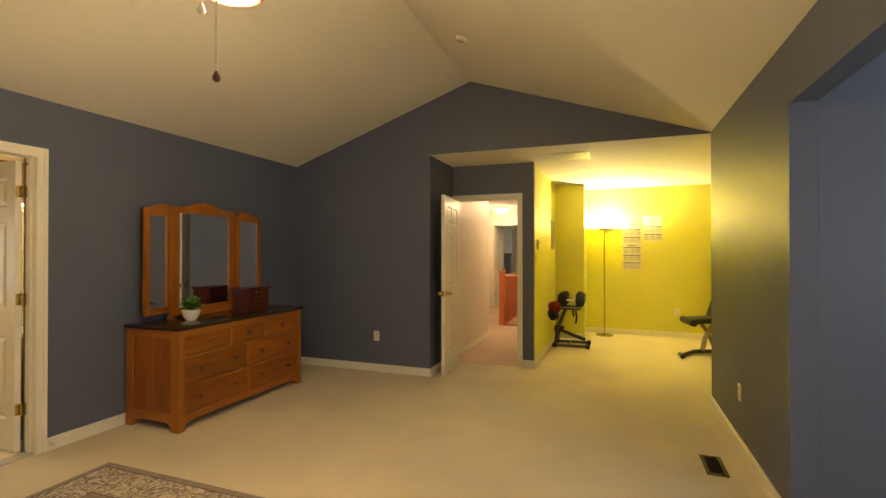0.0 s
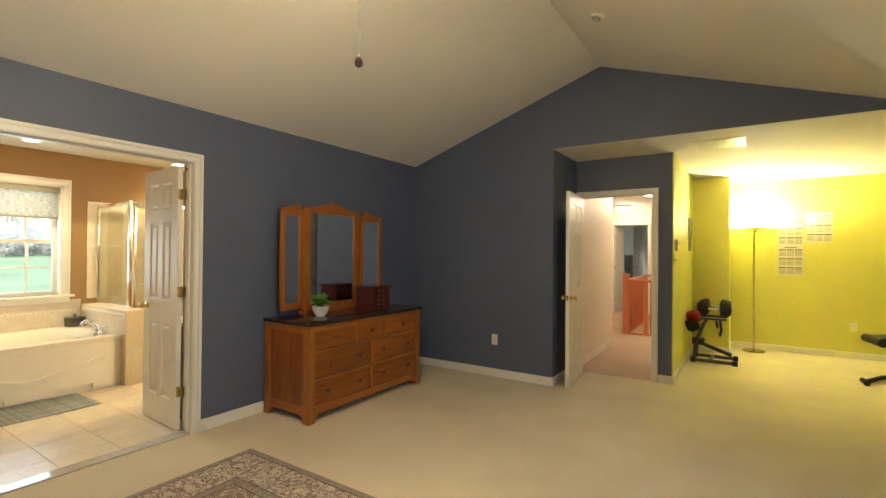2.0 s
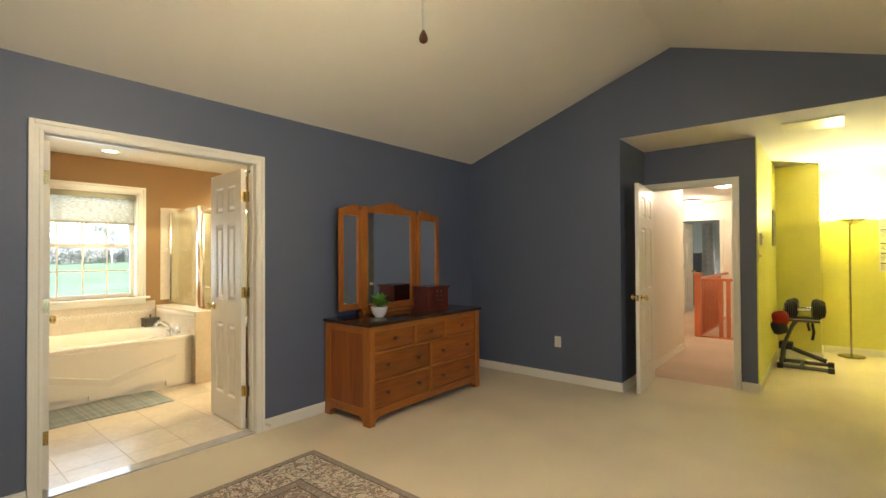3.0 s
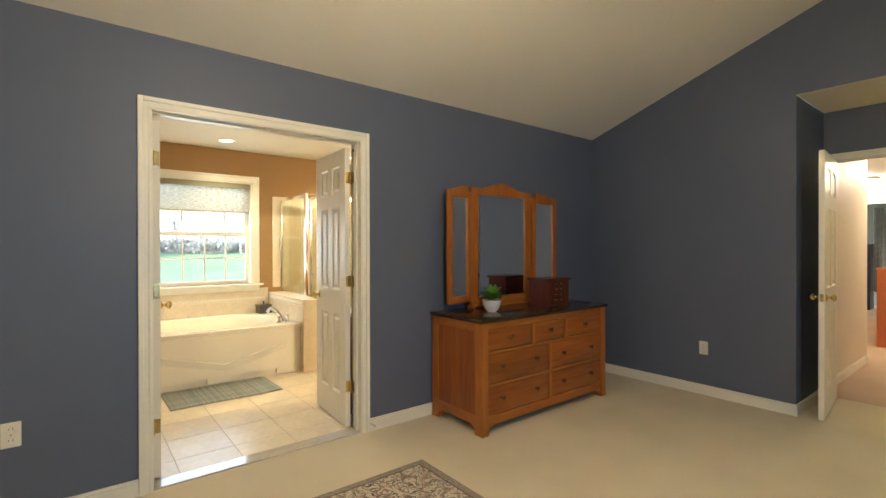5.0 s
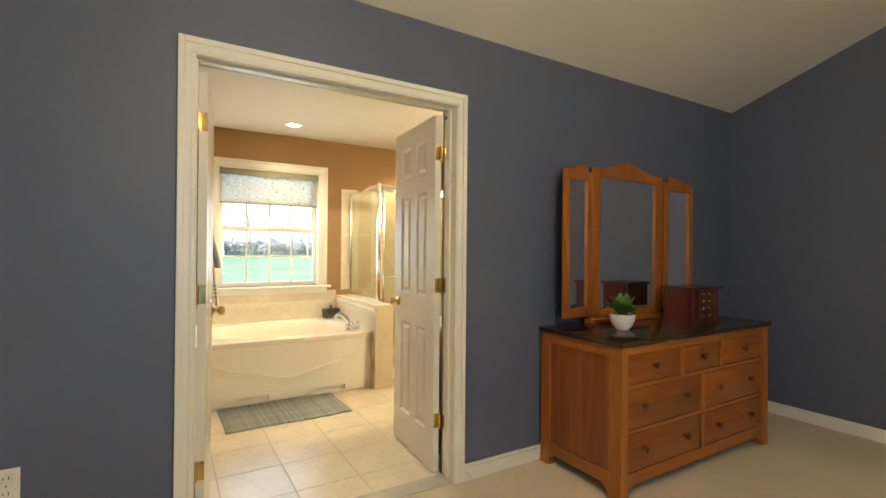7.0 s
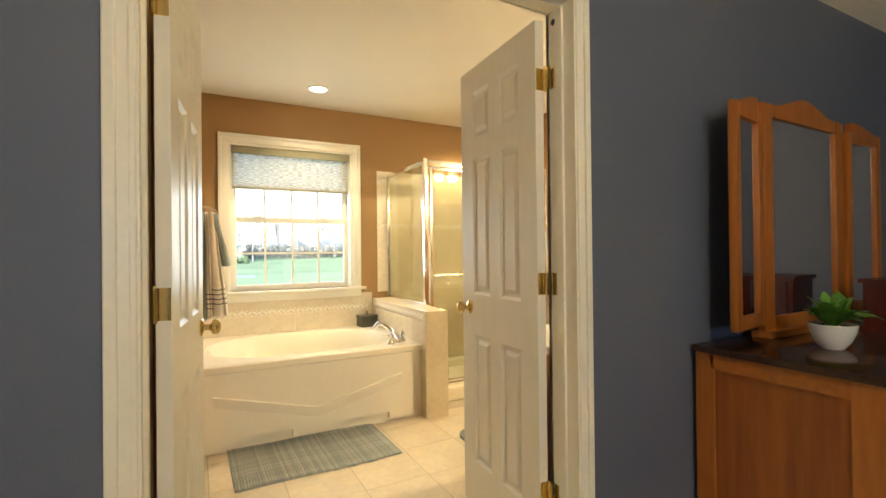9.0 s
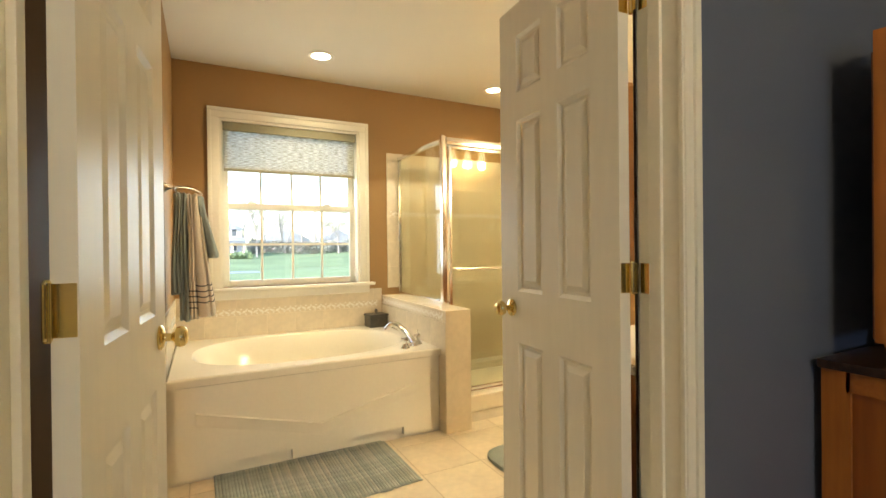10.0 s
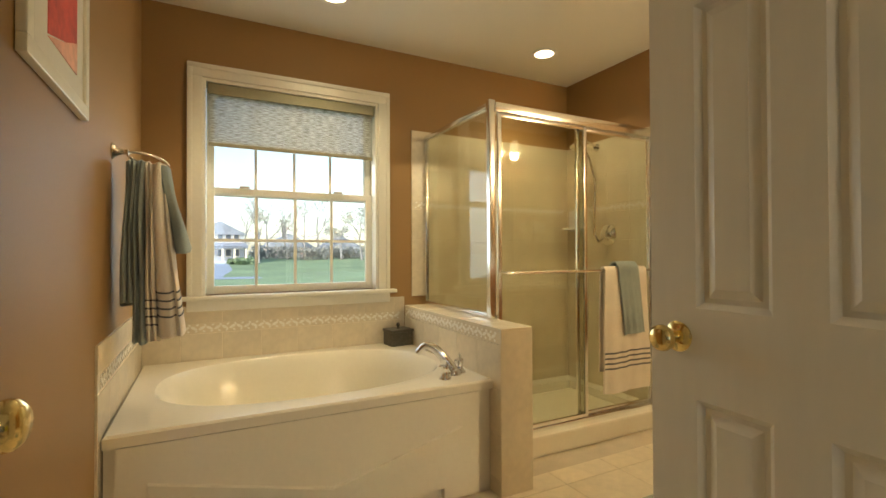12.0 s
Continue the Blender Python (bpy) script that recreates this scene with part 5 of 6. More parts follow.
lo = [bm.verts.new((*p, 0.10)) for p in rim]
mid = [bm.verts.new((*p, 0.09)) for p in ins]
fl = [bm.verts.new((p[0] * 0.97 - 6.15 * 0.03, p[1], 0.03)) for p in ins]
for a, b in ((lo, mid), (mid, fl)):
    for i in range(4):
        bm.faces.new((a[i], a[(i + 1) % 4], b[(i + 1) % 4], b[i]))
bm.faces.new(fl)
bmesh.ops.recalc_face_normals(bm, faces=bm.faces)
bmesh.ops.solidify(bm, geom=bm.faces[:], thickness=0.02)
part("tray", bm, ACRYLIC, pan)

shower = thing("shower_enclosure", pose(0, 0, 0), "framed glass shower enclosure with polished metal rails", "shower enclosure")
SX, SY, SZ = -5.718, 3.264, 1.898
BRIGHT = mat("bright_anodised_aluminium", (0.83, 0.83, 0.81), 0.2, 1.0, vary=0.05, scale=6, grain=90, bump=0.005, stretch=(1, 1, 0.1))


def rail(name, x0, x1, y0, y1, z0, z1, bevel=0.004):
    bm = bmesh.new()
    box(bm, x0, x1, y0, y1, z0, z1, bevel=bevel)
    return part(name, bm, BRIGHT, shower, smooth=35)


rail("corner_post", SX - 0.018, SX + 0.018, SY - 0.018, SY + 0.018, HZ + 0.004, SZ + 0.012)
rail("corner_post_lower", SX - 0.018, SX + 0.018, HY1 + 0.001, HY1 + 0.02, 0.1155, HZ + 0.02)
rail("top_rail", SX - 0.026, SX + 0.026, SY + 0.019, BN - 0.012, SZ - 0.052, SZ)
rail("side_top_rail", BW + 0.013, SX - 0.019, SY - 0.014, SY + 0.014, SZ - 0.03, SZ)
rail("side_bottom_rail", BW + 0.013, SX - 0.019, SY - 0.012, SY + 0.012, HZ + 0.004, HZ + 0.024)
rail("wall_post", BW + 0.013, BW + 0.035, SY - 0.013, SY + 0.013, HZ + 0.025, SZ - 0.031)
rail("wall_post", SX - 0.02, SX + 0.02, BN - 0.036, BN - 0.013, 0.14, SZ - 0.053)
rail("bottom_track", SX - 0.024, SX + 0.024, HY1 + 0.021, BN - 0.013, 0.1155, 0.139)
bm = bmesh.new()
box(bm, BW + 0.03, SX - 0.016, SY - 0.003, SY + 0.003, HZ + 0.02, SZ - 0.025)
part("side_pane", bm, SHOWERGLASS, shower, "clear fixed pane").visible_shadow = False
for y0, y1, xs in ((SY + 0.035, 3.925, SX + 0.011), (3.865, BN - 0.04, SX - 0.011)):
    fr = bmesh.new()
    for q0, q1, z0, z1 in ((y0, y0 + 0.022, 0.14, SZ - 0.053), (y1 - 0.022, y1, 0.14, SZ - 0.053), (y0 + 0.022, y1 - 0.022, 0.14, 0.162), (y0 + 0.022, y1 - 0.022, SZ - 0.075, SZ - 0.053)):
        box(fr, xs - 0.008, xs + 0.008, q0, q1, z0, z1, bevel=0.002)
    fr = part("sliding_frame", fr, BRIGHT, shower, smooth=35)
    bm = bmesh.new()
    box(bm, xs - 0.0025, xs + 0.0025, y0 + 0.018, y1 - 0.018, 0.158, SZ - 0.07)
    part("sliding_pane", bm, SHOWERGLASS, fr, "clear sliding pane").visible_shadow = False
    bm = bmesh.new()
    xb = SX + 0.055
    tube(bm, [(xb, y0 + 0.03, 0.995), (xb, y1 - 0.03, 0.995)], 0.009, 12)
    for y in (y0 + 0.03, y1 - 0.03):
        tube(bm, [(xs + 0.008, y, 0.995), (xb, y, 0.995)], 0.008, 10)
    part("towel_bar", bm, BRIGHT, fr, smooth=40)
valve = thing("shower_fittings", pose(-6.10, BN - 0.010, 1.23), "chrome shower valve with a hand shower and hose", "shower fittings")
bm = bmesh.new()
lathe(bm, [(0, 0), (0.075, 0), (0.075, 0.006), (0.05, 0.014), (0.028, 0.02), (0.026, 0.06), (0, 0.065)], 30, pose(0, 0, 0, 90))
tube(bm, [(0, -0.05, 0), (0.055, -0.065, -0.035)], 0.010, 10)
part("valve", bm, CHROME, valve, smooth=45)
bm = bmesh.new()
lathe(bm, [(0, 0), (0.028, 0), (0.022, 0.012), (0.011, 0.016), (0.011, 0.02)], 20, pose(-0.11, 0, 0.66, 90))
tube(bm, [(-0.11, 0, 0.66), (-0.11, -0.10, 0.70), (-0.11, -0.18, 0.69)], 0.010, 10)
lathe(bm, [(0, 0), (0.014, 0), (0.022, 0.05), (0.036, 0.07), (0.036, 0.08), (0, 0.082)], 20, pose(-0.11, -0.18, 0.70, 150))
part("shower_head", bm, CHROME, valve, smooth=45)
bm = bmesh.new()
hose = [(-0.11, -0.15, 0.66), (-0.06, -0.12, 0.55), (-0.03, -0.10, 0.38), (-0.045, -0.09, 0.18), (-0.07, -0.07, 0.02), (-0.05, -0.05, -0.05), (-0.01, -0.05, -0.03)]
smooth_hose = []
for p, q in zip(hose, hose[1:]):
    for k in range(5):
        smooth_hose.append(tuple(Vector(p).lerp(Vector(q), k / 5)))
tube(bm, smooth_hose + [hose[-1]], 0.008, 8)
part("hose", bm, NICKEL, valve, "flexible metal hose", smooth=45)
caddy = thing("soap_shelf", pose(-6.42, BN - 0.012, 1.33, 0, 0, -90), "white ceramic soap shelf on the shower tiles", "soap dish")
bm = bmesh.new()
box(bm, 0, 0.012, -0.075, 0.075, -0.06, 0.10, bevel=0.004)
part("back_plate", bm, CERAMIC, caddy)
bm = bmesh.new()
box(bm, 0.01, 0.09, -0.07, 0.07, -0.05, -0.035, bevel=0.005)
part("shelf", bm, CERAMIC, caddy)


# ---------------------------------------------------------------- towels
def hung_towel(name, m, width, front, back, label, material, stripes=None, slant=0.0, thick=0.011, radius=0.018, group="shower towels", seed=1):
    """A towel over a bar along local x: front drop on the +y side."""
    rnd = random.Random(seed)
    d = thing(name, m, label, "towel", group)
    prof = [(radius + 0.006, -front * k / 14) for k in range(14, -1, -1)] + [(radius * math.cos(a), radius * math.sin(a)) for a in [math.pi * k / 8 for k in range(1, 8)]] + [(-radius - 0.004, -back * k / 12) for k in range(0, 13)]
    nx = 26
    ph = rnd.uniform(0, 6)
    bm = bmesh.new()
    rows = []
    for i in range(nx + 1):
        u = i / nx
        row = []
        for y, z in prof:
            low = min(1, max(0, -z / 0.5))
            wob = 0.007 * low * math.sin(u * 9 + ph) + 0.004 * low * math.sin(u * 23 + ph)
            x = (u - 0.5) * width * (1 + 0.05 * low) + 0.006 * low * math.sin(ph + z * 6) + (slant * low if y > 0 else 0)
            row.append(bm.verts.new((x, y + wob, z - 0.006 * low * u)))
        rows.append(row)
    for a, b in zip(rows, rows[1:]):
        for j in range(len(prof) - 1):
            bm.faces.new((a[j], a[j + 1], b[j + 1], b[j]))
    bmesh.ops.recalc_face_normals(bm, faces=bm.faces)
    before = max(c.co.y for c in bm.verts)
    bmesh.ops.solidify(bm, geom=bm.faces[:], thickness=thick)
    skin = thick if max(c.co.y for c in bm.verts) > before + thick / 2 else 0.0
    part("cloth", bm, material, d, smooth=60)
    for z in stripes or ():
        bm = bmesh.new()
        up = []
        for i in range(nx + 1):
            u = i / nx
            low = min(1, max(0, -z / 0.5))
            wob = 0.007 * low * math.sin(u * 9 + ph) + 0.004 * low * math.sin(u * 23 + ph)
            x = (u - 0.5) * width * (1 + 0.05 * low) + 0.006 * low * math.sin(ph + z * 6)
            up.append([bm.verts.new((x, radius + 0.006 + wob + e, z - 0.006 * low * u + h)) for e, h in ((skin + 0.0012, -0.005), (skin + 0.0012, 0.005), (skin - 0.004, 0.005), (skin - 0.004, -0.005))])
        for a, b in zip(up, up[1:]):
            for j in range(4):
                bm.faces.new((a[j], a[(j + 1) % 4], b[(j + 1) % 4], b[j]))
        bmesh.ops.recalc_face_normals(bm, faces=bm.faces)
        part("stripe", bm, STRIPE, d)
    return d


bar = pose(SX + 0.055, 4.18, 1.002, 0, 0, -90)
hung_towel("bath_towel", bar, 0.345, 0.725, 0.60, "cream bath towel with charcoal stripes over the shower bar", TOWELWHITE, (-0.49, -0.52, -0.55, -0.58), seed=3)
hung_towel("hand_towel", bar @ pose(0.0, 0, 0.014), 0.165, 0.40, 0.34, "sage hand towel laid over the striped bath towel", TOWELGREEN, slant=-0.075, radius=0.034, thick=0.010, seed=5)


def fold(d, top, bottom, drop, half, material, stripes=(), grooves=(0.0,), seed=1):
    """One hanging fold of a towel: (y0, y1) at the ring and at the hem, rounded, with soft grooves down its faces."""
    ph = random.Random(seed).uniform(0, 6)
    n, levels = 72, 22
    base = d.matrix_world.translation

    def section(u, grow=0.0):
        y0, y1 = (a + (b - a) * u ** 1.1 for a, b in zip(top, bottom))
        w = 0.042 + (half - 0.042) * min(1, u * 3.2) ** 0.6 + grow
        k, c = (y1 - y0) / 2 + grow, (y0 + y1) / 2 - base.y
        pts = []
        for i in range(n):
            a = 2 * math.pi * i / n
            ca, sa = math.cos(a), math.sin(a)
            side = math.copysign(abs(sa) ** 0.75, sa)
            x = w * math.copysign(abs(ca) ** 0.6, ca)
            for g in grooves:
                x *= 1 - 0.26 * math.exp(-((side - g) / 0.2) ** 2)
            x += 0.006 * math.sin(5 * u + ph + side * 2)
            pts.append((x, c + k * side + 0.003 * math.sin(6 * u + ph + 18 * x), -drop * u + 0.012 * math.sin(ph + 22 * x) * u))
        return pts

    bm = bmesh.new()
    rings = [[bm.verts.new(p) for p in section(k / levels)] for k in range(levels + 1)]
    cap = bm.verts.new((0, (top[0] + top[1]) / 2 - base.y, 0.016))
    for i in range(n):
        bm.faces.new((cap, rings[0][i], rings[0][(i + 1) % n]))
    for a, b in zip(rings, rings[1:]):
        for i in range(n):
            bm.faces.new((a[i], b[i], b[(i + 1) % n], a[(i + 1) % n]))
    bm.faces.new(rings[-1])
    bmesh.ops.recalc_face_normals(bm, faces=bm.faces)
    part("cloth", bm, material, d, smooth=60)
    for u in stripes:
        bm = bmesh.new()
        a = [bm.verts.new(p) for p in section(u, 0.0018)]
        b = [bm.verts.new(p) for p in section(u + 0.010, 0.0018)]
        for i in range(n):
            bm.faces.new((a[i], b[i], b[(i + 1) % n], a[(i + 1) % n]))
        bmesh.ops.recalc_face_normals(bm, faces=bm.faces)
        bmesh.ops.solidify(bm, geom=bm.faces[:], thickness=0.002)
        part("stripe", bm, STRIPE, d, smooth=60)


ring = thing("towel_ring", pose(-5.70, BS, 1.474), "brushed nickel towel ring on the tan wall", "towel ring")
bm = bmesh.new()
lathe(bm, [(0, 0), (0.030, 0), (0.030, 0.004), (0.020, 0.012), (0.011, 0.026), (0.009, 0.044), (0.012, 0.05), (0, 0.056)], 24, pose(0, 0, 0, -90))
part("post", bm, NICKEL, ring, smooth=45)
bm = bmesh.new()
tube(bm, [(-0.045 + 0.035 * math.cos(a), 0.110 - 0.062 * math.cos(a), -0.006 - 0.018 * (1 - math.cos(a)) * 0.5 + 0.02 * math.sin(a)) for a in [2 * math.pi * k / 32 for k in range(33)]], 0.005, 10)
part("ring", bm, NICKEL, ring, smooth=45)
towel = thing("bath_towel", pose(-5.72, 1.70, 1.440), "sage bath towel folded unevenly through the wall ring", "towel", "towels on the ring")
fold(towel, (1.664, 1.700), (1.650, 1.700), 0.525, 0.085, TOWELGREEN, seed=2)
fold(towel, (1.694, 1.728), (1.684, 1.742), 0.662, 0.092, TOWELGREEN, grooves=(-0.2,), seed=4)
towel = thing("bath_towel", pose(-5.72, 1.76, 1.436), "cream striped bath towel folded through the wall ring", "towel", "towels on the ring")
fold(towel, (1.722, 1.752), (1.734, 1.776), 0.655, 0.100, TOWELWHITE, stripes=(0.77, 0.815, 0.86, 0.905), seed=6)
fold(towel, (1.744, 1.792), (1.764, 1.856), 0.640, 0.100, TOWELWHITE, stripes=(0.74, 0.785, 0.83, 0.875), grooves=(0.45,), seed=8)
towel = thing("hand_towel", pose(-5.72, 1.80, 1.430), "sage hand towel hung over the striped towel", "towel", "towels on the ring")
fold(towel, (1.768, 1.803), (1.822, 1.874), 0.318, 0.070, TOWELGREEN, grooves=(), seed=9)

picture = thing("wall_picture", pose(-4.985, BS, 1.772, 0, 0, 0), "white-framed abstract print in orange and red on the tan wall", "picture")
PW, PH = 0.245, 0.31
for x0, x1, z0, z1 in ((-PW, PW, -PH, -PH + 0.035), (-PW, PW, PH - 0.035, PH), (-PW, -PW + 0.035, -PH + 0.035, PH - 0.035), (PW - 0.035, PW, -PH + 0.035, PH - 0.035)):
    bm = bmesh.new()
    box(bm, x0, x1, 0.001, 0.020, z0, z1, bevel=0.003)
    part("frame_side", bm, TRIM, picture)
bm = bmesh.new()
box(bm, -PW + 0.033, PW - 0.033, 0.001, 0.012, -PH + 0.033, PH - 0.033)
part("mat_board", bm, PAPER, picture)
for nm, out, z, col in (("orange_shape", [(-0.14, -0.14), (0.098, -0.14), (0.098, 0.22), (-0.14, 0.22)], 0.031, (0.75, 0.22, 0.05)), ("red_shape", [(-0.14, -0.15), (0.098, -0.215), (0.098, -0.02), (-0.14, 0.05)], 0.0315, (0.55, 0.07, 0.05)),
                        ("pink_shape", [(-0.14, -0.22), (0.098, -0.22), (-0.02, -0.185), (-0.14, -0.14)], 0.032, (0.80, 0.42, 0.30)), ("yellow_shape", [(0.02, 0.02), (0.098, 0.0), (0.098, 0.16), (0.05, 0.2)], 0.0325, (0.80, 0.45, 0.08))):
    bm = bmesh.new()
    prism(bm, out, "y", 0.012, z - 0.018)
    part(nm, bm, mat(nm + "_ink", col, 0.6, vary=0.25, scale=9, grain=40, bump=0.0), picture)


# ---------------------------------------------------------------- bath mats
def ribbed_mat(name, m, length, width, label, seed):
    rnd = random.Random(seed)
    d = thing(name, m, label, "bath mat")
    tints = [mat("mat_rib_%s" % w, c, 0.95, vary=0.2, scale=30, grain=220, bump=0.6, spec=0.1) for w, c in (("sage", (0.40, 0.445, 0.42)), ("grey", (0.35, 0.395, 0.385)), ("pale", (0.455, 0.485, 0.455)))]
    n = int(length / 0.0145)
    meshes = []
    for t in tints:
        bm = bmesh.new()
        rows = []
        for k in range(13):
            u = k / 12
            lift = 0.002 * math.sin(u * 7)
            rows.append([bm.verts.new((0.0078 * math.cos(a), u * width, 0.003 + lift + 0.0085 * max(0, math.sin(a)))) for a in [math.pi * j / 5 for j in range(6)]])
        for a, b in zip(rows, rows[1:]):
            for j in range(5):
                bm.faces.new((a[j], a[j + 1], b[j + 1], b[j]))
        for r in (rows[0], rows[-1]):
            bm.faces.new(r)
        bmesh.ops.recalc_face_normals(bm, faces=bm.faces)
        me = bpy.data.meshes.new("rib")
        bm.to_mesh(me)
        bm.free()
        me.materials.append(t)
        meshes.append(me)
    for i in range(n):
        ob = new("rib", rnd.choice(meshes))
        ob.parent = d
        ob.location = (i * 0.0145, rnd.uniform(-0.005, 0.005) + 0.012 * math.sin(i * 0.11), 0.002 * rnd.random())
    bm = bmesh.new()
    box(bm, -0.006, length, 0.004, width - 0.004, 0.0, 0.005)
    part("backing", bm, tints[1], d)


ribbed_mat("bath_mat", pose(-4.95, 1.850, 0.001, 0, 0, 91), 0.895, 0.54, "ribbed sage-grey bath mat before the tub", 7)
rmat = thing("bath_mat", pose(-4.83, 3.52, 0.001), "fluffy sage bath mat on the tiles before the shower", "bath mat")
bm = bmesh.new()
outl = []
for i in range(48):
    a = 2 * math.pi * i / 48
    c, s = math.cos(a), math.sin(a)
    outl.append((0.26 * math.copysign(abs(c) ** 0.4, c), 0.38 * math.copysign(abs(s) ** 0.4, s)))
prism(bm, outl, "z", 0.0, 0.018)
part("pile", bm, TOWELGREEN, rmat)


# ---------------------------------------------------------------- recessed lights
for cx, cy in ((-6.06, 2.522), (-6.122, 3.961)):
    can = thing("recessed_light", pose(cx, cy, BC), "lit white recessed ceiling light", "recessed light", "bathroom recessed lights")
    bm = bmesh.new()
    lathe(bm, [(0.062, -0.001), (0.088, -0.001), (0.09, -0.004), (0.085, -0.008), (0.064, -0.006)], 40)
    part("trim_ring", bm, WHITEMETAL, can, smooth=40)
    bm = bmesh.new()
    lathe(bm, [(0.064, -0.0025), (0.04, -0.0035), (0, -0.004)], 36)
    part("lens", bm, CANGLASS, can, "glowing lens", smooth=40)


# ---------------------------------------------------------------- vanity behind the open door
VX = W - 0.121
VANITYWOOD = mat("honey_oak", (0.42, 0.19, 0.06), 0.4, vary=0.15, scale=4, grain=50, bump=0.03, stretch=(1, 1, 0.12))
vanity = thing("vanity_cabinet", pose(0, 0, 0), "honey oak bathroom vanity cabinet", "vanity")
bm = bmesh.new()
box(bm, VX - 0.52, VX - 0.002, 2.93, 5.40, 0.09, 0.765)
part("body", bm, VANITYWOOD, vanity)
bm = bmesh.new()
box(bm, VX - 0.46, VX - 0.002, 2.94, 5.39, 0.0, 0.09)
part("plinth", bm, VANITYWOOD, vanity)
for i in range(5):
    y0 = 2.95 + i * 0.49
    bm = bmesh.new()
    box(bm, VX - 0.54, VX - 0.521, y0, y0 + 0.47, 0.12, 0.58, bevel=0.006)
    dd = part("cabinet_door", bm, VANITYWOOD, vanity)
    bm = bmesh.new()
    lathe(bm, [(0, 0), (0.006, 0), (0.005, 0.012), (0.013, 0.020), (0.012, 0.026), (0, 0.028)], 14, pose(VX - 0.54, y0 + 0.43, 0.52, 0, -90, 0))
    part("knob", bm, BRASS, dd, smooth=40)
    bm = bmesh.new()
    box(bm, VX - 0.54, VX - 0.521, y0, y0 + 0.47, 0.60, 0.745, bevel=0.006)
    part("drawer", bm, VANITYWOOD, vanity)
vt = thing("countertop", pose(0, 0, 0), "white cultured-marble vanity top with backsplash", "countertop")
bm = bmesh.new()
box(bm, VX - 0.56, VX - 0.002, 2.91, 5.42, 0.765, 0.80, bevel=0.008)
part("slab", bm, CERAMIC, vt)
bm = bmesh.new()
box(bm, VX - 0.024, VX - 0.002, 2.91, 5.42, 0.80, 0.885, bevel=0.004)
part("backsplash", bm, CERAMIC, vt)
mc = thing("medicine_cabinet", pose(0, 0, 0), "small honey oak wall cabinet with a brass knob", "wall cabinet")
bm = bmesh.new()
box(bm, VX - 0.13, VX - 0.002, 2.93, 3.30, 1.02, 1.62, bevel=0.003)
part("body", bm, VANITYWOOD, mc)
bm = bmesh.new()
box(bm, VX - 0.15, VX - 0.131, 2.935, 3.295, 1.025, 1.615, bevel=0.004)
md = part("cabinet_door", bm, VANITYWOOD, mc)
bm = bmesh.new()
lathe(bm, [(0, 0), (0.006, 0), (0.005, 0.012), (0.013, 0.020), (0.012, 0.026), (0, 0.028)], 14, pose(VX - 0.15, 2.96, 1.28, 0, -90, 0))
part("knob", bm, BRASS, md, smooth=40)
vm = thing("vanity_mirror", pose(0, 0, 0), "frameless mirror above the vanity", "mirror")
bm = bmesh.new()
box(bm, VX - 0.008, VX - 0.002, 3.34, 4.80, 0.90, 1.80)
part("glass", bm, MIRROR, vm)
for py, gangs, what in ((4.93, 1, "ivory single switch plate beside the vanity mirror"), (5.13, 3, "ivory triple switch plate beside the vanity mirror")):
    plate = thing("switch_plate", pose(VX, py, 1.385, 0, 0, 90), what, "switch plate", "bathroom switch plates")
    wide = 0.022 + 0.024 * gangs
    bm = bmesh.new()
    box(bm, -wide, wide, 0.001, 0.006, -0.058, 0.058, bevel=0.003)
    part("plate", bm, PLASTIC, plate)
    for g in range(gangs):
        u = (g - (gangs - 1) / 2) * 0.046
        bm = bmesh.new()
        box(bm, u - 0.005, u + 0.005, 0.006, 0.016, -0.004, 0.012, bevel=0.002)
        part("toggle", bm, PLASTIC, plate)
vl = thing("vanity_light", pose(VX, 4.50, 2.22), "three-lamp vanity light bar with lit bell shades", "wall light")
bm = bmesh.new()
box(bm, -0.025, -0.002, -0.30, 0.30, -0.035, 0.035, bevel=0.006)
part("back_plate", bm, BRASS, vl)
for y in (-0.195, 0.0, 0.195):
    bm = bmesh.new()
    tube(bm, [(-0.02, y, 0), (-0.10, y, 0.03), (-0.17, y, 0.015)], 0.009, 10)
    arm = part("arm", bm, BRASS, vl, smooth=40)
    bm = bmesh.new()
    lathe(bm, [(0.025, 0.02), (0.035, 0.0), (0.048, -0.06), (0.07, -0.115), (0.066, -0.115), (0.044, -0.06), (0.03, 0.0), (0.0, 0.012)], 24, pose(-0.18, y, 0))
    part("shade", bm, LAMPGLASS, arm, "glowing frosted bell shade", smooth=40)


# ---------------------------------------------------------------- outside
GRASS = mat("spring_lawn", (0.19, 0.28, 0.15), 0.9, vary=0.3, scale=0.08, grain=4, bump=0.4)
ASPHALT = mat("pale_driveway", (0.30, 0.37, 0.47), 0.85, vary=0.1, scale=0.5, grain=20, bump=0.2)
# Haze mixed into the colours below: paler, bluer foliage, bark, siding, brick and shingles.
BARK = mat("haze_paled_bark", (0.27, 0.27, 0.28), 0.9, vary=0.25, scale=3, grain=30, bump=0.6, stretch=(1, 1, 0.2))
BUDS = mat("haze_paled_buds", (0.30, 0.31, 0.27), 0.8, vary=0.35, scale=0.5, grain=6, bump=0.2)
EVERGREEN = mat("haze_paled_shrubs", (0.24, 0.26, 0.25), 0.8, vary=0.35, scale=0.6, grain=6, bump=0.2)
SIDING = mat("haze_blued_siding", (0.52, 0.57, 0.66), 0.7, vary=0.05, scale=0.6, grain=8, bump=0.1)
BRICKWALL = mat("haze_greyed_brick", (0.42, 0.38, 0.39), 0.85, vary=0.2, scale=1.5, grain=12, bump=0.3)
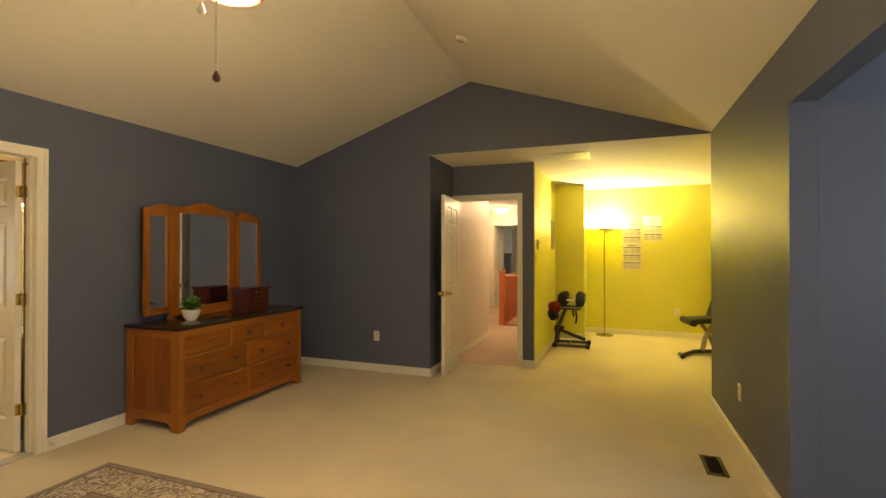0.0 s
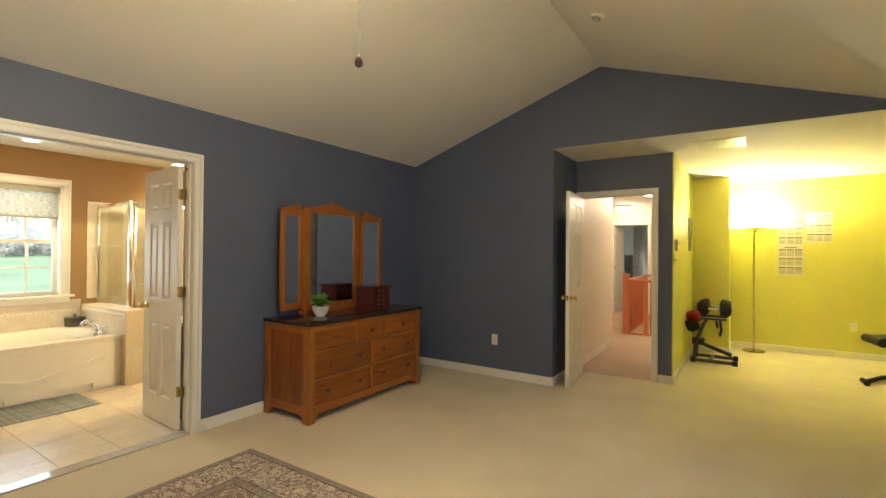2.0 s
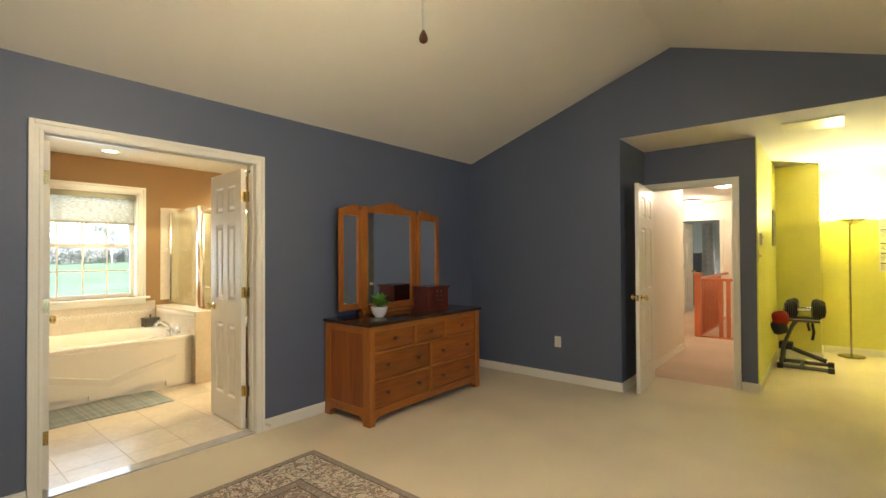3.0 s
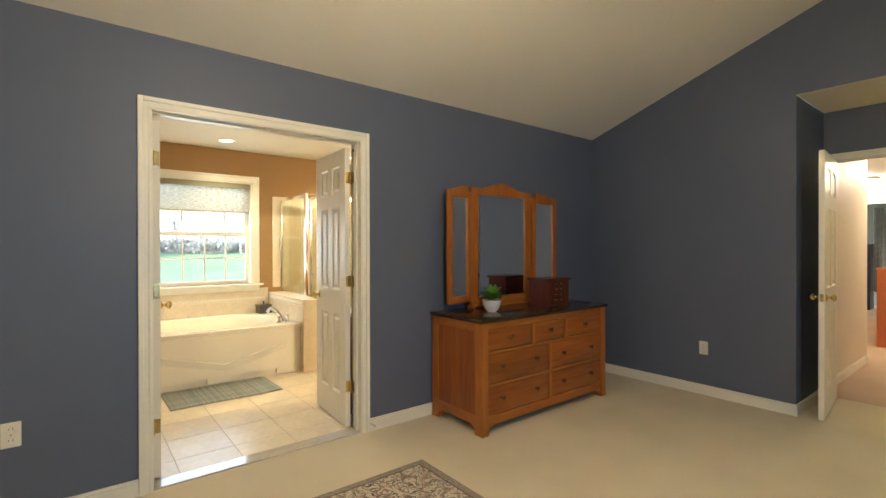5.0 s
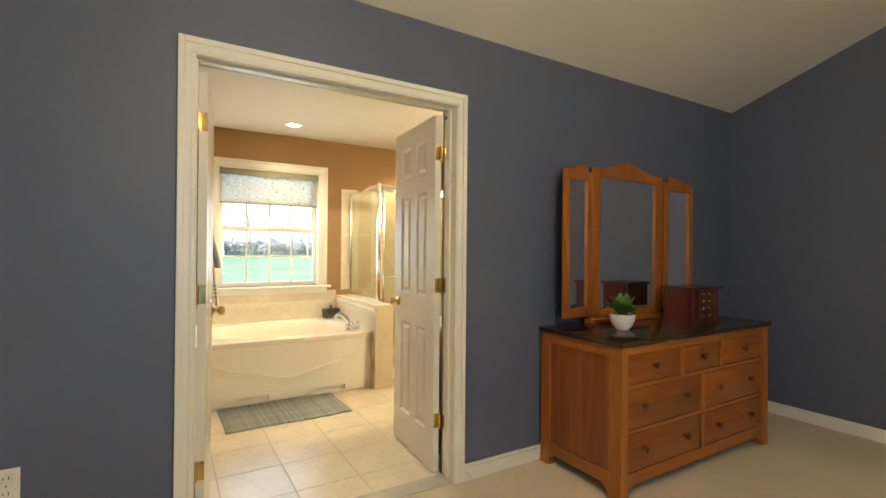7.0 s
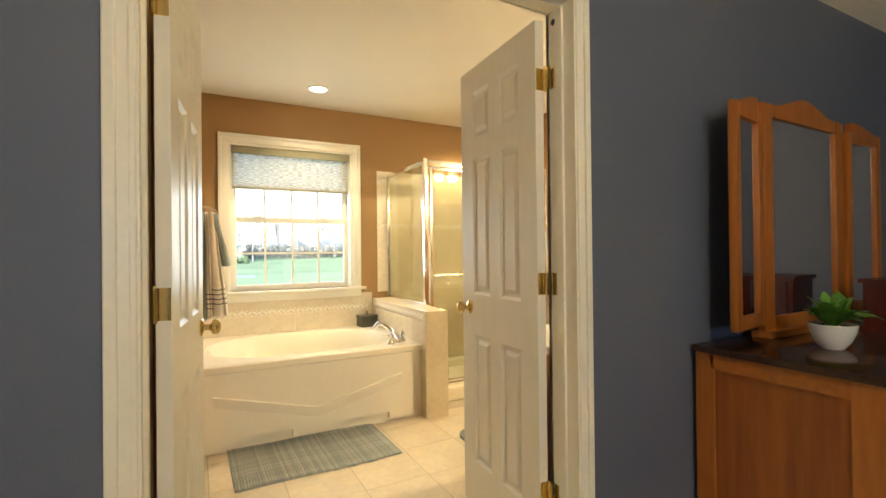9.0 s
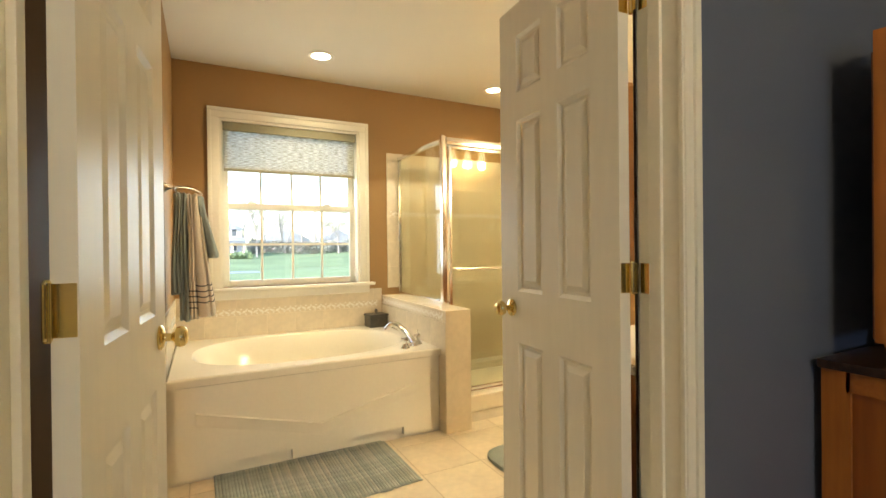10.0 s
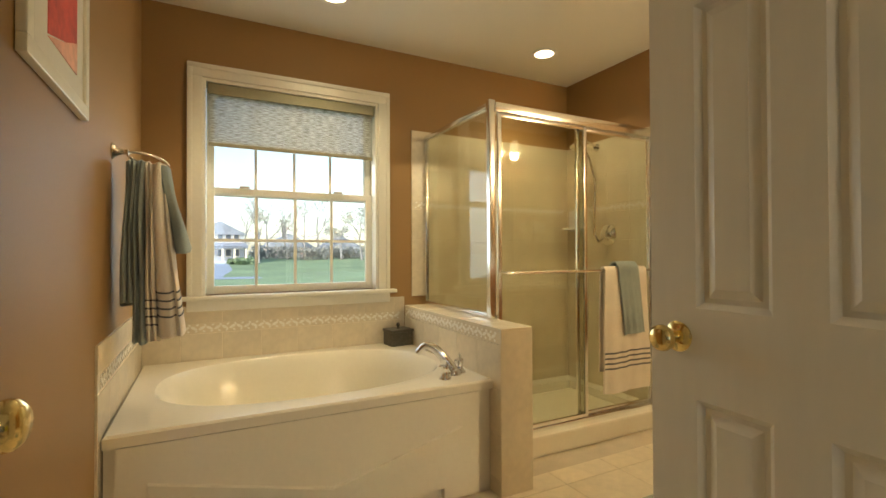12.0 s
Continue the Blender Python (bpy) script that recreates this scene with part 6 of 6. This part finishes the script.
SHINGLE = mat("haze_blued_shingles", (0.27, 0.31, 0.38), 0.85, vary=0.15, scale=1.2, grain=10, bump=0.3)
DARKGLASS = mat("dark_window_glass", (0.10, 0.12, 0.15), 0.08, vary=0.1, bump=0.0)


def ease(u):
    u = min(1, max(0, u))
    return u * u * (3 - 2 * u)


def ground_z(x):
    d = -x - 3.6
    return -3.0 + 1.4 * ease((d - 15) / 45) + 1.9 * ease((d - 60) / 70)


bm = bmesh.new()
xs = [1500, 400, 100, 30, 0] + [-6 - 4 * i for i in range(38)] + [-200, -400, -900, -1800]
ys = [-1800, -600, -200, -80, -40, -20, 0, 10, 20, 30, 40, 60, 100, 250, 700, 1800]
grid = [[bm.verts.new((x, y, ground_z(x))) for y in ys] for x in xs]
for a, b in zip(grid, grid[1:]):
    for j in range(len(ys) - 1):
        bm.faces.new((a[j], a[j + 1], b[j + 1], b[j]))
bmesh.ops.recalc_face_normals(bm, faces=bm.faces)
tagged(finish("ground", bm, GRASS), "green spring lawn rising away from the house", kind="structure")
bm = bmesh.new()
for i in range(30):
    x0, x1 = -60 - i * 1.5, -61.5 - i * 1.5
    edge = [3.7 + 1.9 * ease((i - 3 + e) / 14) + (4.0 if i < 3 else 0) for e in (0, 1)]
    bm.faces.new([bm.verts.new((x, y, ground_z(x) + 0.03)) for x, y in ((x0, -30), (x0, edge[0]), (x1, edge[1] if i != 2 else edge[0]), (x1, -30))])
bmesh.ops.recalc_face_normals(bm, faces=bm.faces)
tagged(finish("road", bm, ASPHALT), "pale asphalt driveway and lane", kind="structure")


def house(m, w, dep, h, label, porch=True, brick=False):
    d = thing("house", m, label, "house", "houses across the lawn")
    wallm = BRICKWALL if brick else SIDING
    bm = bmesh.new()
    box(bm, -w / 2, w / 2, 0, dep, -1, h)
    part("wall", bm, wallm, d)
    bm = bmesh.new()
    prism(bm, [(-w / 2 - 0.5, h - 0.1), (w / 2 + 0.5, h - 0.1), (0, h + w * 0.28)], "y", -0.5, dep + 0.5)
    part("roof", bm, SHINGLE, d)
    for z in ((1.0, 3.9) if h > 4.5 else (1.0,)):
        for i in range(-2, 3):
            x = i * w / 6
            bm = bmesh.new()
            box(bm, x - 0.55, x + 0.55, -0.05, 0.02, z, z + 1.5)
            wn_ = part("window", bm, TRIM, d)
            bm = bmesh.new()
            box(bm, x - 0.45, x + 0.45, -0.08, -0.05, z + 0.1, z + 1.4)
            part("pane", bm, DARKGLASS, wn_)
    if porch:
        bm = bmesh.new()
        box(bm, -w / 2, w / 2, -2.6, -0.051, 2.55, 2.95)
        prism(bm, [(-2.8, 2.95), (-0.05, 2.95), (-0.05, 3.7)], "x", -w / 2 - 0.2, w / 2 + 0.2)
        part("porch_roof", bm, SHINGLE, d)
        bm = bmesh.new()
        box(bm, -w / 2, w / 2, -2.6, -0.051, -1, 0.12)
        part("porch_floor", bm, SIDING, d)
        for i in range(5):
            bm = bmesh.new()
            x = -w / 2 + 0.25 + i * (w - 0.5) / 4
            box(bm, x - 0.16, x + 0.16, -2.5, -2.18, 0.12, 2.55)
            part("porch_column", bm, TRIM, d)


def at_far(dist, y):
    x = -3.6 - dist
    return x, y, ground_z(x)


x, y, z = at_far(100, 4.3)
house(pose(x, y, z + 0.2, 0, 0, 100), 9, 8, 5.4, "pale two-storey house with a columned porch")
x, y, z = at_far(138, 23)
house(pose(x, y, z - 0.6, 0, 0, 90), 14, 8, 3.6, "low brick house far behind the shrubs", porch=False, brick=True)
x, y, z = at_far(152, 42)
house(pose(x, y, z - 0.5, 0, 0, 90), 12, 8, 4.0, "white house far behind the shrubs", porch=False)


def leaf_cloud(bm, centre, radii, count, size, rnd):
    for _ in range(count):
        while True:
            p = Vector((rnd.uniform(-1, 1), rnd.uniform(-1, 1), rnd.uniform(-1, 1)))
            if 0.25 < p.length < 1:
                break
        c = Vector(centre) + Vector((p.x * radii[0], p.y * radii[1], p.z * radii[2]))
        a = Vector((rnd.uniform(-1, 1), rnd.uniform(-1, 1), rnd.uniform(-1, 1))).normalized()
        b = a.cross(Vector((rnd.uniform(-1, 1), rnd.uniform(-1, 1), rnd.uniform(-1, 1)))).normalized()
        s = size * rnd.uniform(0.5, 1.3)
        bm.faces.new([bm.verts.new(c + a * s), bm.verts.new(c + b * s * 0.7), bm.verts.new(c - a * s), bm.verts.new(c - b * s * 0.7)])


def tree(m, height, seed, material, leafy, label):
    rnd = random.Random(seed)
    d = thing("tree", m, label, "tree", "trees beyond the lawn")
    bm = bmesh.new()
    tips = []

    def branch(p, way, length, radius, depth):
        pts, rads = [p], [radius]
        for k in range(4):
            way = (way + Vector((rnd.uniform(-1, 1), rnd.uniform(-1, 1), rnd.uniform(-0.2, 0.6))) * 0.16).normalized()
            p = p + way * length / 4
            pts.append(p)
            rads.append(radius * (1 - 0.14 * (k + 1)))
        tube(bm, pts, rads, 5, False)
        if depth == 0:
            tips.append(p)
            return
        for k in range(rnd.randint(3, 4)):
            side = Vector((rnd.uniform(-1, 1), rnd.uniform(-1, 1), rnd.uniform(0.0, 0.7)))
            branch(pts[rnd.randint(2, 4)], (way * 0.8 + side).normalized(), length * rnd.uniform(0.55, 0.75), radius * 0.45, depth - 1)

    branch(Vector((0, 0, -0.3)), Vector((0, 0, 1)), height * 0.42, height * 0.018, 3)
    part("trunk", bm, BARK, d, "grey branching trunk")
    bm = bmesh.new()
    for p in tips:
        leaf_cloud(bm, p, (0.8, 0.8, 0.6), leafy, 0.16, rnd)
    part("crown", bm, material, d, "thin budding crown")


for i, (dist, y, h, leafy, m_) in enumerate(((76, 7.0, 11, 4, BUDS), (88, 10.5, 13, 3, BUDS), (84, 14.5, 12, 3, BUDS), (92, 19.0, 14, 2, BUDS), (80, 23.0, 10, 14, EVERGREEN), (78, 26.0, 12, 18, BUDS), (82, 29.5, 11, 16, EVERGREEN), (96, 35.0, 14, 8, BUDS), (110, 42.0, 15, 8, BUDS), (72, 8.8, 9, 2, BUDS), (95, 12.5, 16, 1, BUDS), (98, 16.5, 17, 1, BUDS), (90, 21.0, 15, 2, BUDS), (86, 31.5, 13, 10, BUDS))):
    x, yy, z = at_far(dist * 1.35, 1.9 + (y - 1.9) * 1.35)
    tree(pose(x, yy, z, 0, 0, 40 * i), h * 1.3, 20 + i, m_, leafy + 5, "thinly leaved spring tree at the lawn's edge" if leafy < 8 else "denser spring tree at the lawn's edge")


def shrub_row(label, spots, height, seed, material):
    rnd = random.Random(seed)
    bm = bmesh.new()
    for x, y, z, w in spots:
        for k in range(3):
            leaf_cloud(bm, (x + rnd.uniform(-0.5, 0.5), y + rnd.uniform(-w, w), z + height * rnd.uniform(0.3, 0.55)), (1.0, w * 0.8, height * 0.55), 130, 0.28, rnd)
    return tagged(finish("shrubbery", bm, material), label, "shrubs", kind="stuff")


shrub_row("dense brown-green shrubs along the far lawn", [(*at_far(112 + 4 * math.sin(i), 12 + 2.6 * i), 2.2) for i in range(17)], 3.2, 3, EVERGREEN)
shrub_row("clipped green hedge before the porch", [(*at_far(94, 6.6 + 0.9 * i), 0.8) for i in range(4)], 1.2, 4, mat("hedge_green", (0.16, 0.24, 0.14), 0.8, vary=0.3, scale=1, grain=8, bump=0.2))
# The woods' pale blue is distance haze put into their colour.
shrub_row("far woods behind the houses", [(*at_far(150 + 10 * math.sin(i * 1.7), -20 + 5.5 * i), 5) for i in range(22)], 10.0, 5, mat("haze_tinted_far_woods", (0.34, 0.37, 0.42), 0.9, vary=0.2, scale=0.3, grain=3, bump=0.1))


# ---------------------------------------------------------------- tiles
def tiles(parent, material, a0, a1, b0, b1, size_a, size_b, place, name="tile", joint=0.002, thick=0.008, start_a=None, start_b=None, bevel=0.001):
    """A field of tiles over a0..a1 by b0..b1, cut at the edges; place(a, b) gives the pose of a tile's centre, its face to local +z."""
    made = {}
    pa = start_a if start_a is not None else a0
    while pa > a0:
        pa -= size_a
    while pa < a1 - 0.012:
        lo_a, hi_a = max(pa, a0), min(pa + size_a, a1)
        pb = start_b if start_b is not None else b0
        while pb > b0:
            pb -= size_b
        while pb < b1 - 0.012:
            lo_b, hi_b = max(pb, b0), min(pb + size_b, b1)
            wa, wb = hi_a - lo_a - joint, hi_b - lo_b - joint
            if wa > 0.01 and wb > 0.01:
                key = (round(wa, 4), round(wb, 4))
                if key not in made:
                    bm = bmesh.new()
                    hx, hy, e = wa / 2, wb / 2, bevel
                    rings = [[bm.verts.new(p) for p in ((-x, -y, z), (x, -y, z), (x, y, z), (-x, y, z))] for x, y, z in ((hx, hy, 0), (hx, hy, thick - e), (hx - e, hy - e, thick))]
                    for p, q in zip(rings, rings[1:]):
                        for i in range(4):
                            bm.faces.new((p[i], p[(i + 1) % 4], q[(i + 1) % 4], q[i]))
                    bm.faces.new(rings[-1])
                    me = bpy.data.meshes.new(name)
                    bm.to_mesh(me)
                    bm.free()
                    me.materials.append(material)
                    made[key] = me
                ob = new(name, made[key])
                ob.parent = parent
                ob.matrix_local = place((lo_a + hi_a) / 2, (lo_b + hi_b) / 2)
            pb += size_b
        pa += size_a


def tile_glaze(base, spread):
    """Gives each piece its own slight shade."""
    n, l = base.node_tree.nodes, base.node_tree.links
    b = n["Principled BSDF"]
    src = b.inputs["Base Color"].links[0].from_socket
    info, rg, hsv = n.new("ShaderNodeObjectInfo"), n.new("ShaderNodeMapRange"), n.new("ShaderNodeHueSaturation")
    rg.inputs["To Min"].default_value, rg.inputs["To Max"].default_value = 1 - spread, 1 + spread
    l.new(info.outputs["Random"], rg.inputs["Value"])
    l.new(rg.outputs[0], hsv.inputs["Value"])
    l.new(src, hsv.inputs["Color"])
    l.new(hsv.outputs["Color"], b.inputs["Base Color"])


tile_glaze(FLOORTILE, 0.05)
tile_glaze(CHERRY_BOARD, 0.22)
tile_glaze(CHERRY_EDGE, 0.10)
tile_glaze(WALLTILE, 0.015)
floor_bath = bpy.data.objects["floor_bath"]
tiles(floor_bath, FLOORTILE, -5.50, W - 0.116, BS, BE, 0.348, 0.345, lambda a, b: pose(a, b, -0.004), joint=0.0045, start_a=-4.318, start_b=2.075, thick=0.0055)


WALLGROUT = mat("pale_wall_grout", (0.80, 0.70, 0.53), 0.8, vary=0.08, scale=6, grain=150, bump=0.1)


def wall_field(name, label, build, *beds):
    w = tagged(thing(name, pose(0, 0, 0), label), kind="structure")
    for b in beds:
        bm = bmesh.new()
        box(bm, *b)
        part("grout_bed", bm, WALLGROUT, w)
    build(w)
    return w


def border(parent, run, place):
    """A strip of small pale chips: diamonds between two fillets; run is its length."""
    bm = bmesh.new()
    box(bm, 0, run, -0.028, 0.028, 0, 0.007)
    part("border_bed", bm, WALLTILE, parent).matrix_local = place
    bm = bmesh.new()
    k = int(run / 0.038)
    for i in range(k):
        x = (i + 0.5) * run / k
        lean = 0.5 if i % 2 else -0.5
        for dx, dy, a, b, turn in ((0, 0.0, 0.019, 0.008, lean), (0.016, 0.017, 0.008, 0.005, -lean), (0.010, -0.017, 0.008, 0.005, -lean)):
            c, s = math.cos(turn), math.sin(turn)
            leaf = [(a * math.cos(q), b * math.sin(q)) for q in [math.pi * k / 4 for k in range(8)]]
            if 0.02 < x + dx < run - 0.02:
                prism(bm, [(x + dx + u * c - v * s, dy + u * s + v * c) for u, v in leaf], "z", 0.007, 0.0095)
    chips = part("border_chips", bm, BORDER, parent, "pale stone chips")
    chips.matrix_local = place
    tagged(chips, kind="stuff")


def west_tub(w):
    f = lambda a, b: pose(BW, a, b) @ pose(0, 0, 0, 90, 0, 90)
    tiles(w, WALLTILE, BS, HY0, 0.50, 0.665, 0.205, 0.165, f, start_a=1.60)
    tiles(w, WALLTILE, BS, HY0, 0.722, 0.815, 0.205, 0.093, f, start_a=1.60)
    border(w, HY0 - BS, pose(BW, BS, 0.6935) @ pose(0, 0, 0, 90, 0, 90))


def south_tub(w):
    f = lambda a, b: pose(a, BS, b) @ pose(0, 0, 0, -90, 0, 0)
    tiles(w, WALLTILE, BW + 0.009, -5.43, 0.0, 0.665, 0.205, 0.165, f, start_a=-5.43)
    tiles(w, WALLTILE, BW + 0.009, -5.43, 0.722, 0.815, 0.205, 0.093, f, start_a=-5.43)
    border(w, -5.43 - BW - 0.01, pose(BW + 0.01, BS, 0.6935) @ pose(0, 0, 0, -90, 0, 0) @ pose(0, 0, 0))


def half_tiles(w):
    g = lambda a, b: pose(a, HY0 + 0.010, b) @ pose(0, 0, 0, 90, 0, 0)
    tiles(w, WALLTILE, BW + 0.01, HXF - 0.004, 0.0, HZ - 0.070, 0.205, 0.205, g, start_a=HXF - 0.004, start_b=0.07, thick=0.009)
    border(w, HXF - BW - 0.014, pose(BW + 0.01, HY0 + 0.010, HZ - 0.041) @ pose(0, 0, 0, 90, 0, 0))
    f = lambda a, b: pose(HXF - 0.010, a, b) @ pose(0, 0, 0, 90, 0, 90)
    tiles(w, WALLTILE, HY0 + 0.002, HY1 - 0.002, 0.0, HZ - 0.010, 0.205, 0.80, f, thick=0.009)
    h = lambda a, b: pose(a, b, HZ - 0.012)
    tiles(w, WALLTILE, BW + 0.01, HXF - 0.002, HY0 + 0.002, HY1 - 0.002, 0.205, 0.2, h, start_a=HXF - 0.002, thick=0.012, bevel=0.003)
    q = lambda a, b: pose(a, HY1 - 0.010, b) @ pose(0, 0, 0, -90, 0, 0)
    tiles(w, WALLTILE, BW + 0.01, HXF - 0.004, 0.10, HZ - 0.012, 0.205, 0.205, q, thick=0.009)


def shower_tiles(w):
    f = lambda a, b: pose(BW, a, b) @ pose(0, 0, 0, 90, 0, 90)
    tiles(w, WALLTILE, 3.16, BN - 0.010, 0.815, 1.40, 0.205, 0.205, f, start_b=1.40)
    tiles(w, WALLTILE, HY1, BN - 0.010, 0.10, 0.815, 0.205, 0.205, f, start_b=0.785)
    tiles(w, WALLTILE, 3.16, BN - 0.010, 1.457, 1.935, 0.205, 0.205, f)
    border(w, BN - 0.011 - 3.16, pose(BW, 3.16, 1.4285) @ pose(0, 0, 0, 90, 0, 90))
    g = lambda a, b: pose(a, BN, b) @ pose(0, 0, 0, 90, 0, 0)
    tiles(w, WALLTILE, BW + 0.01, -5.56, 0.10, 1.40, 0.205, 0.205, g, start_b=1.40)
    tiles(w, WALLTILE, BW + 0.01, -5.56, 1.457, 1.935, 0.205, 0.205, g)
    border(w, -5.56 - BW - 0.012, pose(BW + 0.01, BN, 1.4285) @ pose(0, 0, 0, 90, 0, 0))


wall_field("wall_tiles_window", "beige wall tiles with a pale mosaic border over the tub", west_tub, (BW, BW + 0.0068, BS, HY0, 0.49, 0.813))
wall_field("wall_tiles_side", "beige wall tiles beside the tub", south_tub, (BW + 0.01, -5.432, BS, BS + 0.0068, 0.0, 0.813))
half_tiles(half)
wall_field("wall_tiles_shower", "beige glazed shower tiles with a mosaic border", shower_tiles, (BW, BW + 0.0068, HY1, BN, 0.10, 0.813), (BW, BW + 0.0068, 3.162, BN, 0.814, 1.933), (BW + 0.01, -5.562, BN - 0.0068, BN, 0.10, 1.933))
